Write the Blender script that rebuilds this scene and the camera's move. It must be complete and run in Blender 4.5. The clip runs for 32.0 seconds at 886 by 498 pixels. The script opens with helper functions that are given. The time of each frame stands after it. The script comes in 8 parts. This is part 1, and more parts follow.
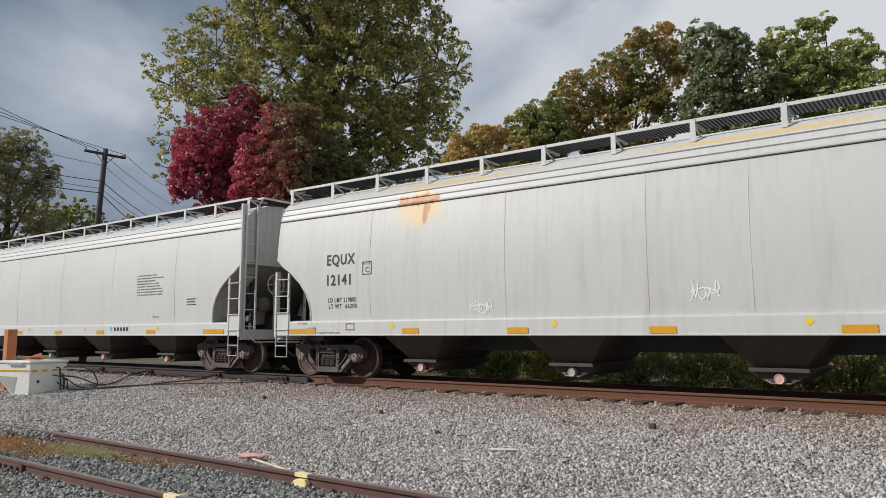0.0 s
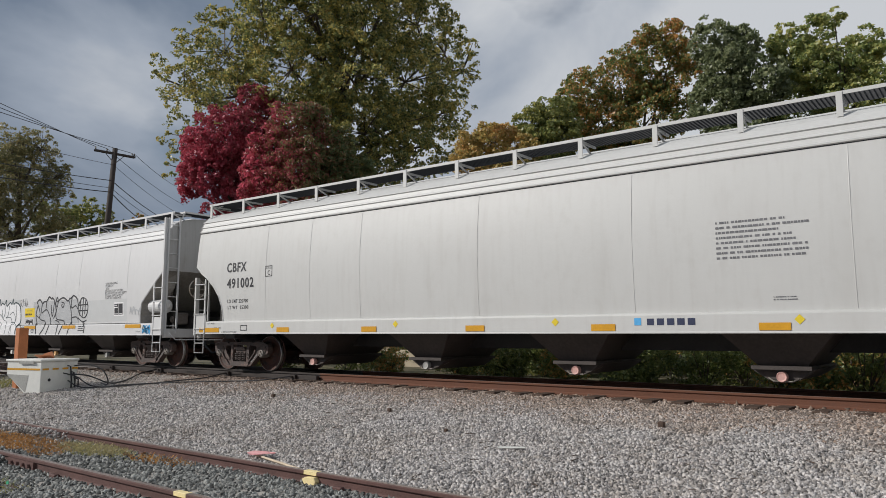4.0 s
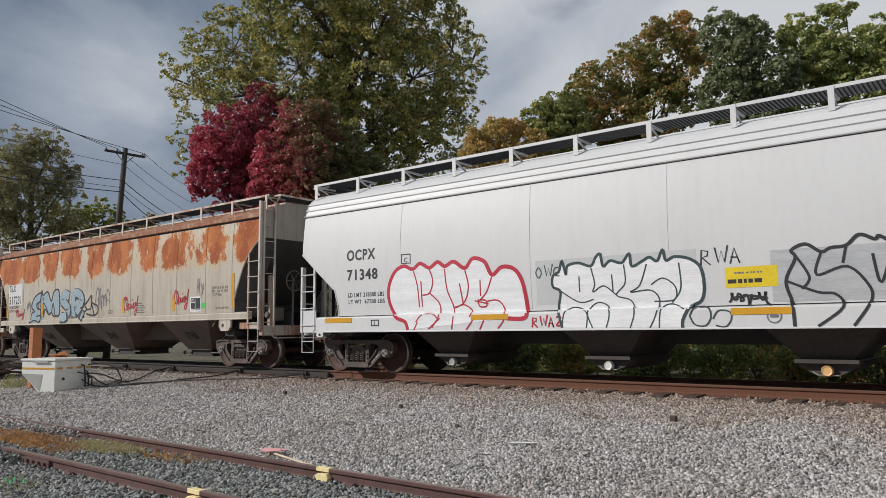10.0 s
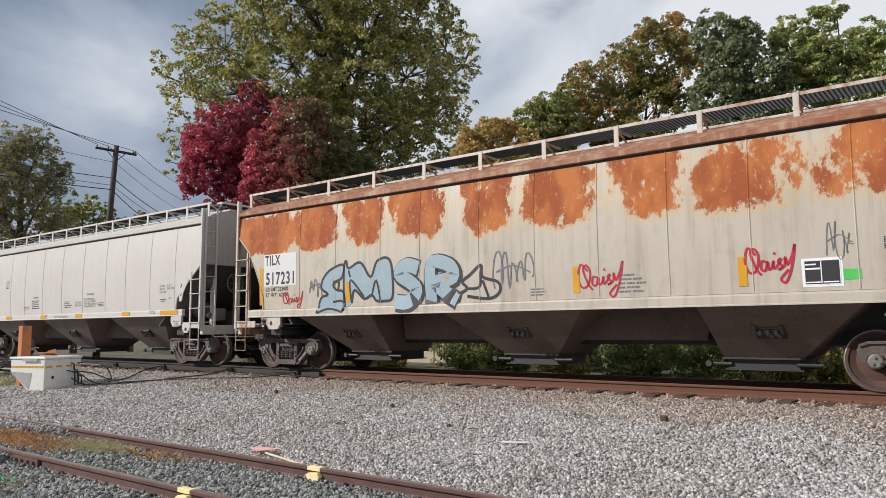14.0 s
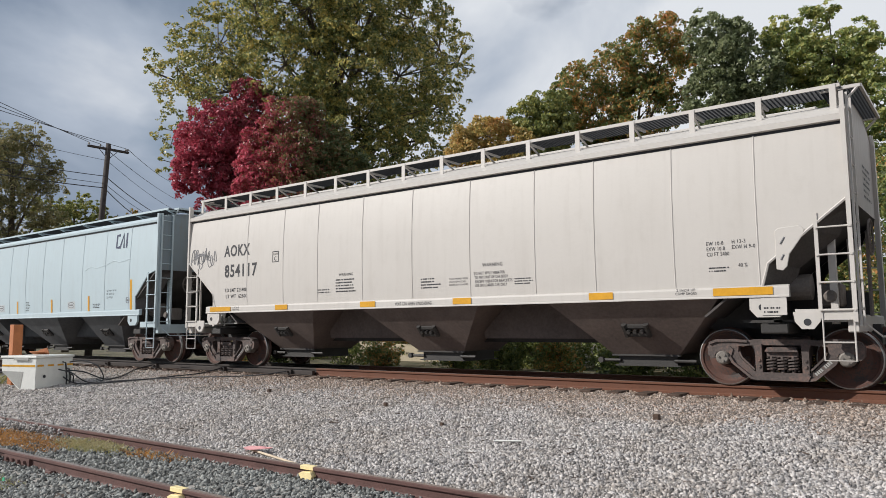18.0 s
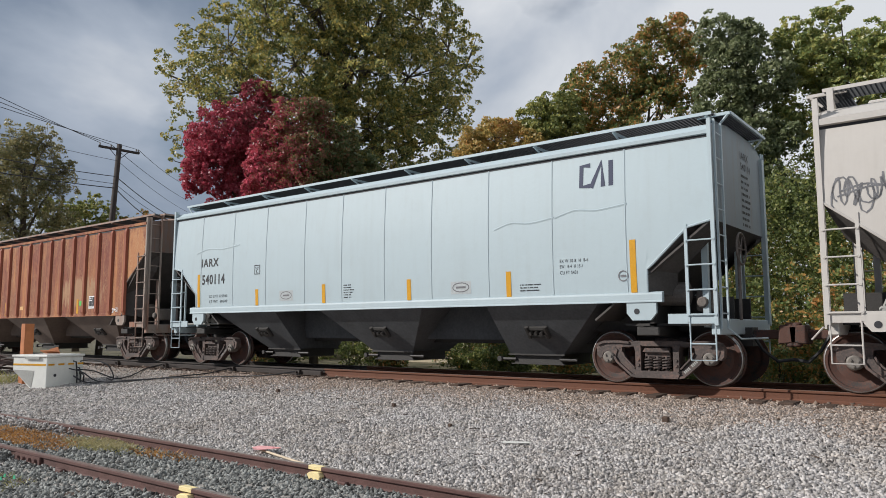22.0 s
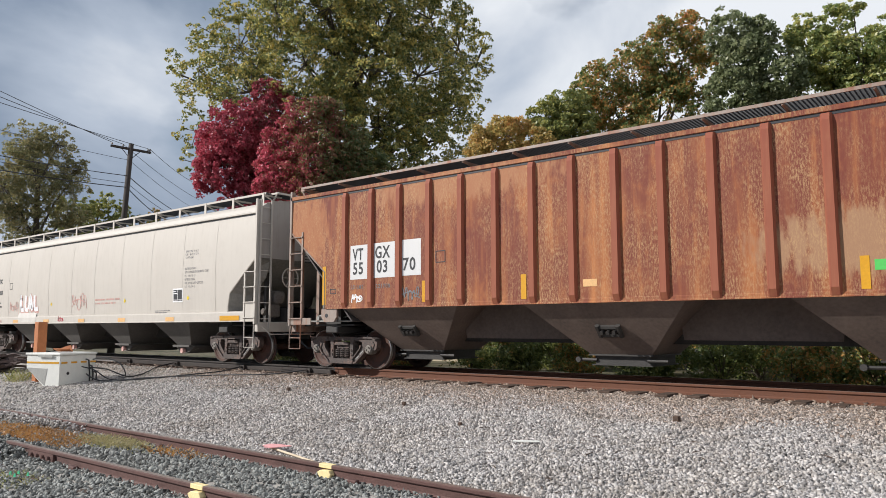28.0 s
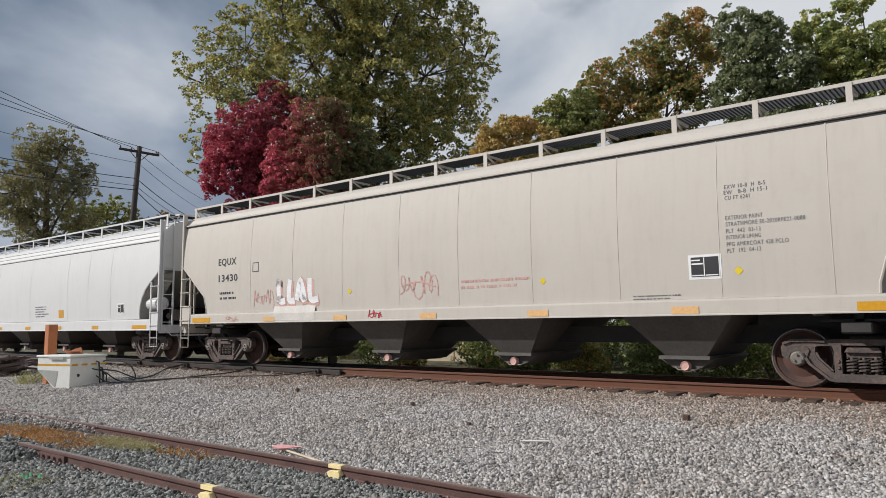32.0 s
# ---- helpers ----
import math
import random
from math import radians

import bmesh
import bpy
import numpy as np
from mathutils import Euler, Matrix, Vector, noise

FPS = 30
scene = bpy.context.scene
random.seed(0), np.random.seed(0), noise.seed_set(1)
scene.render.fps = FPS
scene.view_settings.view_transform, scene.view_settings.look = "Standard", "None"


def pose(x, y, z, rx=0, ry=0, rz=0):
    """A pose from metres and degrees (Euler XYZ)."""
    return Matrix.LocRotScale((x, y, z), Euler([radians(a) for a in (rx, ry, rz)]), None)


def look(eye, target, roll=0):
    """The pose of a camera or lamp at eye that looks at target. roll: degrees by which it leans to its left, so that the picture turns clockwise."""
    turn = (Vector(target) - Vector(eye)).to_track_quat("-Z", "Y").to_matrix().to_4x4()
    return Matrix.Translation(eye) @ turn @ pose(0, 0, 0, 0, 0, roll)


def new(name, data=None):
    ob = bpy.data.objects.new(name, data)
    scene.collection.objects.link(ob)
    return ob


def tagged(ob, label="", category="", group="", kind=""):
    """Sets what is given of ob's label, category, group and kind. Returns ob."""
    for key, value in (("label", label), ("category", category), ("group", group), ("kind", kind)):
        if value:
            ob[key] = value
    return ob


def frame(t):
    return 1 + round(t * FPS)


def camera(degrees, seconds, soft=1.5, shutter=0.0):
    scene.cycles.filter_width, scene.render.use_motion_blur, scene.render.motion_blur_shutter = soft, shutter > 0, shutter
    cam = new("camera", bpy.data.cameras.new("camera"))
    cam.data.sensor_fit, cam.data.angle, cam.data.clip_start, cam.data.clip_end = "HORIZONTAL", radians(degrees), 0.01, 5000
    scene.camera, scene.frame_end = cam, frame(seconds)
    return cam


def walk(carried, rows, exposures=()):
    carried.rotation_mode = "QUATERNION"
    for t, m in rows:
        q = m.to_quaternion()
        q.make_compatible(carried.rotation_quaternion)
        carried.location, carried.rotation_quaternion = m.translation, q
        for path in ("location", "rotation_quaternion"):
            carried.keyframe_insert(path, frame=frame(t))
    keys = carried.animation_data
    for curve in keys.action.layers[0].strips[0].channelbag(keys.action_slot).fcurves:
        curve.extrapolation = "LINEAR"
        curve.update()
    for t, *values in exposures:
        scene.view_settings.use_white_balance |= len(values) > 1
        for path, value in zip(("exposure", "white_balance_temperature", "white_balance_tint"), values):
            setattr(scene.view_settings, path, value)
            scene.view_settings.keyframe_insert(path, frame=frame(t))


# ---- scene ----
# camera: a hand-held camera on one spot, with small turns (seconds, turn left, tilt up, roll)
EYE = Vector((0.0, -13.26, 0.956))
TURNS = [
    (0, 36.873, 6.839, 0.013), (0.5, 36.928, 6.983, 0.083), (1, 36.921, 7.001, 0.049), (1.5, 36.915, 7.031, -0.001), (2, 37.014, 6.967, -0.110),
    (2.5, 37.151, 6.968, -0.210), (3, 37.178, 6.916, -0.184), (3.5, 37.326, 6.833, -0.097), (5.5, 37.918, 6.373, -0.078), (6, 37.928, 6.404, -0.135),
    (6.5, 38.019, 6.383, -0.266), (7, 37.928, 6.401, -0.371), (7.5, 37.980, 6.399, -0.443), (8, 38.047, 6.392, -0.407), (8.5, 38.081, 6.372, -0.472),
    (9, 38.130, 6.395, -0.491), (9.5, 38.222, 6.401, -0.494), (10, 38.288, 6.388, -0.554), (10.5, 38.200, 6.398, -0.569), (11, 38.186, 6.457, -0.504),
    (11.5, 38.207, 6.542, -0.542), (12, 38.000, 6.563, -0.519), (12.5, 37.856, 6.467, -0.438), (13, 37.787, 6.444, -0.421), (13.5, 37.784, 6.392, -0.477),
    (14, 37.667, 6.341, -0.363), (14.5, 37.796, 6.243, -0.020), (16.5, 37.283, 6.202, -0.146), (17, 37.135, 6.168, -0.335), (17.5, 37.172, 6.209, -0.403),
    (18, 37.148, 6.240, -0.369), (18.5, 37.467, 6.214, -0.251), (19, 37.838, 6.269, -0.041), (19.5, 38.055, 6.326, 0.199), (20, 37.898, 6.349, 0.145),
    (20.5, 37.781, 6.320, 0.053), (21, 37.712, 6.337, -0.012), (21.5, 37.898, 6.346, -0.096), (22, 37.836, 6.325, -0.105), (22.5, 37.827, 6.275, -0.258),
    (23, 37.934, 6.283, -0.344), (23.5, 37.998, 6.289, -0.409), (24, 37.839, 6.264, -0.493), (24.5, 38.107, 6.294, -0.588), (25, 38.157, 6.366, -0.576),
    (25.5, 38.004, 6.394, -0.434), (27.5, 38.532, 6.298, 0.075), (28, 38.631, 6.227, -0.042), (28.5, 38.691, 6.221, -0.211), (29, 38.672, 6.222, -0.313),
    (29.5, 38.765, 6.168, -0.412), (30, 38.987, 6.122, -0.488), (30.5, 39.054, 6.157, -0.654), (31, 39.151, 6.227, -0.677), (31.5, 39.239, 6.245, -0.652),
    (32, 39.233, 6.234, -0.390)]


def aim(turn, tilt, roll):
    a, b = radians(turn), radians(tilt)
    way = Vector((-math.sin(a) * math.cos(b), math.cos(a) * math.cos(b), math.sin(b)))
    return look(EYE, EYE + way, roll)


cam = camera(62.86, 32.0, soft=0.5)
EXPOSURES = [(0, 0.0), (1, 0.0), (3, -0.14), (6, -0.2), (7, -0.2), (9, -0.15), (11, -0.15), (12, -0.1), (13, 0.08), (14, 0.25), (17, 0.22), (18, 0.22), (20, 0.1), (22, 0.12),
             (24, 0.12), (25, 0.15), (28, 0.38), (30, 0.32), (31, 0.18), (32, 0.02)]
walk(cam, [(t, aim(a, b, c)) for t, a, b, c in TURNS], EXPOSURES)

# the train's way along its track (seconds, metres)
RUN = [
    (0, -0.00), (1, 4.13), (2, 8.26), (3, 12.36), (3.5, 14.43), (5.5, 22.64), (6, 24.68), (7, 28.72), (8, 32.77),
    (9, 36.81), (10, 40.99), (11, 45.03), (12, 49.03), (13, 53.00), (14, 57.01), (14.5, 59.02), (16.5, 66.99), (17, 68.97),
    (18, 72.87), (19, 76.81), (20, 80.72), (21, 84.63), (22, 88.48), (23, 92.23), (24, 96.04), (25, 99.86), (25.5, 101.78),
    (27.5, 109.39), (28, 111.28), (29, 115.06), (30, 118.85), (31, 122.57), (32, 126.40)]

# ---- world and sun ----
SUN_TO = Vector((-0.62, -0.60, 0.50)).normalized()
sun_height = math.asin(SUN_TO.z)
world = bpy.data.worlds.new("sky")
scene.world = world
world.use_nodes = True
def sky_nodes():
    nt = world.node_tree
    nt.nodes.clear()
    n, l = nt.nodes.new, nt.links.new
    out, bg = n("ShaderNodeOutputWorld"), n("ShaderNodeBackground")
    sky = n("ShaderNodeTexSky")
    sky.sky_type, sky.sun_disc = "NISHITA", False
    sky.sun_elevation, sky.sun_rotation = sun_height, math.atan2(SUN_TO.x, SUN_TO.y)
    co = n("ShaderNodeTexCoord")
    mp = n("ShaderNodeMapping")
    mp.inputs["Scale"].default_value = (1.0, 1.0, 1.9)
    big, fine = n("ShaderNodeTexNoise"), n("ShaderNodeTexNoise")
    big.inputs["Scale"].default_value, big.inputs["Detail"].default_value = 2.1, 6
    big.inputs["Roughness"].default_value, big.inputs["Distortion"].default_value = 0.5, 0.35
    fine.inputs["Scale"].default_value, fine.inputs["Detail"].default_value = 3.4, 5
    ramp = n("ShaderNodeValToRGB")
    e = ramp.color_ramp.elements
    e[0].position, e[0].color = 0.30, (2.7, 3.5, 4.8, 1)
    e[1].position, e[1].color = 0.62, (10.2, 10.6, 11.2, 1)
    mid = e.new(0.46)
    mid.color = (5.8, 6.6, 7.9, 1)
    cover = n("ShaderNodeValToRGB")
    cover.color_ramp.elements[0].position, cover.color_ramp.elements[1].position = 0.25, 0.45
    mix = n("ShaderNodeMix")
    mix.data_type = "RGBA"
    l(co.outputs["Generated"], mp.inputs["Vector"])
    l(mp.outputs[0], big.inputs["Vector"])
    l(mp.outputs[0], fine.inputs["Vector"])
    drift, total = n("ShaderNodeVectorMath"), n("ShaderNodeMath")
    drift.operation, drift.inputs[1].default_value = "DOT_PRODUCT", (0.28, 0.305, -0.06)
    total.operation = "ADD"
    l(co.outputs["Generated"], drift.inputs[0])
    l(big.outputs["Fac"], total.inputs[0])
    l(drift.outputs["Value"], total.inputs[1])
    l(total.outputs[0], ramp.inputs[0])
    l(fine.outputs["Fac"], cover.inputs[0])
    l(cover.outputs[0], mix.inputs[0])
    l(sky.outputs[0], mix.inputs[6])
    l(ramp.outputs[0], mix.inputs[7])
    l(mix.outputs[2], bg.inputs[0])
    bg.inputs[1].default_value = 0.063
    l(bg.outputs[0], out.inputs[0])


sky_nodes()
sun = new("sun", bpy.data.lights.new("sun", "SUN"))
sun.data.energy, sun.data.angle, sun.data.color = 3.9, radians(0.6), (1.0, 0.962, 0.915)
sun.matrix_world = look(SUN_TO * 60, (0, 0, 0))


# ---- materials ----
def material(name, base, rough=0.6, metal=0.0, vary=0.12, scale=3.0, bump=0.0, bump_scale=40.0, island=0.0, stretch=(1, 1, 1), second=None, second_at=(0.5, 0.62)):
    """A base colour with variation at two scales, an optional second colour in patches, and fine relief."""
    m = bpy.data.materials.new(name)
    m.use_nodes = True
    nt = m.node_tree
    n, l = nt.nodes.new, nt.links.new
    b = nt.nodes["Principled BSDF"]
    b.inputs["Roughness"].default_value, b.inputs["Metallic"].default_value = rough, metal
    co = n("ShaderNodeTexCoord")
    mp = n("ShaderNodeMapping")
    mp.inputs["Scale"].default_value = stretch
    l(co.outputs["Object"], mp.inputs["Vector"])
    a, c = n("ShaderNodeTexNoise"), n("ShaderNodeTexNoise")
    a.inputs["Scale"].default_value, a.inputs["Detail"].default_value = scale, 5
    c.inputs["Scale"].default_value, c.inputs["Detail"].default_value = scale * 9, 4
    add = n("ShaderNodeMath")
    add.operation = "MULTIPLY_ADD"
    add.inputs[1].default_value = 0.5
    l(mp.outputs[0], a.inputs["Vector"])
    l(mp.outputs[0], c.inputs["Vector"])
    l(c.outputs["Fac"], add.inputs[0])
    half = n("ShaderNodeMath")
    half.operation, half.inputs[1].default_value = "MULTIPLY", 0.5
    l(a.outputs["Fac"], half.inputs[0])
    l(half.outputs[0], add.inputs[2])
    rng = n("ShaderNodeMapRange")
    rng.inputs[1].default_value, rng.inputs[2].default_value = 0.3, 0.7
    rng.inputs[3].default_value, rng.inputs[4].default_value = 1 - vary, 1 + vary
    l(add.outputs[0], rng.inputs[0])
    col = n("ShaderNodeRGB")
    col.outputs[0].default_value = (*base, 1)
    src = col.outputs[0]
    if second:
        ramp = n("ShaderNodeValToRGB")
        ramp.color_ramp.elements[0].position, ramp.color_ramp.elements[1].position = second_at
        l(add.outputs[0], ramp.inputs[0])
        mix = n("ShaderNodeMix")
        mix.data_type = "RGBA"
        mix.inputs[7].default_value = (*second, 1)
        l(ramp.outputs[0], mix.inputs[0])
        l(src, mix.inputs[6])
        src = mix.outputs[2]
    hsv = n("ShaderNodeHueSaturation")
    l(src, hsv.inputs["Color"])
    val = rng.outputs[0]
    if island:
        geo = n("ShaderNodeNewGeometry")
        r2 = n("ShaderNodeMapRange")
        r2.inputs[3].default_value, r2.inputs[4].default_value = 1 - island, 1 + island
        l(geo.outputs["Random Per Island"], r2.inputs[0])
        mul = n("ShaderNodeMath")
        mul.operation = "MULTIPLY"
        l(val, mul.inputs[0])
        l(r2.outputs[0], mul.inputs[1])
        val = mul.outputs[0]
    l(val, hsv.inputs["Value"])
    l(hsv.outputs[0], b.inputs["Base Color"])
    if bump:
        d, bp = n("ShaderNodeTexNoise"), n("ShaderNodeBump")
        d.inputs["Scale"].default_value, d.inputs["Detail"].default_value = bump_scale, 4
        bp.inputs["Strength"].default_value, bp.inputs["Distance"].default_value = bump, 0.02
        l(mp.outputs[0], d.inputs["Vector"])
        l(d.outputs["Fac"], bp.inputs["Height"])
        l(bp.outputs[0], b.inputs["Normal"])
    return m


def car_paint(name, base, dirt=(0.20, 0.16, 0.12), dirt_amount=0.25, spot=None, rust_line=None, rust_soft=0.09, streaks=0.5, rough=0.5, fine=0.55):
    """Weathered car paint: run-down streaks, grime low on the sides, and rust that eats down from the roof line (rust_line: its height)."""
    m = bpy.data.materials.new(name)
    m.use_nodes = True
    nt = m.node_tree
    n, l = nt.nodes.new, nt.links.new
    b = nt.nodes["Principled BSDF"]
    b.inputs["Roughness"].default_value = rough
    co = n("ShaderNodeTexCoord")

    def tex(scale, detail, stretch, rough_=0.5):
        mp, t = n("ShaderNodeMapping"), n("ShaderNodeTexNoise")
        mp.inputs["Scale"].default_value = stretch
        t.inputs["Scale"].default_value, t.inputs["Detail"].default_value, t.inputs["Roughness"].default_value = scale, detail, rough_
        l(co.outputs["Object"], mp.inputs["Vector"])
        l(mp.outputs[0], t.inputs["Vector"])
        return t.outputs["Fac"]

    def ramp(src, lo, hi):
        r = n("ShaderNodeMapRange")
        r.interpolation_type = "SMOOTHSTEP"
        r.inputs[1].default_value, r.inputs[2].default_value = lo, hi
        l(src, r.inputs[0])
        return r.outputs[0]

    def math(op, a, c):
        q = n("ShaderNodeMath")
        q.operation = op
        for i, v in ((0, a), (1, c)):
            if isinstance(v, (int, float)):
                q.inputs[i].default_value = v
            else:
                l(v, q.inputs[i])
        return q.outputs[0]

    def blend(f, a, c):
        q = n("ShaderNodeMix")
        q.data_type = "RGBA"
        l(f, q.inputs[0])
        for i, v in ((6, a), (7, c)):
            if isinstance(v, tuple):
                q.inputs[i].default_value = (*v, 1)
            else:
                l(v, q.inputs[i])
        return q.outputs[2]

    run = tex(1.0, 6, (2.2, 2.2, 0.22))
    cloud = tex(0.7, 5, (1, 1, 1))
    speck = tex(14, 4, (1, 1, 1))
    f = math("MULTIPLY", ramp(run, 0.48, 0.75), streaks)
    f = math("ADD", f, math("MULTIPLY", ramp(cloud, 0.45, 0.8), 0.35))
    drip = tex(1.0, 7, (9, 9, 0.55))
    f = math("ADD", f, math("MULTIPLY", ramp(drip, 0.47, 0.72), fine))
    f = math("ADD", f, math("MULTIPLY", ramp(tex(6, 6, (1, 1, 0.6)), 0.5, 0.75), 0.3))
    f = math("MULTIPLY", f, dirt_amount)
    color = blend(f, base, dirt)
    if spot is not None:
        # a rust bloom bled down from the roof seam: (x, z, half width, half height)
        sep = n("ShaderNodeSeparateXYZ")
        l(co.outputs["Object"], sep.inputs[0])
        rag = tex(5, 6, (1.6, 1, 0.45))
        for (x, z, w, h), tone in spot:
            dx = math("DIVIDE", math("SUBTRACT", sep.outputs[0], x), w)
            dz = math("DIVIDE", math("SUBTRACT", sep.outputs[2], z), h)
            d = math("ADD", math("MULTIPLY", dx, dx), math("MULTIPLY", dz, dz))
            d = math("ADD", d, math("MULTIPLY", math("SUBTRACT", rag, 0.5), 3.6))
            front = n("ShaderNodeMath")
            front.operation = "LESS_THAN"
            l(sep.outputs[1], front.inputs[0])
            front.inputs[1].default_value = 0.0
            inv = n("ShaderNodeMapRange")
            inv.inputs[1].default_value, inv.inputs[2].default_value = 1.2, 0.45
            l(d, inv.inputs[0])
            color = blend(math("MULTIPLY", inv.outputs[0], front.outputs[0]), color, tone)
    if rust_line is not None:
        sep = n("ShaderNodeSeparateXYZ")
        l(co.outputs["Object"], sep.inputs[0])
        # one ragged square bloom to each panel, run together towards the trailing end
        rag = tex(3.2, 11, (1.1, 1, 0.7), 0.75)
        wave = tex(1.1, 2, (1, 0.2, 0.6))
        cell = math("ADD", math("DIVIDE", math("SUBTRACT", sep.outputs[0], 1.18), 1.64), math("ADD", math("MULTIPLY", math("SUBTRACT", wave, 0.5), 0.55), 0.5))
        own = n("ShaderNodeTexWhiteNoise")
        own.noise_dimensions = "1D"
        l(math("FLOOR", cell, 0.0), own.inputs["W"])
        dx = math("DIVIDE", math("MULTIPLY", math("SUBTRACT", math("FRACT", cell, 0.0), 0.5), 1.64), math("ADD", math("MULTIPLY", own.outputs[0], 0.16), 0.60))
        dz = math("DIVIDE", math("SUBTRACT", sep.outputs[2], math("ADD", math("MULTIPLY", own.outputs[0], -0.12), rust_line)), 0.52)
        v = math("ADD", math("POWER", math("ABSOLUTE", dx, 0.0), 2.6), math("POWER", math("ABSOLUTE", dz, 0.0), 3.0))
        v = math("SUBTRACT", 1.0, v)
        v = math("ADD", v, math("MULTIPLY", ramp(math("MULTIPLY", sep.outputs[0], -1.0), 3.5, 6.2), math("SUBTRACT", 1.3, math("POWER", math("ABSOLUTE", dz, 0.0), 4.0))))
        v = math("ADD", v, math("MULTIPLY", math("SUBTRACT", rag, 0.5), 6.5))
        v = math("ADD", v, math("MULTIPLY", math("SUBTRACT", wave, 0.5), 3.2))
        v = math("ADD", v, math("MULTIPLY", ramp(sep.outputs[2], 3.70, 3.95), 0.5))
        mask = ramp(v, 0.02 - rust_soft, 0.02 + rust_soft)
        tone = blend(ramp(tex(2.4, 8, (1, 1, 0.5)), 0.38, 0.66), (0.31, 0.08, 0.026), (0.47, 0.155, 0.045))
        fleck = ramp(tex(11, 9, (1.2, 1, 0.7), 0.7), 0.56, 0.66)
        tone = blend(math("MULTIPLY", fleck, 0.6), tone, (0.52, 0.36, 0.19))
        halo = ramp(v, -1.6, 0.0)
        color = blend(math("MULTIPLY", halo, 0.5), color, (0.54, 0.36, 0.17))
        color = blend(mask, color, tone)
        rgh = n("ShaderNodeMapRange")
        rgh.inputs[3].default_value, rgh.inputs[4].default_value = rough, 0.9
        l(mask, rgh.inputs[0])
        l(rgh.outputs[0], b.inputs["Roughness"])
    l(color, b.inputs["Base Color"])
    bp = n("ShaderNodeBump")
    bp.inputs["Strength"].default_value, bp.inputs["Distance"].default_value = 0.08, 0.02
    l(math("ADD", speck, math("MULTIPLY", cloud, 3.0)), bp.inputs["Height"])
    l(bp.outputs[0], b.inputs["Normal"])
    return m


PAINT_WHITE = car_paint("white_paint", (0.56, 0.56, 0.545), dirt_amount=0.18, streaks=0.35, fine=0.32)
PAINT_STAINED = car_paint("rust_spotted_white_paint", (0.54, 0.54, 0.52), dirt_amount=0.2, spot=[((-4.95, 3.62, 0.62, 0.42), (0.66, 0.50, 0.28)), ((-5.05, 3.80, 0.60, 0.13), (0.42, 0.17, 0.05)), ((-4.78, 3.60, 0.10, 0.34), (0.46, 0.22, 0.08)), ((-4.2, 4.12, 1.9, 0.05), (0.62, 0.46, 0.25)), ((1.9, 4.12, 2.2, 0.05), (0.62, 0.46, 0.25))])
PAINT_OLD_WHITE = car_paint("old_white_paint", (0.63, 0.63, 0.63), dirt_amount=0.12, streaks=0.35, fine=0.32)
PAINT_TAN = car_paint("rust_eaten_paint", (0.49, 0.435, 0.36), dirt_amount=0.5, rust_line=3.42, rust_soft=0.22)
PAINT_CREAM = car_paint("cream_paint", (0.53, 0.50, 0.465), dirt_amount=0.18, streaks=0.35, fine=0.32)
PAINT_BLUE = car_paint("pale_blue_paint", (0.42, 0.505, 0.54), dirt_amount=0.14, streaks=0.35, fine=0.32)
PAINT_BROWN = car_paint("oxide_brown_paint", (0.17, 0.036, 0.02), dirt=(0.44, 0.16, 0.05), dirt_amount=1.0, streaks=0.75, rough=0.75, fine=0.45, spot=[((-7.7, 3.3, 0.8, 1.0), (0.34, 0.125, 0.05)), ((-3.2, 3.9, 2.6, 0.35), (0.36, 0.15, 0.07)), ((7.7, 3.1, 0.75, 1.1), (0.40, 0.16, 0.06)), ((4.2, 2.2, 1.6, 0.5), (0.33, 0.18, 0.10))])
PAINT_GREY = car_paint("warm_grey_paint", (0.53, 0.49, 0.44), dirt_amount=0.18, rough=0.62, streaks=0.35, fine=0.32)
PAINT_RIB = car_paint("red_oxide_rib_paint", (0.25, 0.062, 0.034), dirt=(0.40, 0.17, 0.08), dirt_amount=0.5, streaks=0.6, rough=0.75, fine=0.5)


def mottled_brown():
    """Oxide paint scoured to pale flecks, thickest in drifting clouds on the panels."""
    m = PAINT_BROWN
    nt = m.node_tree
    n, l = nt.nodes.new, nt.links.new
    b = nt.nodes["Principled BSDF"]
    src = b.inputs["Base Color"].links[0].from_socket
    co = n("ShaderNodeTexCoord")
    prev = None
    for scale, detail, lo, hi, stretch in ((0.9, 5, 0.38, 0.66, (1.5, 1, 0.55)), (22, 11, 0.46, 0.60, (1.9, 1, 0.6))):
        mp, t, r = n("ShaderNodeMapping"), n("ShaderNodeTexNoise"), n("ShaderNodeMapRange")
        mp.inputs["Scale"].default_value = stretch
        t.inputs["Scale"].default_value, t.inputs["Detail"].default_value, t.inputs["Roughness"].default_value = scale, detail, 0.74
        r.inputs[1].default_value, r.inputs[2].default_value = lo, hi
        l(co.outputs["Object"], mp.inputs["Vector"])
        l(mp.outputs[0], t.inputs["Vector"])
        l(t.outputs["Fac"], r.inputs[0])
        if prev is None:
            prev = r.outputs[0]
        else:
            q = n("ShaderNodeMath")
            q.operation = "MULTIPLY"
            l(prev, q.inputs[0])
            l(r.outputs[0], q.inputs[1])
            prev = q.outputs[0]
    mx = n("ShaderNodeMix")
    mx.data_type = "RGBA"
    mx.inputs[7].default_value = (0.46, 0.28, 0.135, 1)
    l(prev, mx.inputs[0])
    l(src, mx.inputs[6])
    l(mx.outputs[2], b.inputs["Base Color"])


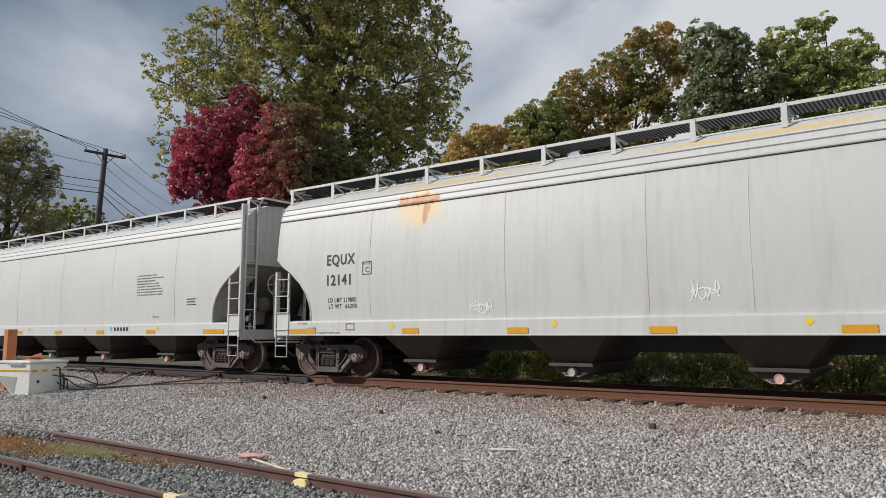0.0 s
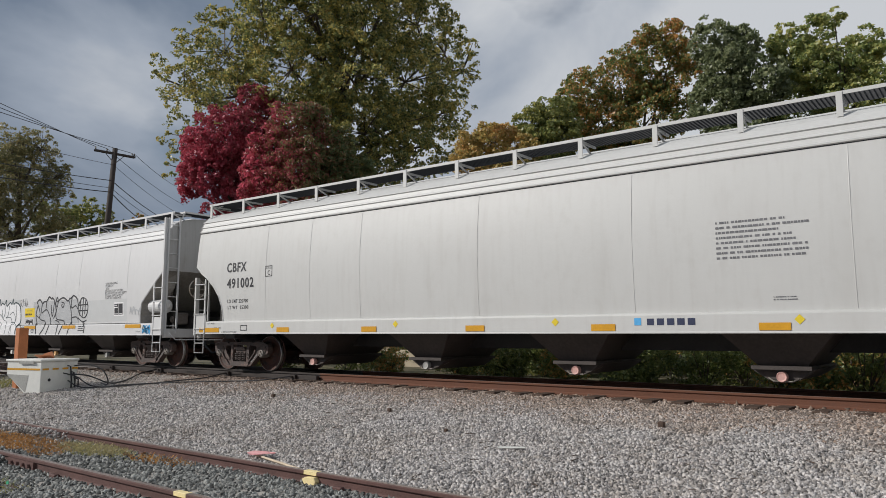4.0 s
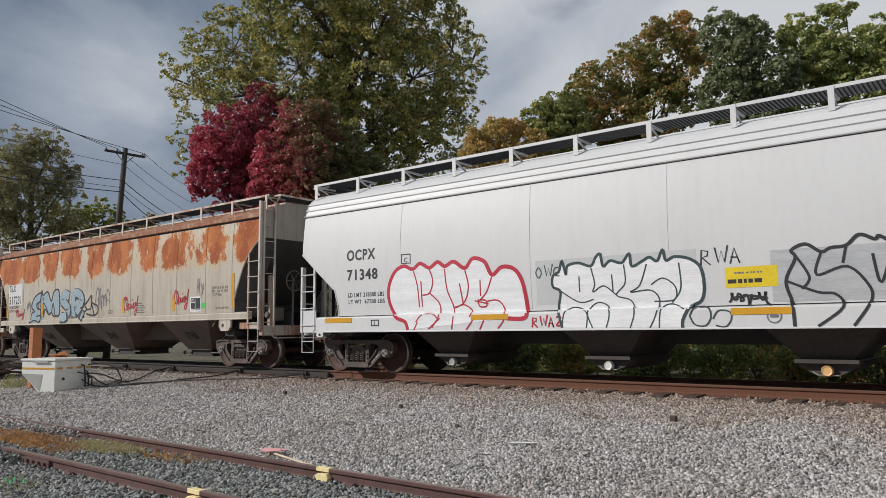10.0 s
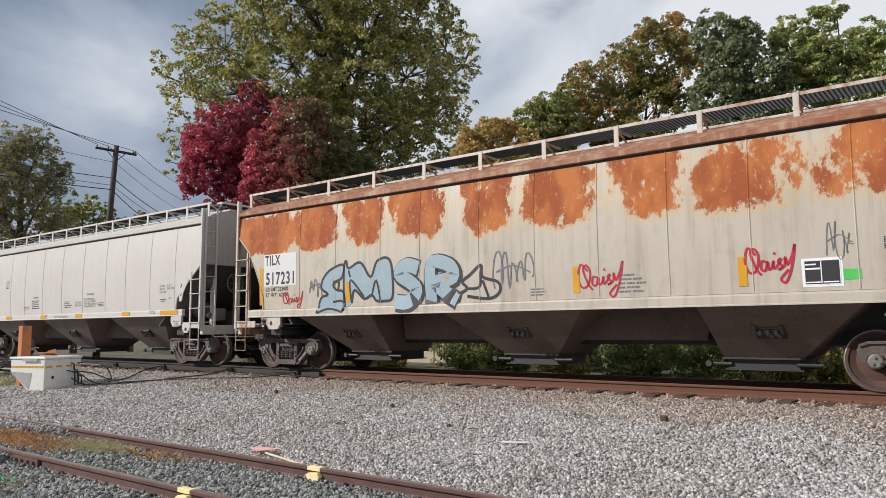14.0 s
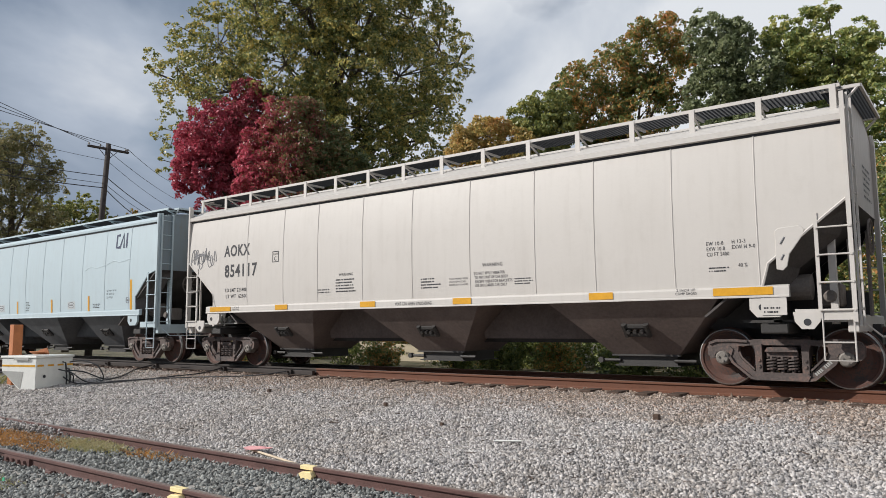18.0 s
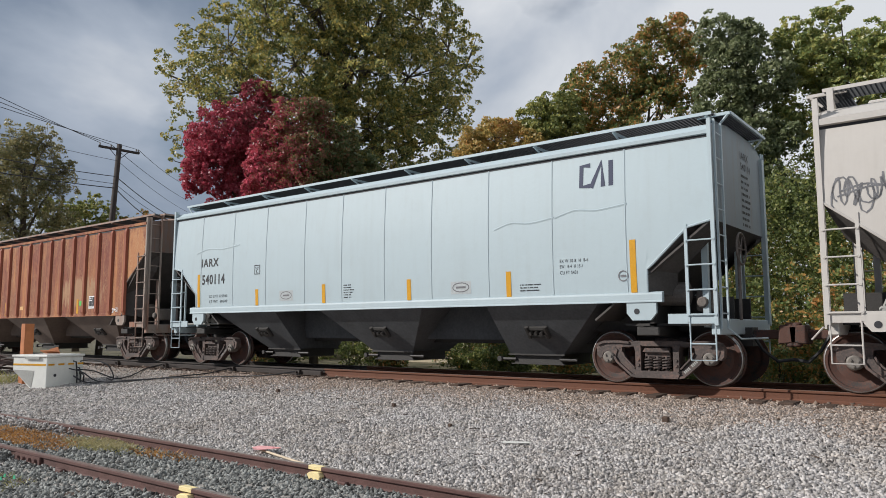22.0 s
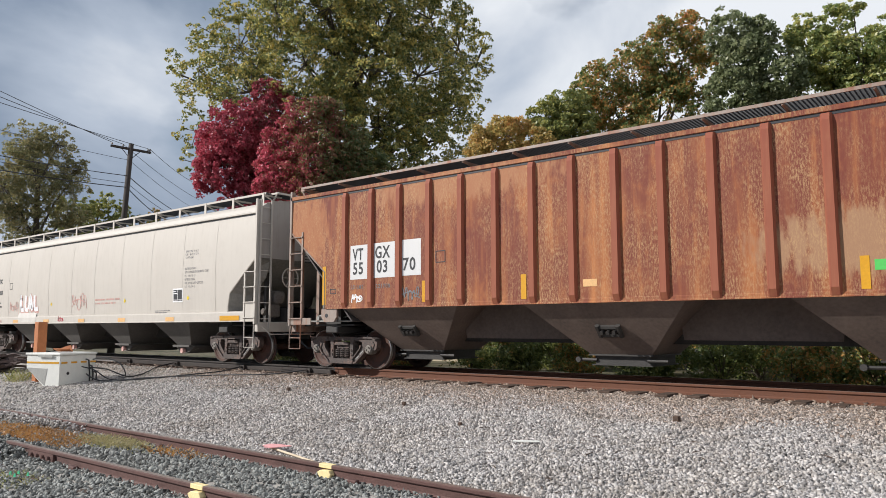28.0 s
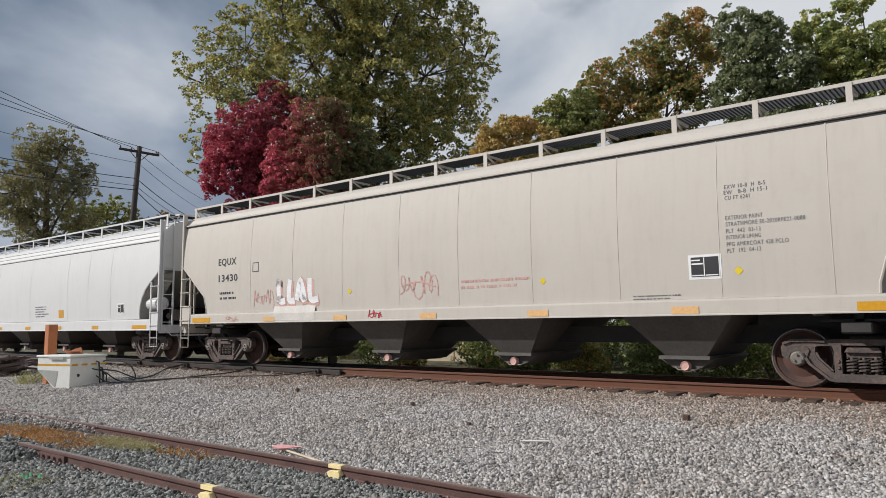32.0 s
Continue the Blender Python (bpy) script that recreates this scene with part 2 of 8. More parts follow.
mottled_brown()
ROOF_BROWN = car_paint("rusty_roof_paint", (0.27, 0.10, 0.05), dirt=(0.46, 0.30, 0.19), dirt_amount=1.3, streaks=0.8)
TRIM_TAN = car_paint("pale_rusty_trim_paint", (0.55, 0.51, 0.45), dirt=(0.32, 0.13, 0.05), dirt_amount=1.2, streaks=0.8)
TRIM_BROWN = car_paint("weathered_grey_brown_trim_paint", (0.30, 0.25, 0.215), dirt=(0.26, 0.10, 0.05), dirt_amount=1.1, streaks=0.8)
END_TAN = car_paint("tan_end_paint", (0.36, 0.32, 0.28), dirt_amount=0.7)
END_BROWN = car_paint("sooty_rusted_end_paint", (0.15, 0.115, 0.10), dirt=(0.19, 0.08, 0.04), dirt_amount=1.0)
# the next three end paints hold the end walls' shade in their base tone
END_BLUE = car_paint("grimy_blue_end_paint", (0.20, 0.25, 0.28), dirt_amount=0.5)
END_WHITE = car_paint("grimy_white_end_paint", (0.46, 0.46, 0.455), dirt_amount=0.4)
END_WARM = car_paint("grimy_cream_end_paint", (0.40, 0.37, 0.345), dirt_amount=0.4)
UNDER = material("grimy_underside_paint", (0.15, 0.13, 0.115), 0.75, vary=0.3, bump=0.2)
UNDER_BLACK = material("black_hopper_paint", (0.035, 0.032, 0.03), 0.6, vary=0.3, bump=0.2)
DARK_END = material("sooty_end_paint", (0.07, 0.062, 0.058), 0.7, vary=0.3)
# grimy body colour, lowered further to carry the shade under the slopes
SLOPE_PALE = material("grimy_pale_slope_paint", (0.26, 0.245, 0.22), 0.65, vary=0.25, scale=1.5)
TRUCK = material("cast_steel_rusty_brown", (0.09, 0.071, 0.065), 0.75, vary=0.45, bump=0.3, second=(0.15, 0.085, 0.065), second_at=(0.5, 0.7))
WHEEL = material("rusty_wheel_steel", (0.10, 0.045, 0.032), 0.75, vary=0.35, scale=5, second=(0.035, 0.03, 0.028), second_at=(0.48, 0.6))
TREAD = material("polished_wheel_tread", (0.42, 0.40, 0.38), 0.35, 0.9, vary=0.2)
CAP = material("bearing_cap_steel", (0.20, 0.18, 0.16), 0.6, 0.3, vary=0.4, scale=14)
# dull galvanised steel, with the walkway's underside shade added to its base colour
GRATE = material("galvanised_grating", (0.055, 0.057, 0.06), 0.65, 0.3, vary=0.25)
BLACK = material("black_stencil", (0.025, 0.025, 0.03), 0.6)
GREY_INK = material("worn_grey_stencil", (0.16, 0.16, 0.17), 0.7, vary=0.35, scale=9)
YELLOW = material("yellow_reflector", (0.62, 0.31, 0.018), 0.35, vary=0.12)
LEMON = material("lemon_yellow_sticker", (0.74, 0.56, 0.03), 0.4, vary=0.1)
ORANGE_FADED = material("faded_orange_reflector", (0.70, 0.42, 0.18), 0.5, vary=0.2)
RED_INK = material("red_spray_paint", (0.46, 0.014, 0.04), 0.5, vary=0.15)
PINK_INK = material("thin_red_spray_paint", (0.58, 0.34, 0.30), 0.6, vary=0.2)
WHITE_INK = material("white_spray_paint", (0.80, 0.80, 0.80), 0.5, vary=0.06)
WHITE_BRUSHED = material("white_roller_paint", (0.78, 0.78, 0.79), 0.5, vary=0.16, scale=2.2, stretch=(0.5, 1, 5))
DARK_TEAL = material("dark_teal_spray_paint", (0.03, 0.055, 0.06), 0.5, vary=0.2)
SILVER_INK = material("silver_spray_paint", (0.47, 0.48, 0.49), 0.45, 0.1, vary=0.2, scale=2.4, stretch=(0.5, 1, 4))
BLUE_INK = material("pale_blue_spray_paint", (0.29, 0.375, 0.43), 0.5, vary=0.1)
SKY_INK = material("bright_blue_spray_paint", (0.08, 0.38, 0.72), 0.5)
GREEN_TAG = material("green_sticker", (0.08, 0.50, 0.10), 0.5)
RUST = material("rail_rust", (0.155, 0.062, 0.034), 0.85, vary=0.35, scale=4, bump=0.3, second=(0.10, 0.045, 0.03), second_at=(0.45, 0.65))
RUST_DARK = material("old_maroon_rust", (0.105, 0.052, 0.045), 0.8, vary=0.3, scale=4, bump=0.3)
RAIL_TOP = material("worn_rail_head", (0.30, 0.23, 0.20), 0.4, 0.6, vary=0.25, scale=6)
GREASE = material("greasy_black_rail", (0.045, 0.036, 0.032), 0.45, vary=0.3)
TIMBER = material("creosoted_timber", (0.085, 0.055, 0.04), 0.9, vary=0.35, scale=5, bump=0.5, stretch=(4, 0.5, 4))
STONE = material("pale_ballast_stone", (0.42, 0.395, 0.38), 0.9, vary=0.2, scale=0.8, island=0.62, second=(0.30, 0.27, 0.245), second_at=(0.46, 0.62), bump=0.3)
STONE_BROWN = material("rust_dusted_ballast", (0.27, 0.20, 0.155), 0.9, vary=0.25, scale=9, island=0.45, bump=0.3)
STONE_BLUE = material("blue_grey_ballast", (0.19, 0.193, 0.182), 0.85, vary=0.28, scale=9, island=0.85, bump=0.3)


def rust_dust(m, lo, hi, tone, most):
    """Brake and rail dust settled on the stones, thickening from y = lo to y = hi."""
    nt = m.node_tree
    n, l = nt.nodes.new, nt.links.new
    b = nt.nodes["Principled BSDF"]
    src = b.inputs["Base Color"].links[0].from_socket
    co, sep, no, ad, rg, mx = n("ShaderNodeTexCoord"), n("ShaderNodeSeparateXYZ"), n("ShaderNodeTexNoise"), n("ShaderNodeMath"), n("ShaderNodeMapRange"), n("ShaderNodeMix")
    no.inputs["Scale"].default_value, no.inputs["Detail"].default_value = 0.8, 5
    ad.operation, ad.inputs[1].default_value = "MULTIPLY_ADD", 3.0
    rg.interpolation_type = "SMOOTHSTEP"
    rg.inputs[1].default_value, rg.inputs[2].default_value, rg.inputs[4].default_value = lo + 1.5, hi + 1.5, most
    mx.data_type, mx.blend_type = "RGBA", "MULTIPLY"
    mx.inputs[7].default_value = (*tone, 1)
    l(co.outputs["Object"], sep.inputs[0])
    l(co.outputs["Object"], no.inputs["Vector"])
    l(no.outputs["Fac"], ad.inputs[0])
    l(sep.outputs[1], ad.inputs[2])
    l(ad.outputs[0], rg.inputs[0])
    l(rg.outputs[0], mx.inputs[0])
    l(src, mx.inputs[6])
    l(mx.outputs[2], b.inputs["Base Color"])


rust_dust(STONE, -3.8, -1.2, (0.84, 0.69, 0.57), 0.7)
BOX_WHITE = material("scuffed_white_metal", (0.70, 0.70, 0.66), 0.5, vary=0.10, scale=5)
BOX_GREY = material("grey_stained_metal", (0.34, 0.34, 0.32), 0.6, vary=0.2)
ORANGE = material("weathered_orange_timber", (0.42, 0.15, 0.055), 0.7, vary=0.2, scale=6)
RUBBER = material("black_rubber_hose", (0.02, 0.02, 0.022), 0.5)
CREAM_MARK = material("yellow_cream_marking_paint", (0.84, 0.69, 0.36), 0.6, vary=0.2, scale=12)
WOOD_POLE = material("dark_weathered_pole_wood", (0.06, 0.05, 0.045), 0.9, vary=0.3, stretch=(3, 3, 0.4))
BARK = material("rough_grey_bark", (0.11, 0.09, 0.07), 0.95, vary=0.35, bump=0.6, stretch=(2, 2, 0.5))
WIRE = material("dark_wire", (0.03, 0.03, 0.035), 0.6)
CONCRETE = material("pale_buff_concrete", (0.42, 0.36, 0.26), 0.9, vary=0.15, bump=0.2)


def leaf_material(name, colors, glow=0.42, lean=None):
    """Leaves in several colours, picked at random per leaf and drifting over the crown; some light passes through."""
    m = bpy.data.materials.new(name)
    m.use_nodes = True
    nt = m.node_tree
    n, l = nt.nodes.new, nt.links.new
    b, out = nt.nodes["Principled BSDF"], nt.nodes["Material Output"]
    geo, co, no, mix = n("ShaderNodeNewGeometry"), n("ShaderNodeTexCoord"), n("ShaderNodeTexNoise"), n("ShaderNodeMath")
    no.inputs["Scale"].default_value, no.inputs["Detail"].default_value = 0.9, 4
    l(co.outputs["Object"], no.inputs["Vector"])
    mix.operation = "MULTIPLY_ADD"
    mix.inputs[1].default_value = 0.68
    l(geo.outputs["Random Per Island"], mix.inputs[0])
    st = n("ShaderNodeMapRange")
    st.inputs[1].default_value, st.inputs[2].default_value, st.inputs[4].default_value = 0.3, 0.7, 0.32
    l(no.outputs["Fac"], st.inputs[0])
    l(st.outputs[0], mix.inputs[2])
    ramp = n("ShaderNodeValToRGB")
    e = ramp.color_ramp.elements
    e[0].color, e[1].color = (*colors[0], 1), (*colors[-1], 1)
    for i, c in enumerate(colors[1:-1]):
        e.new((i + 1) / (len(colors) - 1)).color = (*c, 1)
    fac = mix.outputs[0]
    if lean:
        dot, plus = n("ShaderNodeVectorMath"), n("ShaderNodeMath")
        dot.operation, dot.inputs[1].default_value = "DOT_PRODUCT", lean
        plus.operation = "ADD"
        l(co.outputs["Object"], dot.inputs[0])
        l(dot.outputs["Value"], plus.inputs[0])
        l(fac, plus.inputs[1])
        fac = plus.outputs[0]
    l(fac, ramp.inputs[0])
    l(ramp.outputs[0], b.inputs["Base Color"])
    b.inputs["Roughness"].default_value = 0.42
    tr, ms = n("ShaderNodeBsdfTranslucent"), n("ShaderNodeMixShader")
    l(ramp.outputs[0], tr.inputs[0])
    ms.inputs[0].default_value = glow
    l(b.outputs[0], ms.inputs[1])
    l(tr.outputs[0], ms.inputs[2])
    l(ms.outputs[0], out.inputs[0])
    return m


LEAF_MAPLE = leaf_material("yellowing_green_leaves", [(0.072, 0.109, 0.049), (0.145, 0.188, 0.072), (0.291, 0.296, 0.103), (0.581, 0.484, 0.145), (0.702, 0.508, 0.158)])
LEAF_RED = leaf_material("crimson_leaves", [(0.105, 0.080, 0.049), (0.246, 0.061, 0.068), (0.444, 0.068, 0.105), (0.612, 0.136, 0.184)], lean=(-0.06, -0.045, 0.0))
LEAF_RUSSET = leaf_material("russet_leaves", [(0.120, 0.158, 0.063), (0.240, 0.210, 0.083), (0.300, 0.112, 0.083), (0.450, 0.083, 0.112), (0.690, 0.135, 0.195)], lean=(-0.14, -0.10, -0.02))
LEAF_GOLD = leaf_material("golden_leaves", [(0.207, 0.226, 0.079), (0.439, 0.354, 0.122), (0.683, 0.476, 0.171), (0.659, 0.329, 0.140)])
LEAF_OLIVE = leaf_material("olive_leaves", [(0.126, 0.180, 0.064), (0.288, 0.314, 0.108), (0.612, 0.522, 0.154)])
LEAF_DARK = leaf_material("dark_green_and_rust_leaves", [(0.079, 0.139, 0.052), (0.139, 0.209, 0.070), (0.258, 0.268, 0.083), (0.555, 0.307, 0.099), (0.674, 0.268, 0.099)])
LEAF_SAGE = leaf_material("grey_green_leaves", [(0.10, 0.13, 0.062), (0.20, 0.235, 0.115), (0.44, 0.45, 0.25)])
LEAF_LIGHT = leaf_material("light_green_leaves", [(0.110, 0.168, 0.062), (0.232, 0.291, 0.096), (0.439, 0.439, 0.149), (0.568, 0.464, 0.149)])
LEAF_SPARSE = leaf_material("thin_olive_leaves", [(0.140, 0.161, 0.081), (0.280, 0.266, 0.126), (0.504, 0.392, 0.175)])
LEAF_BUSH = leaf_material("hedge_leaves", [(0.06, 0.085, 0.03), (0.12, 0.16, 0.05), (0.22, 0.25, 0.08), (0.42, 0.38, 0.12)])
GRASS_DRY = leaf_material("dry_orange_grass", [(0.15, 0.09, 0.04), (0.36, 0.17, 0.055), (0.54, 0.26, 0.07), (0.56, 0.40, 0.17)])
GRASS_STRAW = leaf_material("bleached_straw", [(0.22, 0.22, 0.08), (0.46, 0.40, 0.20), (0.66, 0.58, 0.38)])
GRASS = leaf_material("mixed_weeds", [(0.16, 0.20, 0.07), (0.34, 0.33, 0.13), (0.52, 0.45, 0.20)])


# ---- mesh helpers ----
def part(name, bm, mat, parent=None, label="", smooth=False):
    me = bpy.data.meshes.new(name)
    if smooth:
        for f in bm.faces:
            f.smooth = True
    bm.normal_update()
    bm.to_mesh(me)
    bm.free()
    me.materials.append(mat)
    ob = new(name, me)
    ob.parent = parent
    return tagged(ob, label)


def again(ob, parent, m=None):
    """Another object on the same mesh."""
    o = new(ob.name.split(".")[0], ob.data)
    o.parent = parent
    if m is not None:
        o.matrix_basis = m
    return o


def raw(name, verts, faces, mat, parent=None, label="", smooth=False):
    me = bpy.data.meshes.new(name)
    me.from_pydata([tuple(v) for v in verts], [], [tuple(f) for f in faces])
    if smooth:
        me.polygons.foreach_set("use_smooth", [True] * len(me.polygons))
    me.materials.append(mat)
    ob = new(name, me)
    ob.parent = parent
    return tagged(ob, label)


def quads(name, verts, mat, parent=None, label="", per=4):
    """A mesh of loose polygons with `per` corners each, from an (n * per, 3) array."""
    v = np.asarray(verts, dtype=np.float32)
    k = len(v) // per
    me = bpy.data.meshes.new(name)
    me.vertices.add(len(v))
    me.vertices.foreach_set("co", v.ravel())
    me.loops.add(len(v))
    me.loops.foreach_set("vertex_index", np.arange(len(v), dtype=np.int32))
    me.polygons.add(k)
    me.polygons.foreach_set("loop_start", np.arange(0, len(v), per, dtype=np.int32))
    me.update(calc_edges=True)
    me.materials.append(mat)
    ob = new(name, me)
    ob.parent = parent
    return tagged(ob, label)


def box(bm, x0, x1, y0, y1, z0, z1):
    v = [bm.verts.new(p) for p in ((x0, y0, z0), (x1, y0, z0), (x1, y1, z0), (x0, y1, z0), (x0, y0, z1), (x1, y0, z1), (x1, y1, z1), (x0, y1, z1))]
    for f in ((3, 2, 1, 0), (4, 5, 6, 7), (0, 1, 5, 4), (1, 2, 6, 5), (2, 3, 7, 6), (3, 0, 4, 7)):
        bm.faces.new([v[i] for i in f])
    return v


def soften(bm, w=0.01):
    bmesh.ops.bevel(bm, geom=bm.edges[:], offset=w, segments=1, affect="EDGES")
    return bm


def tube(bm, p, q, r, n=8, r2=None):
    p, q = Vector(p), Vector(q)
    d = (q - p).normalized()
    a = d.orthogonal().normalized()
    c = d.cross(a)
    r2 = r if r2 is None else r2
    ring = [[bm.verts.new(o + (a * math.cos(k * math.tau / n) + c * math.sin(k * math.tau / n)) * s) for k in range(n)] for o, s in ((p, r), (q, r2))]
    for k in range(n):
        bm.faces.new((ring[0][k], ring[0][(k + 1) % n], ring[1][(k + 1) % n], ring[1][k]))
    bm.faces.new(ring[0][::-1])
    bm.faces.new(ring[1])


def rope(bm, points, r, n=6):
    """One bent tube through the points."""
    pts = [Vector(p) for p in points]
    rings, a = [], None
    for i, p in enumerate(pts):
        d = (pts[min(i + 1, len(pts) - 1)] - pts[max(i - 1, 0)]).normalized()
        a = d.orthogonal().normalized() if a is None else (a - d * a.dot(d)).normalized()
        c = d.cross(a)
        rings.append([bm.verts.new(p + (a * math.cos(k * math.tau / n) + c * math.sin(k * math.tau / n)) * r) for k in range(n)])
    for x, y in zip(rings, rings[1:]):
        for k in range(n):
            bm.faces.new((x[k], x[(k + 1) % n], y[(k + 1) % n], y[k]))
    bm.faces.new(rings[0][::-1])
    bm.faces.new(rings[-1])


def prism(bm, outline, y0, y1):
    """A plate: an outline of (x, z) points between two y."""
    a = [bm.verts.new((x, y0, z)) for x, z in outline]
    b = [bm.verts.new((x, y1, z)) for x, z in outline]
    bm.faces.new(a)
    bm.faces.new(b[::-1])
    for i in range(len(a)):
        j = (i + 1) % len(a)
        bm.faces.new((a[j], a[i], b[i], b[j]))


def lathe(bm, profile, n=28):
    """Turn a profile of (y, r) about the y axis."""
    rings = [[bm.verts.new((r * math.cos(k * math.tau / n), y, r * math.sin(k * math.tau / n))) for k in range(n)] for y, r in profile]
    for a, b in zip(rings, rings[1:]):
        for k in range(n):
            bm.faces.new((a[k], a[(k + 1) % n], b[(k + 1) % n], b[k]))
    bm.faces.new(rings[0][::-1])
    bm.faces.new(rings[-1])


# ---- ground ----
GROUND_LINE = [(-400, -0.9), (-16, -0.85), (-10.2, -0.80), (-9.2, -0.705), (-7.4, -0.705), (-6.9, -0.675), (-4.5, -0.48), (-2.2, -0.28), (-1.6, -0.245), (-1.3, -0.218), (-0.9, -0.20), (1.3, -0.19),
               (2.4, -0.3), (4.2, -0.55), (12, -0.5), (60, 0.3), (900, 1.0)]


def ground_z(y):
    return float(np.interp(y, [a for a, b in GROUND_LINE], [b for a, b in GROUND_LINE]))


def ground_material():
    m = material("ground_of_fine_stone_and_earth", (0.33, 0.305, 0.275), 0.95, vary=0.35, scale=6, bump=0.8, bump_scale=30)
    nt = m.node_tree
    n, l = nt.nodes.new, nt.links.new
    b = nt.nodes["Principled BSDF"]
    src = b.inputs["Base Color"].links[0].from_socket
    co, sep = n("ShaderNodeTexCoord"), n("ShaderNodeSeparateXYZ")
    l(co.outputs["Object"], sep.inputs[0])
    no = n("ShaderNodeTexNoise")
    no.inputs["Scale"].default_value, no.inputs["Detail"].default_value = 0.9, 5
    l(co.outputs["Object"], no.inputs["Vector"])
    ad = n("ShaderNodeMath")
    ad.operation, ad.inputs[1].default_value = "MULTIPLY_ADD", 2.0
    l(no.outputs["Fac"], ad.inputs[0])
    l(sep.outputs[1], ad.inputs[2])
    rg = n("ShaderNodeMapRange")
    rg.inputs[1].default_value, rg.inputs[2].default_value = 3.4, 4.6
    l(ad.outputs[0], rg.inputs[0])
    gr = n("ShaderNodeValToRGB")
    e = gr.color_ramp.elements
    e[0].position, e[0].color = 0.35, (0.055, 0.062, 0.03, 1)
    e[1].position, e[1].color = 0.65, (0.16, 0.13, 0.08, 1)
    no2 = n("ShaderNodeTexNoise")
    no2.inputs["Scale"].default_value, no2.inputs["Detail"].default_value = 2.5, 6
    l(co.outputs["Object"], no2.inputs["Vector"])
    l(no2.outputs["Fac"], gr.inputs[0])
    mx = n("ShaderNodeMix")
    mx.data_type = "RGBA"
    l(rg.outputs[0], mx.inputs[0])
    l(src, mx.inputs[6])
    l(gr.outputs[0], mx.inputs[7])
    l(mx.outputs[2], b.inputs["Base Color"])
    return m


def build_ground():
    xs = np.concatenate([[-900, -400, -200, -100, -60], np.arange(-45, 12.01, 0.5), [30, 80, 200, 900]])
    ys = np.concatenate([[-400, -100, -40, -20], np.arange(-14, 8.01, 0.3), [10, 14, 20, 30, 60, 150, 400, 900]])
    verts, faces = [], []
    for j, y in enumerate(ys):
        for i, x in enumerate(xs):
            near = -14 < y < 8 and -45 < x < 12
            verts.append((x, y, ground_z(y) + (noise.noise((x * 0.8, y * 0.8, 0)) * 0.02 if near else 0)))
    w = len(xs)
    for j in range(len(ys) - 1):
        for i in range(w - 1):
            faces.append((j * w + i, j * w + i + 1, (j + 1) * w + i + 1, (j + 1) * w + i))
    g = raw("ground", verts, faces, ground_material(), smooth=True)
    tagged(g, "pale grey gravel yard with grassy verge beyond the track", "ground", kind="structure")


build_ground()


def stones(name, label, count, x0, x1, y0, y1, size, mat, seed, keep=None, heap=0.0):
    """Loose angular stones, each a warped block, lying half sunk on the ground."""
    r = np.random.default_rng(seed)
    x, y = r.uniform(x0, x1, count), r.uniform(y0, y1, count)
    ok = (x > -3.0 * (y + 13.9) - 2.0) & (x < 2.5)
    if keep is not None:
        ok &= keep(x, y, r)
    x, y = x[ok], y[ok]
    k = len(x)
    z = np.interp(y, [a for a, b in GROUND_LINE], [b for a, b in GROUND_LINE])
    form = np.array([(1, 0, 0), (-1, 0, 0), (0, 1, 0), (0, -1, 0), (0, 0, 1), (0, 0, -1)], float)
    v = (form[None] + r.uniform(-0.38, 0.38, (k, 6, 3))) * 1.32
    s = size * r.uniform(0.55, 1.25, (k, 1)) * r.uniform(0.65, 1.2, (k, 3))
    v *= s[:, None, :]
    q = r.normal(size=(k, 4))
    q /= np.linalg.norm(q, axis=1)[:, None]
    a, b, c, d = q.T
    m = np.stack([1 - 2 * (c * c + d * d), 2 * (b * c - a * d), 2 * (b * d + a * c), 2 * (b * c + a * d), 1 - 2 * (b * b + d * d), 2 * (c * d - a * b),
                  2 * (b * d - a * c), 2 * (c * d + a * b), 1 - 2 * (b * b + c * c)], 1).reshape(k, 3, 3)
    v = np.einsum("kij,knj->kni", m, v)
    v += np.stack([x, y, z + size * r.uniform(0.0, 0.55, k) + heap * r.uniform(0.0, 1.0, k)], 1)[:, None, :]
    face = np.array([(0, 2, 4), (2, 1, 4), (1, 3, 4), (3, 0, 4), (2, 0, 5), (1, 2, 5), (3, 1, 5), (0, 3, 5)])
    idx = (face[None] + 6 * np.arange(k)[:, None, None]).reshape(-1, 3)
    me = bpy.data.meshes.new(name)
    me.vertices.add(k * 6)
    me.vertices.foreach_set("co", v.astype(np.float32).ravel())
    me.loops.add(idx.size)
    me.loops.foreach_set("vertex_index", idx.astype(np.int32).ravel())
    me.polygons.add(len(idx))
    me.polygons.foreach_set("loop_start", np.arange(0, idx.size, 3, dtype=np.int32))
    me.update(calc_edges=True)
    me.materials.append(mat)
    tagged(new(name, me), label, "gravel", kind="stuff")


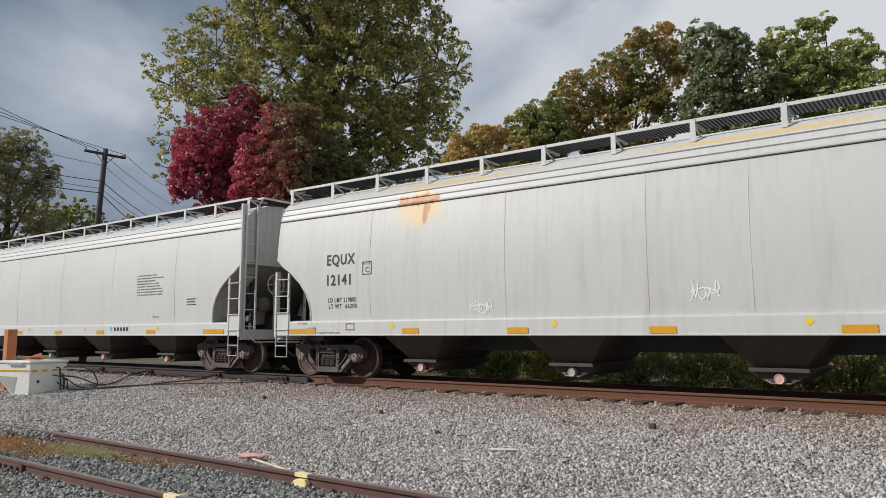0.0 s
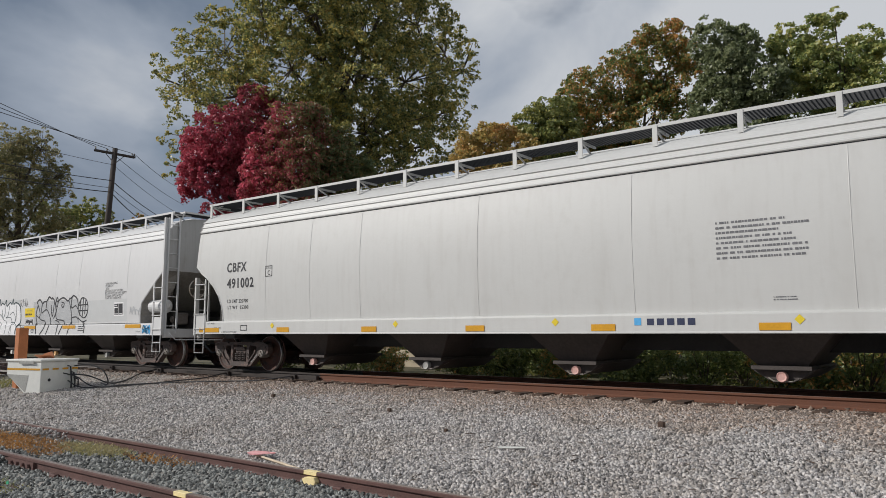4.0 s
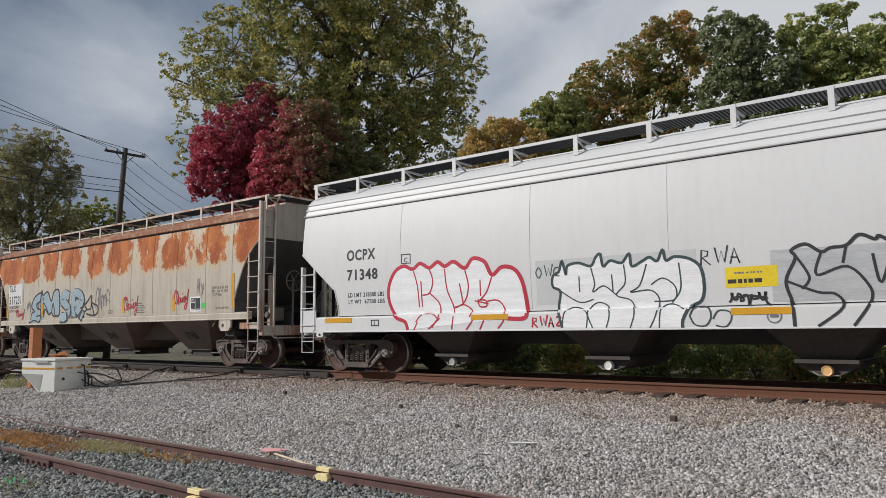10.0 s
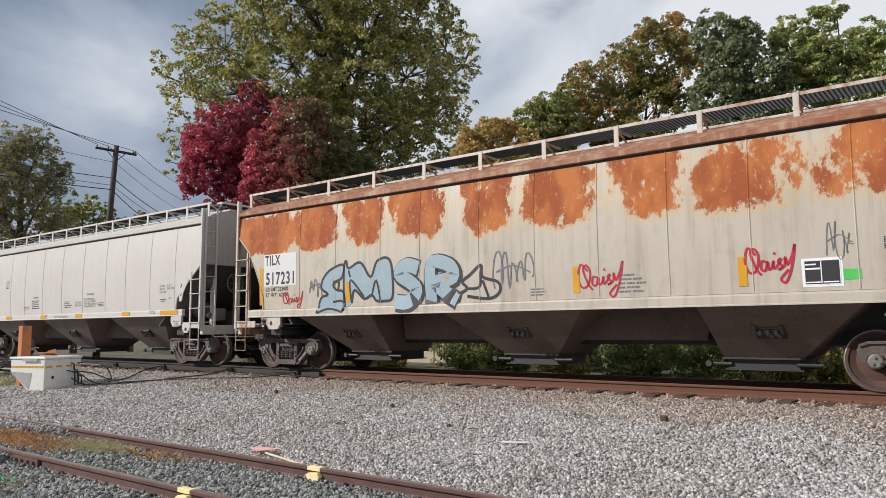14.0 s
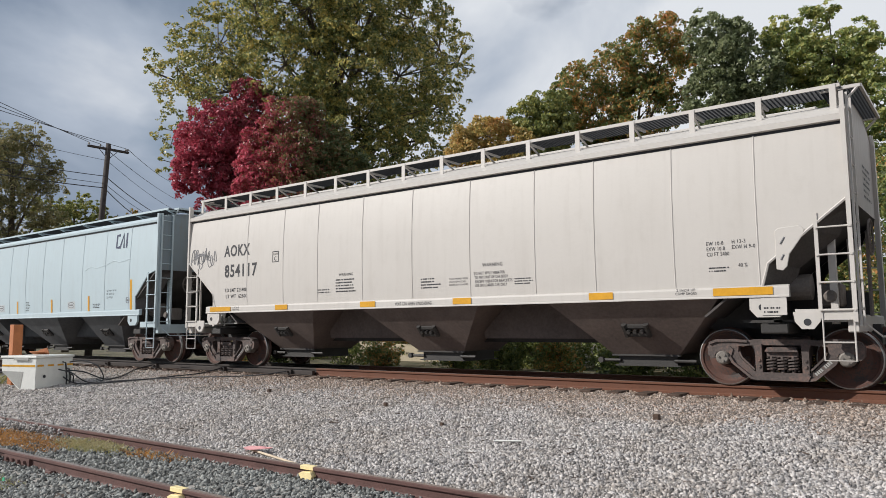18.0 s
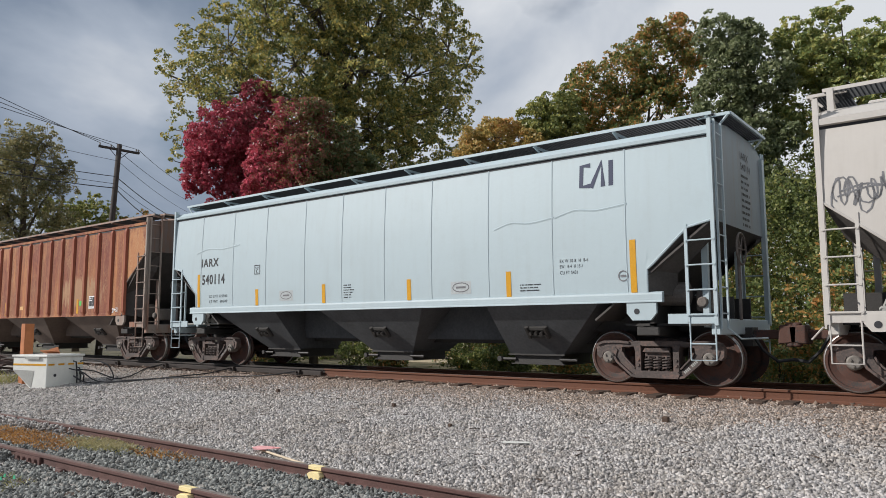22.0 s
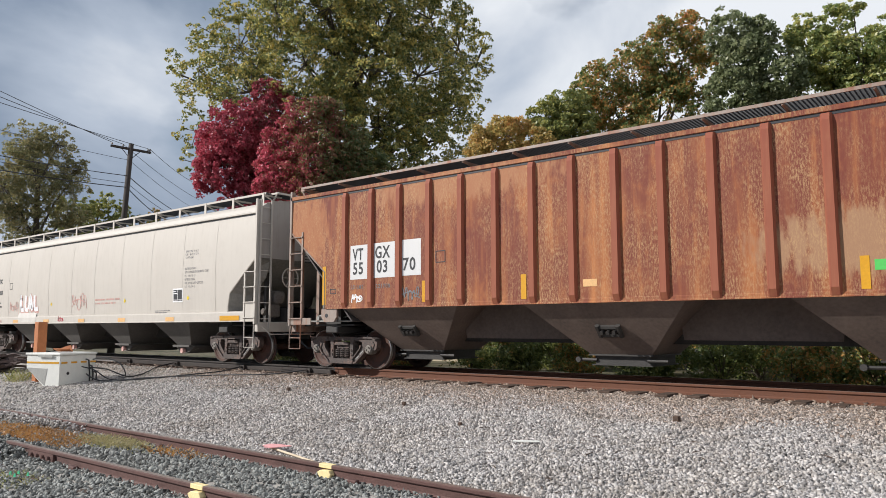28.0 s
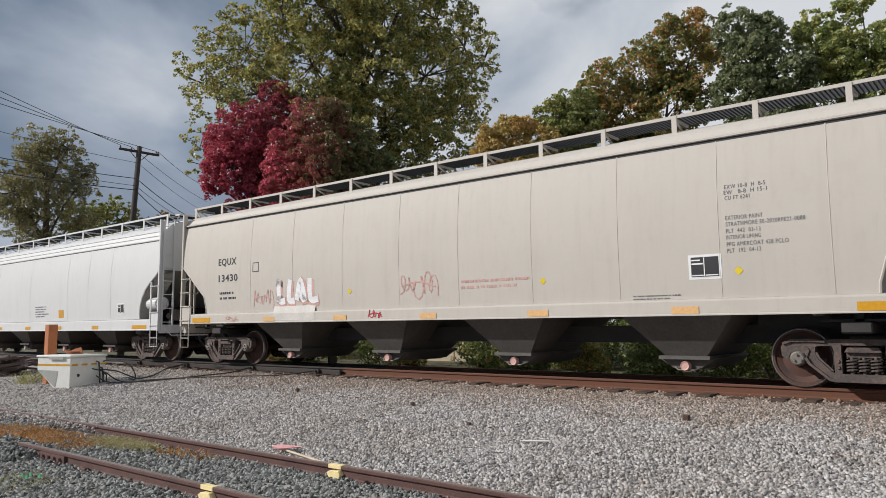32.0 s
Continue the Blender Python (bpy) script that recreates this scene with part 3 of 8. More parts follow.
stones("ballast_stone", "pale stones washed over the buried siding rail", 7000, -22, -11.6, -7.80, -7.30, 0.019, STONE, 8, lambda x, y, r: r.uniform(size=len(x)) < np.clip((-11.6 - x) / 1.5, 0, 1), 0.125)
stones("ballast_stone", "dark stones heaped over the end of the siding rail", 1500, -12.2, -10.3, -9.5, -8.75, 0.024, STONE_BLUE, 9, None, 0.10)
near_only = lambda x, y, r: r.uniform(size=len(x)) < np.clip(1.35 + x / 16, 0.12, 1)
stones("ballast_stone", "pale grey crushed ballast stones of the yard", 225000, -26, 2.5, -7.4, -1.0, 0.0196, STONE, 3, near_only)
stones("ballast_stone", "rust-stained ballast stones along the main track", 38000, -18, 2.5, -3.5, -0.9, 0.0195, STONE_BROWN, 4,
       lambda x, y, r: r.uniform(size=len(x)) < np.clip((y + 3.5) / 2.2, 0, 1) ** 1.5)
stones("ballast_stone", "blue-grey ballast stones between the siding rails", 58000, -15, 1, -12, -7.3, 0.0215, STONE_BLUE, 5, lambda x, y, r: r.uniform(size=len(x)) < np.clip((1.0 - x) / 2, 0, 1) * np.clip((y + 12) / 1.2, 0, 1))
stones("ballast_stone", "rust-dusted stones under the moving train", 12000, -30, 2.5, -0.9, 2.2, 0.03, STONE_BROWN, 6)


# ---- tracks ----
def rail_section(bm, x0, x1, y, top, height=0.17):
    """A rail with foot, web and head, swept along x."""
    b = top - height
    half = [(0.068, b), (0.068, b + 0.012), (0.02, b + 0.032), (0.010, b + 0.05), (0.010, top - 0.05), (0.03, top - 0.042), (0.036, top - 0.034), (0.036, top - 0.008), (0.028, top)]
    ring = [(y - a, z) for a, z in half] + [(y + a, z) for a, z in reversed(half)]
    cols = [[bm.verts.new((x, p, z)) for p, z in ring] for x in (x0, x1)]
    for i in range(len(ring)):
        j = (i + 1) % len(ring)
        bm.faces.new((cols[0][i], cols[0][j], cols[1][j], cols[1][i]))
    bm.faces.new(cols[0][::-1])
    bm.faces.new(cols[1])


def head_strip(bm, x0, x1, y, top):
    box(bm, x0, x1, y - 0.027, y + 0.027, top - 0.003, top + 0.002)


def track(name, label, y, top, height, mat, x0, x1, tie_x0, tie_x1, tie_step, tie_top, splits, near_from=-900):
    base = new(name)
    tagged(base, label, "railway track", kind="structure")
    for side in (-1, 1):
        yr = y + side * 0.7525
        for a, b, m in splits:
            a = max(a, near_from) if side < 0 else a
            bm = bmesh.new()
            rail_section(bm, a, b, yr, top, height)
            r = part("rail", bm, m, base)
            bm = bmesh.new()
            head_strip(bm, a, b, yr, top)
            part("rail_head", bm, RAIL_TOP if m is not GREASE else GREASE, r, "worn running surface")
    bm = bmesh.new()
    box(bm, -0.115, 0.115, -1.3, 1.3, -0.09, 0.09)
    soften(bm, 0.012)
    first = part("tie", bm, TIMBER, base)
    first.matrix_basis = pose(tie_x0, y, tie_top - 0.09)
    x, rr = tie_x0 + tie_step, random.Random(7)
    while x < tie_x1:
        again(first, base, pose(x + rr.uniform(-0.04, 0.04), y + rr.uniform(-0.05, 0.05), tie_top - 0.09 + rr.uniform(-0.015, 0.01), 0, 0, rr.uniform(-1.5, 1.5)))
        x += tie_step
    return base


main = track("main_track", "rusty main track carrying the freight train on timber ties", 0, 0.0, 0.185, RUST, -60, 30, -34, 3.5, 0.53, -0.165,
             [(-200, -13.4, GREASE), (-13.4, 40, RUST)])
siding = track("siding_track", "unused maroon-rusted siding track sunk in dark ballast", -8.3, -0.56, 0.165, RUST_DARK, -26, 14, -16, 2, 0.55, -0.725,
               [(-26, 14, RUST_DARK)], -10.95)


def rail_extras():
    # rail anchors and joint bars, spikes on the near rails
    for y, top, xs, mat in ((-7.5475, -0.56, (-9.6, -5.75, -3.9), RUST_DARK), (-9.0525, -0.56, (-8.9, -5.2), RUST_DARK)):
        for x in xs:
            bm = bmesh.new()
            box(bm, x - 0.07, x + 0.07, y - 0.10, y - 0.03, top - 0.16, top - 0.10)
            part("rail_anchor", soften(bm, 0.012), mat, siding)
    bm = bmesh.new()
    box(bm, -10.2, -9.5, -9.10, -9.065, -0.685, -0.60)
    for x in (-10.08, -9.92, -9.76, -9.6):
        tube(bm, (x, -9.10, -0.645), (x, -9.13, -0.645), 0.022, 6)
    part("joint_bar", bm, RUST_DARK, siding)
    # yellow-cream paint marks over the siding rails
    for x, y in ((-6.22, -7.5475), (-6.40, -9.0525)):
        bm = bmesh.new()
        box(bm, x - 0.11, x + 0.10, y - 0.039, y + 0.039, -0.60, -0.556)
        prism(bm, [(x - 0.10, -0.645), (x - 0.05, -0.618), (x + 0.09, -0.612), (x + 0.12, -0.655), (x + 0.10, -0.70), (x + 0.02, -0.725), (x - 0.05, -0.712)], y - 0.074, y - 0.006)
        bmesh.ops.recalc_face_normals(bm, faces=bm.faces[:])
        tagged(part("paint_mark", soften(bm, 0.004), CREAM_MARK), "yellow-cream paint mark across a rusty siding rail", "paint mark", "paint marks")
    # dark wiper bar of the lubricator along the near rail
    bm = bmesh.new()
    box(bm, -24, -13.4, -0.90, -0.80, -0.17, -0.06)
    bar = tagged(part("wiper_bar", soften(bm, 0.01), GREASE), "grease-black lubricator bar clamped along the main rail", "rail lubricator")
    for x in (-23, -20.2, -16.9, -14.2):
        bm = bmesh.new()
        box(bm, x - 0.09, x + 0.09, -0.97, -0.90, -0.19, -0.05)
        tube(bm, (x, -0.97, -0.1), (x, -1.02, -0.1), 0.03)
        part("clamp", bm, GREASE, bar)


rail_extras()


# ---- railway wagons ----
SHARED = {}


def shared(key, build, parent, m):
    """The same mesh again under another parent; the first call builds it."""
    if key not in SHARED:
        SHARED[key] = build()
        ob = SHARED[key]
        ob.parent = parent
        ob.matrix_basis = m
        return ob
    return again(SHARED[key], parent, m)


def side_frame_mesh():
    """A cast side frame: top chord over two pedestals, columns round the spring nest, and slanting tension arms with open windows."""
    bm = bmesh.new()
    for s in (1, -1):
        def sh(pts):
            return [(s * x, z) for x, z in pts][::s]
        # top chord and pedestal
        prism(bm, sh([(0.0, 0.66), (0.36, 0.66), (0.44, 0.655), (0.62, 0.645), (0.72, 0.60), (0.74, 0.56), (0.79, 0.58), (0.98, 0.58), (1.00, 0.46), (1.07, 0.44), (1.12, 0.50), (1.13, 0.63), (1.08, 0.71), (0.98, 0.745), (0.74, 0.755), (0.52, 0.735), (0.40, 0.75), (0.0, 0.75)]), -0.075, 0.075)
        # tension arm, with a raised outer flange
        prism(bm, sh([(0.64, 0.66), (0.78, 0.62), (0.785, 0.47), (0.74, 0.385), (0.46, 0.15), (0.34, 0.125), (0.34, 0.235), (0.42, 0.26), (0.61, 0.45), (0.65, 0.54)]), -0.07, 0.07)
        prism(bm, sh([(0.795, 0.47), (0.745, 0.375), (0.465, 0.135), (0.34, 0.11), (0.34, 0.15), (0.45, 0.175), (0.715, 0.40), (0.755, 0.48)]), -0.115, -0.06)
        prism(bm, sh([(0.64, 0.55), (0.60, 0.46), (0.41, 0.27), (0.395, 0.29), (0.575, 0.475), (0.61, 0.56)]), -0.105, -0.06)
        # column
        prism(bm, sh([(0.285, 0.14), (0.37, 0.14), (0.385, 0.30), (0.385, 0.58), (0.42, 0.68), (0.285, 0.68)]), -0.105, 0.10)
        prism(bm, sh([(0.50, 0.735), (0.72, 0.755), (0.98, 0.75), (1.10, 0.70), (1.09, 0.665), (0.97, 0.71), (0.72, 0.715), (0.50, 0.70)]), -0.11, -0.07)
    prism(bm, [(-0.36, 0.12), (0.36, 0.12), (0.40, 0.20), (0.36, 0.24), (-0.36, 0.24), (-0.40, 0.20)], -0.13, 0.13)
    prism(bm, [(-0.24, 0.56), (0.24, 0.56), (0.20, 0.63), (-0.20, 0.63)], -0.13, 0.05)
    for s in (1, -1):
        for z in (0.335, 0.43):
            tube(bm, (s * 0.335, -0.10, z), (s * 0.335, -0.125, z), 0.026, 8)
    bmesh.ops.recalc_face_normals(bm, faces=bm.faces[:])
    return part("side_frame", bm, TRUCK)


def stencil_mesh():
    """Small white stencil marks running down one arm of the frame."""
    bm = bmesh.new()
    for k in range(9):
        if k == 4:
            continue
        x, z = 0.475 + k * 0.0255, 0.205 + k * 0.0225
        v = [bm.verts.new((x + a, -0.074, z + b)) for a, b in ((0, 0), (0.017, 0.015), (-0.018, 0.052), (-0.035, 0.037))]
        bm.faces.new(v)
    return tagged(part("stencil", bm, BOX_GREY), kind="stuff")


def spring_mesh():
    bm = bmesh.new()
    turns, n, pts = 4.5, 10, []
    for i in range(int(turns * n) + 1):
        a = i / n * math.tau
        pts.append((0.07 * math.cos(a), 0.07 * math.sin(a), 0.03 + 0.21 * i / (turns * n)))
    rope(bm, pts, 0.016, 5)
    tube(bm, (0, 0, 0), (0, 0, 0.25), 0.03, 6)
    return part("spring", bm, TRUCK)


def bolster_mesh():
    bm = bmesh.new()
    box(bm, -0.23, 0.23, -1.06, 1.06, 0.47, 0.60)
    box(bm, -0.30, 0.30, -0.4, 0.4, 0.58, 0.80)
    box(bm, -0.62, -0.54, -0.8, 0.8, 0.35, 0.47)
    box(bm, 0.54, 0.62, -0.8, 0.8, 0.35, 0.47)
    return part("truck", soften(bm, 0.015), TRUCK)


def axle_mesh():
    bm = bmesh.new()
    tube(bm, (0, -1.0, 0), (0, 1.0, 0), 0.085, 12)
    return part("wheelset", bm, WHEEL)


def wheel_mesh():
    bm = bmesh.new()
    lathe(bm, [(-0.07, 0.10), (-0.10, 0.14), (-0.045, 0.17), (-0.02, 0.30), (-0.05, 0.385), (-0.068, 0.40), (-0.07, 0.445), (-0.062, 0.455), (0.03, 0.46), (0.04, 0.485), (0.066, 0.485), (0.07, 0.39), (0.03, 0.33), (0.06, 0.15)], 36)
    return part("wheel", bm, WHEEL, smooth=False)


def tread_mesh():
    bm = bmesh.new()
    n = 36
    prof = [(-0.0725, 0.438), (-0.0725, 0.447), (-0.064, 0.4575), (0.0, 0.4605)]
    rings = [[bm.verts.new((r * math.cos(k * math.tau / n), y, r * math.sin(k * math.tau / n))) for k in range(n)] for y, r in prof]
    for a, b in zip(rings, rings[1:]):
        for k in range(n):
            bm.faces.new((a[k], a[(k + 1) % n], b[(k + 1) % n], b[k]))
    return part("tread", bm, TREAD, label="polished steel tread", smooth=True)


def cap_mesh():
    bm = bmesh.new()
    lathe(bm, [(0.14, 0.115), (-0.02, 0.115), (-0.04, 0.10), (-0.055, 0.10), (-0.065, 0.085)], 16)
    for k in range(3):
        a = k * math.tau / 3
        tube(bm, (0.055 * math.cos(a), -0.06, 0.055 * math.sin(a)), (0.055 * math.cos(a), -0.09, 0.055 * math.sin(a)), 0.02, 6)
    return part("bearing_cap", bm, CAP)


def adapter_mesh():
    bm = bmesh.new()
    prism(bm, [(-0.17, 0.13), (-0.13, 0.02), (-0.10, 0.08), (0.10, 0.08), (0.13, 0.02), (0.17, 0.13), (0.12, 0.19), (-0.12, 0.19)], -0.09, 0.09)
    return part("bearing_adapter", bm, TRUCK)


AXLES = []


def truck(car, u):
    tr = shared("truck", bolster_mesh, car, pose(u, 0, 0))
    for y in (-1.0, 1.0):
        shared("side_frame", side_frame_mesh, tr, pose(0, y, 0))
        if y < 0:
            shared("stencil", stencil_mesh, tr, pose(0, y, 0))
        for x in (-0.155, 0, 0.155):
            shared("spring", spring_mesh, tr, pose(x, y - 0.045 if y < 0 else y + 0.045, 0.235))
        for x in (-0.889, 0.889):
            shared("adapter", adapter_mesh, tr, pose(x, y, 0.457))
    for x in (-0.889, 0.889):
        ax = shared("axle", axle_mesh, car, pose(u + x, 0, 0.46))
        AXLES.append((ax, u + x))
        for y, turn in ((-0.7525, 0), (0.7525, 180)):
            w = shared("wheel", wheel_mesh, ax, pose(0, y, 0, 0, 0, turn))
            shared("tread", tread_mesh, ax, pose(0, y, 0, 0, 0, turn))
            shared("cap", cap_mesh, ax, pose(0, -1.06 if y < 0 else 1.06, 0, 0, 0, turn))


class Shape:
    """Half a wagon's cross-section: side, then roof, as (y, z) from the sill up to the middle."""

    def __init__(self, side, roof):
        self.side, self.roof = side, roof

    def y(self, z):
        pts = self.side
        return float(np.interp(z, [b for a, b in pts], [a for a, b in pts]))


FLOW = Shape([(1.545, 1.30), (1.575, 1.7), (1.60, 2.2), (1.605, 2.6), (1.59, 3.0), (1.555, 3.4), (1.515, 3.72)],
             [(1.55, 3.735), (1.55, 3.76), (1.50, 3.78), (1.475, 3.87), (1.50, 3.885), (1.49, 3.91), (1.455, 3.93), (1.43, 4.01), (1.455, 4.025), (1.44, 4.05), (1.40, 4.07), (1.30, 4.17), (1.15, 4.27), (0.8, 4.38), (0.4, 4.43), (0, 4.44)])
STEEP = Shape([(1.565, 1.48), (1.59, 2.0), (1.60, 2.6), (1.595, 3.1), (1.57, 3.6), (1.54, 3.93)],
              [(1.61, 3.94), (1.615, 4.03), (1.56, 4.05), (1.50, 4.08), (1.25, 4.22), (0.9, 4.34), (0.5, 4.42), (0, 4.44)])
FLAT = Shape([(1.59, 1.42), (1.595, 2.4), (1.595, 3.4), (1.59, 4.12)],
             [(1.62, 4.13), (1.62, 4.21), (1.55, 4.22), (1.2, 4.29), (0.7, 4.36), (0, 4.4)])
CREAM_SIDE = Shape([(1.567, 1.565)] + STEEP.side[1:], STEEP.roof)
BLUEISH = Shape([(1.567, 1.565), (1.59, 2.0), (1.60, 2.6), (1.595, 3.1), (1.575, 3.6), (1.55, 4.10)],
                [(1.60, 4.11), (1.605, 4.17), (1.55, 4.19), (1.48, 4.27), (1.2, 4.36), (0.7, 4.42), (0, 4.44)])
ROUND = Shape([(1.55, 1.40), (1.58, 1.9), (1.60, 2.5), (1.59, 3.1), (1.56, 3.6), (1.515, 3.98)],
              [(1.56, 3.99), (1.56, 4.02), (1.50, 4.05), (1.44, 4.16), (1.30, 4.26), (1.0, 4.36), (0.5, 4.43), (0, 4.44)])

CUT_ARCH = [(0, 2.80), (0.25, 2.60), (0.50, 2.46), (0.80, 2.22), (1.02, 1.96), (1.14, 1.70), (1.18, 1.52), (1.185, 1.40), (1.19, 1.30)]
CUT_STRAIGHT = [(0, 2.80), (0.55, 2.36), (1.12, 1.90), (1.22, 1.55), (1.23, 1.3)]
CUT_BELL = [(0, 3.40), (0.30, 3.14), (0.52, 2.92), (0.78, 2.48), (0.98, 2.05), (1.08, 1.80), (1.09, 1.3)]
CUT_SMALL = [(0, 2.70), (0.42, 2.60), (1.0, 2.05), (1.12, 1.95), (1.13, 1.3)]
CUT_GABLE = [(0, 3.32), (0.6, 2.80), (1.25, 2.28), (1.26, 1.3)]


def shell(car, shape, half, cut, paint, roof_paint, sill, seams, trim, end_paint):
    """Side sheets with their cut-away ends, the roof, the ends and the slope sheets."""
    base = shape.side[0][1]
    ds = sorted({d for d, z in cut} | {d * 0.5 + e * 0.5 for (d, z), (e, y) in zip(cut, cut[1:])})
    us = [-half + d for d in ds]
    us += list(np.linspace(-half + cut[-1][0] + 0.05, half - cut[-1][0] - 0.05, 30)) + [half - d for d in reversed(ds)]
    low = [max(base, float(np.interp(half - abs(u), [d for d, z in cut], [z for d, z in cut]))) for u in us]
    top = shape.side[-1][1]
    rows = 12
    for s, nm in ((-1, "near"), (1, "far")):
        verts, faces = [], []
        for u, z0 in zip(us, low):
            for k in range(rows + 1):
                z = z0 + (top - z0) * k / rows
                verts.append((u, s * shape.y(z), z))
        for i in range(len(us) - 1):
            for k in range(rows):
                a = i * (rows + 1) + k
                f = (a, a + rows + 1, a + rows + 2, a + 1)
                faces.append(f if s < 0 else f[::-1])
        sheet = raw("side_sheet", verts, faces, paint, car, smooth=True)
        # rolled rim along the cut edge
        for e in (-1, 1):
            bm = bmesh.new()
            pts = [(e * (half - d), s * (shape.y(max(base, z)) - 0.005), max(base, z)) for d, z in cut]
            rope(bm, pts, 0.022, 6)
            part("cut_rim", bm, trim, sheet)
            bm = bmesh.new()
            a = [bm.verts.new(p) for p in pts]
            b = [bm.verts.new((e * min(half - 0.03, abs(x) + 0.34), y - s * 0.50, z - 0.06)) for x, y, z in pts]
            for i in range(len(a) - 1):
                bm.faces.new((a[i], a[i + 1], b[i + 1], b[i]) if s * e > 0 else (b[i], b[i + 1], a[i + 1], a[i]))
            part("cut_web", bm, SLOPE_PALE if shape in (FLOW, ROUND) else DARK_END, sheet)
        # black strip that paints in the shadow of the gap under the roof's lip
        gap = 0.012 if shape is FLOW else 0.045
        yg = s * (shape.side[-1][0] + 0.006)
        raw("roof_gap", [(-half, yg, top - gap), (half, yg, top - gap), (half, yg, top + 0.004), (-half, yg, top + 0.004)], [(0, 1, 2, 3) if s < 0 else (3, 2, 1, 0)], BLACK, sheet, "black strip for the shadowed joint")
        # weld seams, a hair proud of the sheet
        for u in seams:
            bm = bmesh.new()
            zz = np.linspace(base + 0.02, top - 0.03, 8)
            wide, rise = (0.008, 0.0052) if shape in (FLOW, ROUND) else (0.012, 0.0095)
            a = [bm.verts.new((u - wide, s * (shape.y(z) + 0.003), z)) for z in zz]
            b = [bm.verts.new((u + wide, s * (shape.y(z) + 0.003), z)) for z in zz]
            c = [bm.verts.new((u, s * (shape.y(z) + rise), z)) for z in zz]
            for p, q in ((a, c), (c, b)):
                for i in range(7):
                    bm.faces.new((p[i], q[i], q[i + 1], p[i + 1]))
            part("seam", bm, roof_paint if s > 0 else paint, sheet)
    # roof
    ring = [(-y, z) for y, z in [(shape.side[-1][0], top)] + shape.roof] + [(y, z) for y, z in reversed([(shape.side[-1][0], top)] + shape.roof[:-1])]
    cols = np.linspace(-half - 0.01, half + 0.01, 9)
    verts = [(u, y, z) for u in cols for y, z in ring]
    w = len(ring)
    faces = [(i * w + k, (i + 1) * w + k, (i + 1) * w + k + 1, i * w + k + 1) for i in range(len(cols) - 1) for k in range(w - 1)]
    raw("roof", verts, faces, roof_paint, car)
    # end walls and slope sheets
    z_cut = cut[0][1]
    for e in (-1, 1):
        zs = np.linspace(z_cut, top, 5)
        out = [(-shape.y(z) + 0.004, z) for z in zs] + ring[1:-1] + [(shape.y(z) - 0.004, z) for z in zs[::-1]]
        bm = bmesh.new()
        a = [bm.verts.new((e * half, y, z)) for y, z in out]
        b = [bm.verts.new((e * (half - 0.03), y, z)) for y, z in out]
        bm.faces.new(a if e > 0 else a[::-1])
        bm.faces.new(b[::-1] if e > 0 else b)
        for i in range(len(a)):
            j = (i + 1) % len(a)
            bm.faces.new((a[i], a[j], b[j], b[i]))
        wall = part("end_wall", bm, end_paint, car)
        y0, y1 = shape.y(z_cut) - 0.01, 1.52
        bm = bmesh.new()
        zb, db = 1.10, 2.1
        quad = [(e * half, -y0, z_cut), (e * half, y0, z_cut), (e * (half - db), y1, zb), (e * (half - db), -y1, zb)]
        v = [bm.verts.new(p) for p in quad] + [bm.verts.new((x - e * 0.03, y, z + 0.02)) for x, y, z in quad]
        for f in ((0, 1, 2, 3), (7, 6, 5, 4), (0, 4, 5, 1), (1, 5, 6, 2), (2, 6, 7, 3), (3, 7, 4, 0)):
            bm.faces.new([v[i] for i in f])
        bmesh.ops.recalc_face_normals(bm, faces=bm.faces[:])
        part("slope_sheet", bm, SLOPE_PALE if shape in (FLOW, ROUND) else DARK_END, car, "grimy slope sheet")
    # side sills
    z0, z1, reach = sill
    for s in (-1, 1):
        bm = bmesh.new()
        y = 1.60 * s
        lip = 0.03 * s
        out = [(y - 0.05 * s, z0), (y, z0), (y, z0 + 0.02), (y - 0.006 * s, z0 + 0.03), (y - 0.006 * s, z1 - 0.03), (y - 0.012 * s, z1), (y - 0.10 * s, z1 + 0.02), (y - 0.10 * s, z0)]
        cols = [[bm.verts.new((u, p, z)) for p, z in out] for u in (-reach, reach)]
        for i in range(len(out)):
            j = (i + 1) % len(out)
            bm.faces.new((cols[0][i], cols[0][j], cols[1][j], cols[1][i]))
        bm.faces.new(cols[0][::-1])
        bm.faces.new(cols[1])
        bmesh.ops.recalc_face_normals(bm, faces=bm.faces[:])
        part("side_sill", bm, paint, car)


def rung_mesh(w):
    def make():
        bm = bmesh.new()
        tube(bm, (0, 0, 0), (w, 0, 0), 0.013, 6)
        tube(bm, (0, 0, 0), (0, 0.04, 0), 0.012, 6)
        tube(bm, (w, 0, 0), (w, 0.04, 0), 0.012, 6)
        return part("rung", bm, PAINT_OLD_WHITE)
    return make


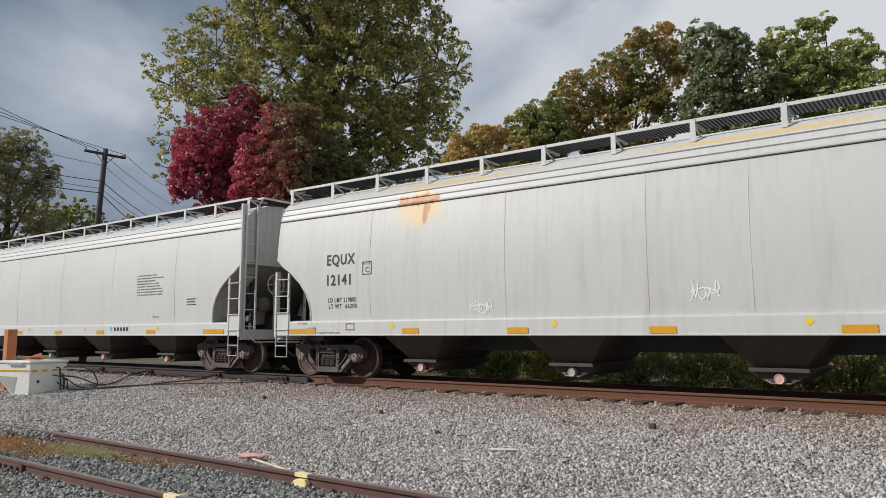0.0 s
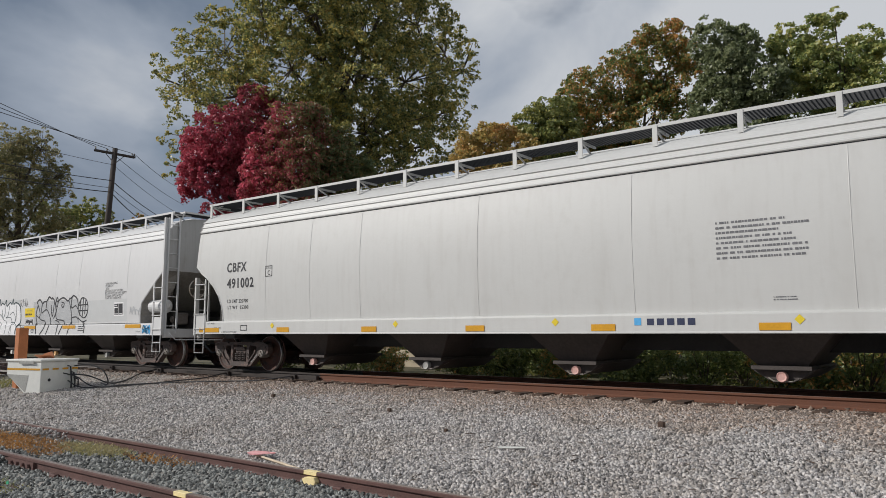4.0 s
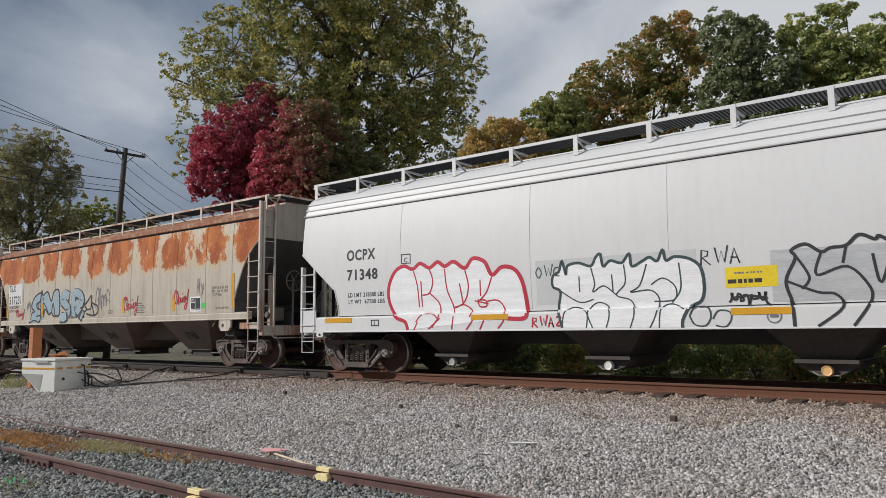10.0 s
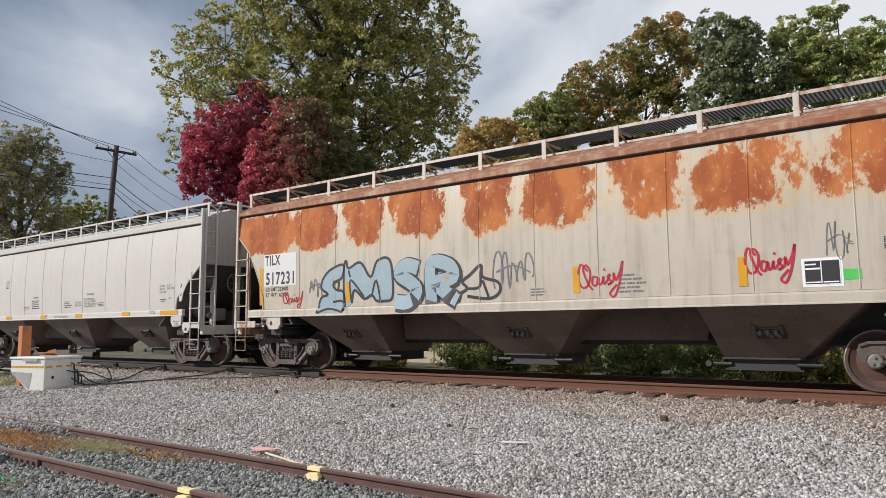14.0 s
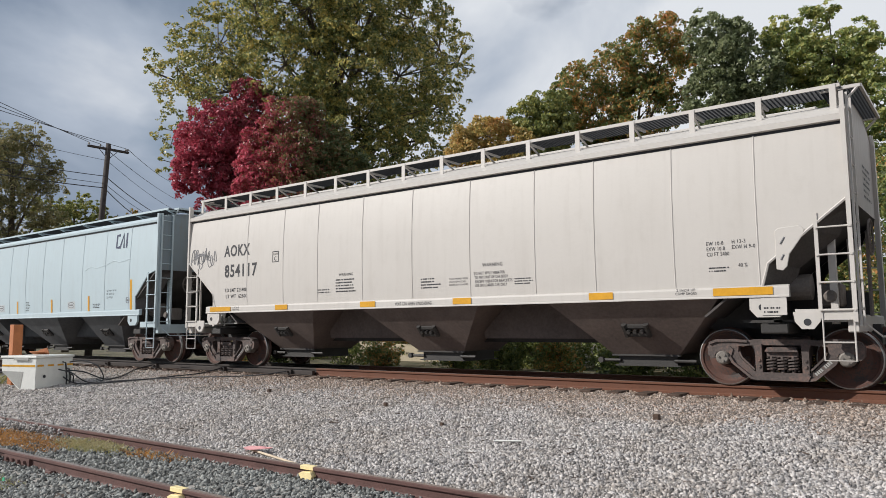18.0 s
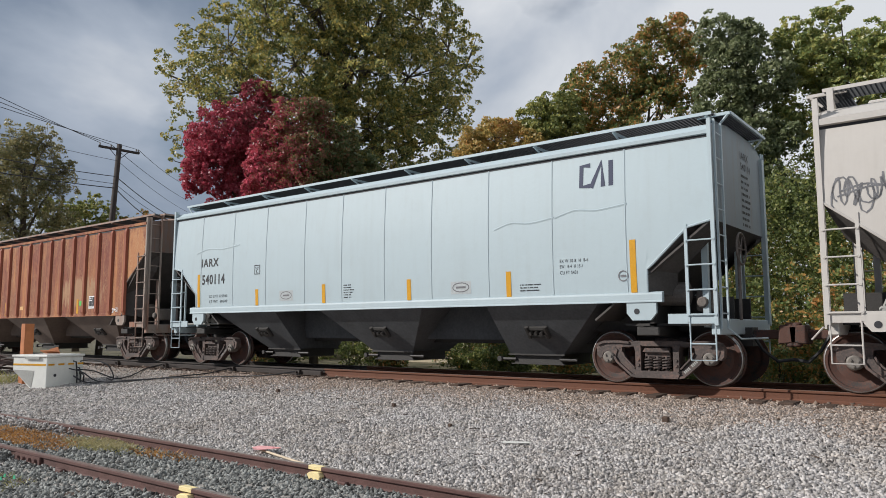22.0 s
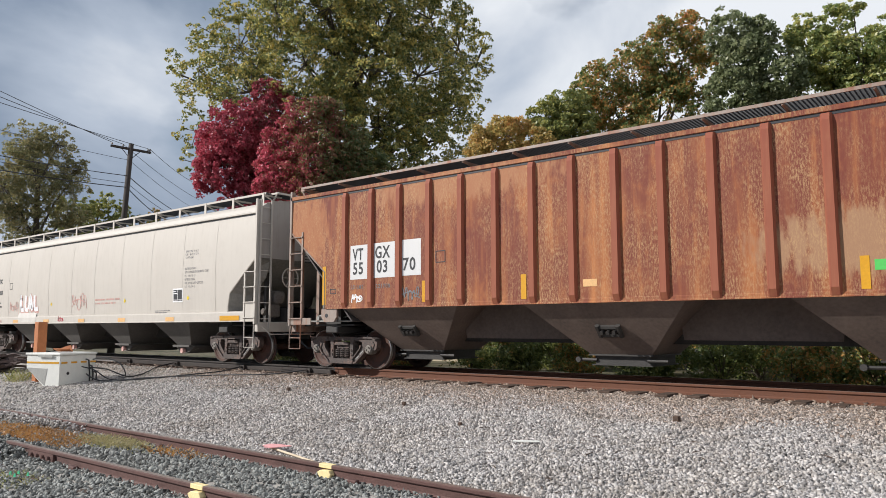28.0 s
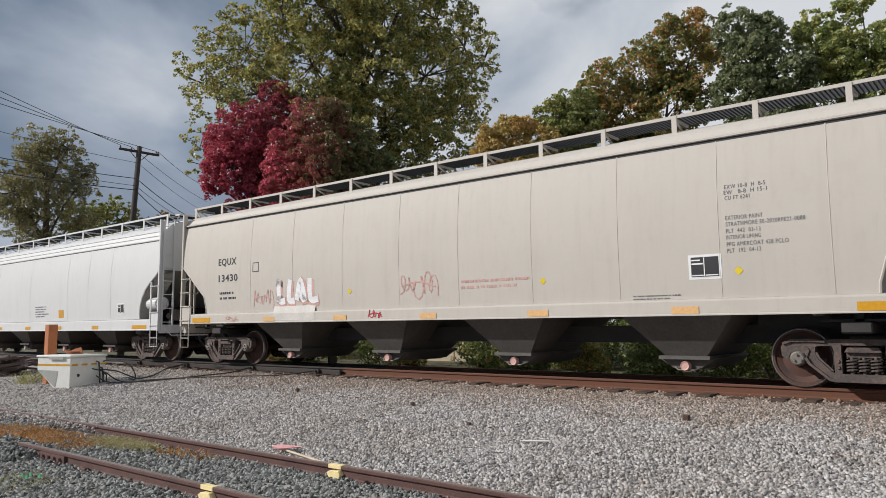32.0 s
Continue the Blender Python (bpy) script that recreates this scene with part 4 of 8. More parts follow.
def ladder(car, paint, key, u, s, z0, z1, post_top, e, half):
    """A corner ladder: two stiles and rungs; the outer stile runs on to the roof as a corner post. s: side, e: end."""
    w = 0.44
    bm = bmesh.new()
    y = 1.60 * s
    inner, outer = u - e * w, u
    box(bm, outer - 0.03, outer + 0.03, y - 0.02, y + 0.02, z0 - 0.05, post_top)
    lad = part("ladder", bm, paint, car)
    bm = bmesh.new()
    box(bm, inner - 0.025, inner + 0.025, y - 0.015, y + 0.015, z0, z1)
    part("stile", bm, paint, lad)
    bm = bmesh.new()
    box(bm, outer - 0.008, outer + 0.008, y - 0.06 * s - 0.05, y - 0.06 * s + 0.05, z0 - 0.05, post_top)
    part("post_flange", bm, paint, lad)
    n = int((z1 - z0) / 0.40)
    for k in range(n + 1):
        z = z0 + 0.12 + k * 0.40
        shared("rung_" + key, rung_like(paint, w), lad, pose(min(inner, outer), y + 0.025 * s, z, 0, 0, 0))
    # end ladder on the end face
    if s < 0:
        bm = bmesh.new()
        ye = -1.15
        x = e * (half + 0.05)
        box(bm, x - 0.015, x + 0.015, ye - 0.025, ye + 0.025, 0.95, post_top)
        box(bm, x - 0.015, x + 0.015, ye - 0.375, ye - 0.325, 0.95, post_top)
        el = part("end_ladder", bm, paint, car)
        k = 1.2
        while k < post_top - 0.1:
            bm = bmesh.new()
            tube(bm, (x, ye, k), (x, ye - 0.35, k), 0.012, 6)
            part("rung", bm, paint, el)
            k += 0.42
    # sill step below
    bm = bmesh.new()
    a, b = min(inner, outer) + 0.02, max(inner, outer) - 0.02
    rope(bm, [(a, y, z0 + 0.02), (a, y, 0.46), (b, y, 0.46), (b, y, z0 + 0.02)], 0.014, 6)
    rope(bm, [(a, y, 0.72), (b, y, 0.72)], 0.012, 6)
    part("sill_step", bm, paint, car)


def rung_like(paint, w):
    def make():
        bm = bmesh.new()
        tube(bm, (0, 0, 0), (w, 0, 0), 0.013, 6)
        for x in (0.0, w):
            tube(bm, (x, -0.01, 0), (x, 0.01, 0), 0.022, 6)
        return part("rung", bm, paint)
    return make


def running_board(car, half, paint, posts, z=4.572, edge=1.30, foot=4.2, slim=False):
    """Roof walkway: open grating on brackets with an edge strip and posts on both sides."""
    for s in (-1, 1):
        bm = bmesh.new()
        ys = sorted((s * edge, s * (edge - 0.02)))
        box(bm, -half, half, ys[0], ys[1], z - 0.055, z)
        edge_strip = part("board_edge", bm, paint, car)
        n = int(2 * half / 0.065)
        u = np.linspace(-half + 0.03, half - 0.03, n)
        verts = []
        y0, y1 = s * (edge - 0.03), s * (edge - 0.66)
        for x in u:
            verts += [(x, y0, z - 0.045), (x, y1, z - 0.045), (x, y1, z - 0.01), (x, y0, z - 0.01)]
        for k in range(13):
            y = y0 + (y1 - y0) * k / 12
            verts += [(-half, y, z - 0.03), (half, y, z - 0.03), (half, y, z - 0.005), (-half, y, z - 0.005)]
        tagged(quads("grating", verts, GRATE, car), kind="stuff")
        step = 2 * (half - 0.1) / (posts - 1)
        for k in range(posts):
            x = -half + 0.1 + k * step
            key = f"post_{paint.name}_{s}_{foot}_{edge}_{slim}"

            def make():
                bm = bmesh.new()
                if not slim:
                    box(bm, -0.045, 0.045, *sorted((s * (edge - 0.005), s * (edge + 0.012))), foot - 0.02, z - 0.01)
                rope(bm, [(0, s * (edge - 0.02), z - 0.06), (0, s * (edge - 0.5), foot + 0.12)], 0.02, 6)
                box(bm, -0.02, 0.02, *sorted((s * (edge - 0.03), s * (edge - 0.62))), z - 0.085, z - 0.045)
                return part("board_post", bm, paint)

            shared(key, make, edge_strip, pose(x, 0, 0))
    bm = bmesh.new()
    box(bm, -half * 0.94, half * 0.94, -0.34, 0.34, 4.43, 4.54)
    part("hatch_cover", soften(bm, 0.02), paint, car)
    for e in (-1, 1):
        bm = bmesh.new()
        x0, x1, yo = e * half, e * (half + 0.24), edge - 0.22
        box(bm, *sorted((x1 - 0.02, x1 + 0.02)), -yo, yo, z - 0.05, z)
        for y in (-yo, yo):
            box(bm, *sorted((x0 - e * 0.3, x1)), y - 0.02, y + 0.02, z - 0.05, z)
            rope(bm, [(x1 - e * 0.03, y, z - 0.04), (x0 + e * 0.04, y, z - 0.22)], 0.022, 6)
        rim = part("end_platform", bm, paint, car)
        verts = []
        for x in np.linspace(x0 - e * 0.3, x1, 13):
            verts += [(x, -yo, z - 0.045), (x, yo, z - 0.045), (x, yo, z - 0.008), (x, -yo, z - 0.008)]
        for y in np.linspace(-yo, yo, 34):
            verts += [(x0 - e * 0.3, y, z - 0.04), (x1, y, z - 0.04), (x1, y, z - 0.006), (x0 - e * 0.3, y, z - 0.006)]
        tagged(quads("grating", verts, GRATE, rim), kind="stuff")


def frustum(bm, u0, u1, y0, z0, a0, a1, b0, z1):
    """A hopper: wide opening (u0..u1, +-y0 at z0) down to an outlet (a0..a1, +-b0 at z1)."""
    v = [bm.verts.new(p) for p in ((u0, -y0, z0), (u1, -y0, z0), (u1, y0, z0), (u0, y0, z0), (a0, -b0, z1), (a1, -b0, z1), (a1, b0, z1), (a0, b0, z1))]
    for f in ((0, 1, 2, 3), (7, 6, 5, 4), (4, 5, 1, 0), (5, 6, 2, 1), (6, 7, 3, 2), (7, 4, 0, 3)):
        bm.faces.new([v[i] for i in f])


def underframe(car, half, truck_half, kind, paint, z_sill, outlet_paint):
    bm = bmesh.new()
    box(bm, -half - 0.15, half + 0.15, -0.18, 0.18, 0.66, 0.98)
    part("centre_sill", bm, UNDER_BLACK, car)
    for e in (-1, 1):
        bm = bmesh.new()
        box(bm, *sorted((e * (half - 0.12), e * (half + 0.03))), -1.5, 1.5, 0.86, 1.12)
        part("end_sill", soften(bm, 0.015), paint, car)
        bm = bmesh.new()
        box(bm, *sorted((e * (truck_half - 0.2), e * (truck_half + 0.2))), -1.45, 1.45, 0.84, 1.0)
        part("bolster", soften(bm, 0.02), UNDER_BLACK, car)
        bm = bmesh.new()
        for y in (-0.5, 0.5):
            box(bm, *sorted((e * (truck_half - 1.6), e * (half - 0.04))), y - 0.02, y + 0.02, 0.92, 1.5)
        box(bm, *sorted((e * (truck_half - 0.5), e * (half - 0.04))), -1.2, 1.2, 1.01, 1.05)
        box(bm, *sorted((e * (truck_half - 0.06), e * (truck_half + 0.06))), -1.2, 1.2, 0.9, 1.0 + (half - truck_half) * 0.5)
        part("end_deck", bm, UNDER_BLACK, car)
        if kind == "pneumatic":
            bm = bmesh.new()
            box(bm, *sorted((e * (half - 0.50), e * (half - 0.03))), -1.600, -1.580, z_sill + 0.02, z_sill + 0.52)
            part("corner_plate", soften(bm, 0.006), paint, car)
        # jacking pad under the sill
        bm = bmesh.new()
        x = e * (truck_half - 0.05)
        prism(bm, [(x - 0.26, z_sill), (x + 0.26, z_sill), (x + 0.26, z_sill - 0.18), (x + 0.16, z_sill - 0.30), (x - 0.16, z_sill - 0.30), (x - 0.26, z_sill - 0.18)], -1.58, -1.52)
        if kind != "pneumatic":
            pad = part("jacking_pad", bm, paint, car)
            bm = bmesh.new()
            tube(bm, (x - 0.08, -1.585, z_sill - 0.15), (x - 0.08, -1.57, z_sill - 0.15), 0.05, 12)
            part("hole", bm, BLACK, pad)
        else:
            bm.free()
        if kind != "pneumatic":
            bm = bmesh.new()
            box(bm, *sorted((e * (half - 0.78), e * (half + 0.02))), -1.60, -1.575, 1.04, 1.20)
            c = e * (half - 0.62)
            if paint is PAINT_CREAM:
                prism(bm, [(c - 0.19, 1.16), (c + 0.19, 1.16), (c + 0.17, 1.02), (c + 0.08, 0.91), (c - 0.08, 0.91), (c - 0.17, 1.02)], -1.612, -1.582)
            bmesh.ops.recalc_face_normals(bm, faces=bm.faces[:])
            pull = part("pull_plate", bm, paint, car)
            if paint is PAINT_CREAM:
                bm = bmesh.new()
                tube(bm, (c, -1.616, 1.01), (c, -1.60, 1.01), 0.052, 14)
                part("hole", bm, BLACK, pull)
        # coupler
        bm = bmesh.new()
        box(bm, *sorted((e * (half + 0.1), e * (half + 0.62))), -0.08, 0.08, 0.78, 0.94)
        prism(bm, [(e * (half + 0.55), 0.70), (e * (half + 0.83), 0.72), (e * (half + 0.85), 1.0), (e * (half + 0.58), 1.02)][::e], -0.2, 0.16)
        tube(bm, (e * (half + 0.74), -0.1, 0.66), (e * (half + 0.74), -0.1, 1.06), 0.09, 10)
        cp = part("coupler", soften(bm, 0.02), WHEEL, car)
        bm = bmesh.new()
        rope(bm, [(e * (half + 0.2), -0.35, 0.85), (e * (half + 0.35), -0.34, 0.6), (e * (half + 0.55), -0.25, 0.42), (e * (half + 0.8), -0.15, 0.45)], 0.03, 6)
        part("air_hose", bm, RUBBER, cp)
        bm = bmesh.new()
        rope(bm, [(e * (half + 0.1), -1.4, 0.98), (e * (half + 0.28), -1.3, 0.80), (e * (half + 0.45), -0.4, 0.80)], 0.014, 6)
        part("uncoupling_lever", bm, paint, cp)
        # frame posts under the slope sheet
        for y in (-0.95, 0.95):
            bm = bmesh.new()
            box(bm, e * (half - 0.35) - 0.05, e * (half - 0.35) + 0.05, y - 0.05, y + 0.05, 0.98, 2.45)
            part("end_post", bm, UNDER_BLACK if kind == "pneumatic" else paint, car)
        bm = bmesh.new()
        box(bm, *sorted((e * (half - 0.02), e * (half + 0.06))), 1.36, 1.50, 1.05, 4.2)
        part("corner_post", bm, paint, car)
    # brake gear at one end
    bm = bmesh.new()
    if kind == "pneumatic":
        lathe_x = [(half - 1.02, 0.05), (half - 0.98, 0.15), (half - 0.92, 0.20), (half - 0.25, 0.20), (half - 0.19, 0.15), (half - 0.15, 0.05)]
        for (x0, r0), (x1, r1) in zip(lathe_x, lathe_x[1:]):
            y = -1.30 if paint is PAINT_OLD_WHITE else -0.6
            tube(bm, (x0, y, 1.78), (x1, y, 1.78), r0, 18, r1)
    else:
        tube(bm, (half - 1.5, -0.95, 1.55), (half - 0.65, -0.95, 1.55), 0.2, 16)
    part("air_reservoir", bm, PAINT_OLD_WHITE if paint is PAINT_OLD_WHITE else UNDER, car)
    bm = bmesh.new()
    box(bm, half - 0.55, half - 0.25, -0.9, -0.55, 1.25, 1.6)
    tube(bm, (half - 0.4, -0.9, 1.4), (half - 0.4, -1.05, 1.4), 0.10, 10)
    part("brake_valve", soften(bm, 0.03), UNDER, car)
    bm = bmesh.new()
    rope(bm, [(half + 0.08, -0.55, 1.1), (half + 0.08, -0.55, 2.4)], 0.03, 6)
    rope(bm, [(half + 0.13, -0.55 + 0.27 * math.cos(k * math.tau / 16), 2.3 + 0.27 * math.sin(k * math.tau / 16)) for k in range(17)], 0.018, 5)
    for k in range(3):
        g = k * math.tau / 6
        rope(bm, [(half + 0.12, -0.55 - 0.26 * math.cos(g), 2.3 - 0.26 * math.sin(g)), (half + 0.12, -0.55 + 0.26 * math.cos(g), 2.3 + 0.26 * math.sin(g))], 0.012, 5)
    part("hand_brake", bm, TRIM_TAN if kind == "pneumatic" else UNDER, car)
    bm = bmesh.new()
    x = -half + 0.95
    box(bm, x - 0.14, x + 0.10, -1.22, -0.98, 1.10, 1.36)
    box(bm, x + 0.14, x + 0.38, -1.18, -1.0, 1.14, 1.30)
    box(bm, x - 0.36, x - 0.18, -1.2, -1.0, 1.12, 1.28)
    soften(bm, 0.03)
    tube(bm, (x - 0.02, -1.22, 1.24), (x - 0.02, -1.31, 1.24), 0.085, 12)
    tube(bm, (x + 0.26, -1.18, 1.22), (x + 0.26, -1.26, 1.22), 0.06, 10)
    tube(bm, (x - 0.27, -1.2, 1.2), (x - 0.27, -1.28, 1.2), 0.05, 10)
    rope(bm, [(x - 0.3, -1.1, 1.28), (x - 0.2, -1.14, 1.50), (x + 0.05, -1.14, 1.54), (x + 0.2, -1.1, 1.38)], 0.022, 6)
    rope(bm, [(x + 0.36, -1.1, 1.2), (x + 0.62, -1.12, 1.24), (x + 0.95, -1.1, 1.16)], 0.018, 6)
    rope(bm, [(x - 0.7, -1.3, 1.12), (x + 0.9, -1.3, 1.12)], 0.02, 6)
    part("control_valve", bm, BOX_GREY if kind == "gravity" else UNDER, car)
    # hoppers
    if kind == "pneumatic":
        n, span = 4, 2 * (truck_half - 0.95)
        for k in range(n):
            c = -span / 2 + span * (k + 0.5) / n
            w = span / n * 0.31
            bm = bmesh.new()
            frustum(bm, c - w, c + w, 1.50, 1.28, c - 0.36, c + 0.36, 0.92, 0.46)
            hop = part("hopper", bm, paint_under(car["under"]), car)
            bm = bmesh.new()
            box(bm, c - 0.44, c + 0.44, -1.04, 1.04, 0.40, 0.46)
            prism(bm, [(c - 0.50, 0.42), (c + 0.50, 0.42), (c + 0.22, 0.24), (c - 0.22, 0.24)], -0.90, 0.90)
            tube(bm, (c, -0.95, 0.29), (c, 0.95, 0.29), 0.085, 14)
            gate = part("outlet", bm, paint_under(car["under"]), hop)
            bm = bmesh.new()
            lathe(bm, [(-0.04, 0.05), (-0.05, 0.075), (0.01, 0.09), (0.05, 0.085)], 16)
            cap = part("outlet_cap", bm, outlet_paint[k % len(outlet_paint)], hop)
            cap.matrix_basis = pose(c, -0.97, 0.29)
            bm = bmesh.new()
            rope(bm, [(c - 0.42, -0.7, 0.36), (c - 0.12, -0.98, 0.22), (c + 0.15, -0.98, 0.22), (c + 0.40, -0.7, 0.36)], 0.014, 5)
            part("gate_handle", bm, CAP, hop)
    else:
        pitch, inside, outside = BAYS[car["under"]]
        for k in range(3):
            c = (k - 1) * pitch
            u0, u1 = ((-pitch - outside, -pitch + inside), (-1.58, 1.58), (pitch - inside, pitch + outside))[k]
            bm = bmesh.new()
            frustum(bm, u0, u1, 1.54, z_sill + 0.02, c - 0.60, c + 0.60, 0.66, 0.46)
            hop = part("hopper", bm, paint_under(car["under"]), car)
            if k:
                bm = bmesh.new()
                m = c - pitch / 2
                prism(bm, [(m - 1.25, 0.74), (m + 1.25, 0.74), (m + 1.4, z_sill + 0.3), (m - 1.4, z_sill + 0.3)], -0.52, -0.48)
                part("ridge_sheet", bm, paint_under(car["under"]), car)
            bm = bmesh.new()
            box(bm, c - 0.64, c + 0.64, -0.69, 0.69, 0.44, 0.47)
            box(bm, c - 0.54, c + 0.54, -0.60, 0.60, 0.28, 0.44)
            box(bm, c - 0.60, c + 0.60, -0.64, 0.64, 0.26, 0.28)
            part("outlet_gate", bm, UNDER_BLACK, hop)
            bm = bmesh.new()
            tube(bm, (c + 0.5, -0.62, 0.36), (c + 0.88, -0.62, 0.36), 0.03, 8)
            part("gate_pinion", bm, UNDER_BLACK, hop)
            bm = bmesh.new()
            tube(bm, (c - 0.86, -0.62, 0.36), (c - 0.5, -0.62, 0.36), 0.03, 8)
            tube(bm, (c - 0.87, -0.68, 0.36), (c - 0.87, -0.58, 0.36), 0.055, 8)
            part("gate_pinion", bm, UNDER_BLACK, hop)
            bm = bmesh.new()
            b = (u0 + u1) / 2 * 0.5 + c * 0.5
            for dz in (-0.07, 0.07):
                tube(bm, (b - 0.22, -1.08 - dz * 0.9, 0.90 + dz), (b + 0.22, -1.08 - dz * 0.9, 0.90 + dz), 0.05, 6)
            for j in (-1, 1):
                tube(bm, (b + j * 0.2, -1.02, 0.80), (b + j * 0.2, -1.20, 1.0), 0.05, 6)
            for j in range(3):
                tube(bm, (b - 0.12 + j * 0.12, -1.20, 0.86), (b - 0.12 + j * 0.12, -1.06, 0.92), 0.035, 8)
            part("vibrator_bracket", bm, UNDER_BLACK, hop)


UNDER_PAINTS = {}
# three-bay cars: distance between outlets, reach of an end bay inward and outward, by paint
BAYS = {"rust_eaten_paint": (4.34, 0.76, 1.65), "cream_paint": (4.6, 1.50, 1.57), "pale_blue_paint": (3.8, 0.61, 1.79), "oxide_brown_paint": (4.79, 1.66, 1.69)}


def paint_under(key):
    """The lower hoppers wear a much darker tone, picked by the car's body paint."""
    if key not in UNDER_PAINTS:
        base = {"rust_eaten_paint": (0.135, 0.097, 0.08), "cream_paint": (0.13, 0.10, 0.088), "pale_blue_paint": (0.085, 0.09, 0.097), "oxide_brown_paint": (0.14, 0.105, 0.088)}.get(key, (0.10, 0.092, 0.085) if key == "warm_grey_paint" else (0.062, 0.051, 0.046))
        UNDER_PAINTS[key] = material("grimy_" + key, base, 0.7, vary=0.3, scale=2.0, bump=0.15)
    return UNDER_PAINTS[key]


# ---- lettering and paint on the sides ----
def on_side(shape, u, z, proud, base):
    zz = max(z, base)
    y = shape.y(zz) if z > base else 1.594
    return (u, -(y + proud), z)


def lettering(car, shape, text, u, z, height, width, ink, proud=0.005):
    cu = bpy.data.curves.new("lettering", "FONT")
    cu.space_character = 1.14
    cu.body, cu.resolution_u, cu.offset = text, 3, 0.024 if height > 0.15 else 0.008 if height > 0.08 else 0.0
    tmp = new("lettering", cu)
    bpy.context.view_layer.update()
    me = bpy.data.meshes.new_from_object(tmp)
    bpy.data.objects.remove(tmp)
    co = np.zeros(len(me.vertices) * 3)
    me.vertices.foreach_get("co", co)
    co = co.reshape(-1, 3)
    lo, hi = co.min(0), co.max(0)
    base = shape.side[0][1]
    for v in me.vertices:
        x = u + (v.co.x - lo[0]) / (hi[0] - lo[0]) * width
        zz = z + v.co.y / 0.69 * height
        v.co = on_side(shape, x, zz, proud, base)
    me.materials.clear()
    me.materials.append(ink)
    ob = new("lettering", me)
    ob.parent = car
    return tagged(ob, kind="stuff")


def patch(car, shape, name, u, z, w, h, ink, proud=0.004, label=""):
    """A flat mark on the side: a painted panel, reflector or label."""
    base = shape.side[0][1]
    n = max(1, int(h / 0.15))
    verts, faces = [], []
    for k in range(n + 1):
        zz = z + h * k / n
        for x in (u, u + w):
            verts.append(on_side(shape, x, zz, proud, base))
    for k in range(n):
        faces.append((2 * k, 2 * k + 1, 2 * k + 3, 2 * k + 2))
    return raw(name, verts, faces, ink, car, label)


def frame_mark(car, shape, u, z, w, h, ink, t=0.018):
    bm = bmesh.new()
    base = shape.side[0][1]
    for a, b, c, d in ((u, z, w, t), (u, z + h - t, w, t), (u, z, t, h), (u + w - t, z, t, h)):
        v = [bm.verts.new(on_side(shape, x, y, 0.005, base)) for x, y in ((a, b), (a + c, b), (a + c, b + d), (a, b + d))]
        bm.faces.new(v)
    return part("plate_mark", bm, ink, car)


def text_bars(car, shape, u, z, w, h, lines, ink, seed=1):
    """Lines of small print, too small to read: rows of short bars."""
    r = random.Random(seed)
    base = shape.side[0][1]
    bm = bmesh.new()
    step = h / lines
    for k in range(lines):
        y = z + h - (k + 1) * step + step * 0.25
        x, end = u, u + w * r.uniform(0.65, 1.0)
        while x < end - 0.01:
            ln = min(r.choice((0.5, 0.8, 1.1, 1.6)) * step * 0.55, end - x)
            v = [bm.verts.new(on_side(shape, a, b, 0.005, base)) for a, b in ((x, y), (x + ln, y), (x + ln, y + step * 0.42), (x, y + step * 0.42))]
            bm.faces.new(v)
            x += ln + r.choice((0.16, 0.16, 0.16, 0.5)) * step
    return tagged(part("small_print", bm, ink, car), kind="stuff")


def stroke(bm, shape, pts, width, proud, base):
    """A painted line along (u, z) points."""
    p = [Vector((a, b)) for a, b in pts]
    left, right = [], []
    for i, c in enumerate(p):
        d = (p[min(i + 1, len(p) - 1)] - p[max(i - 1, 0)])
        d = d.normalized() if d.length > 1e-6 else Vector((1, 0))
        o = Vector((-d.y, d.x)) * width / 2
        left.append(bm.verts.new(on_side(shape, *(c + o), proud, base)))
        right.append(bm.verts.new(on_side(shape, *(c - o), proud, base)))
    for i in range(len(p) - 1):
        bm.faces.new((right[i], right[i + 1], left[i + 1], left[i]))


def smooth_line(pts, n=8, closed=False):
    out = []
    k = len(pts)
    rng = range(k if closed else k - 1)
    for i in rng:
        p = [Vector(pts[(i + j) % k]) if closed else Vector(pts[min(max(i + j, 0), k - 1)]) for j in (-1, 0, 1, 2)]
        for s in range(n):
            t = s / n
            out.append(tuple(0.5 * ((2 * p[1]) + (-p[0] + p[2]) * t + (2 * p[0] - 5 * p[1] + 4 * p[2] - p[3]) * t * t + (-p[0] + 3 * p[1] - 3 * p[2] + p[3]) * t ** 3)))
    out.append(tuple(pts[0]) if closed else tuple(pts[-1]))
    return out


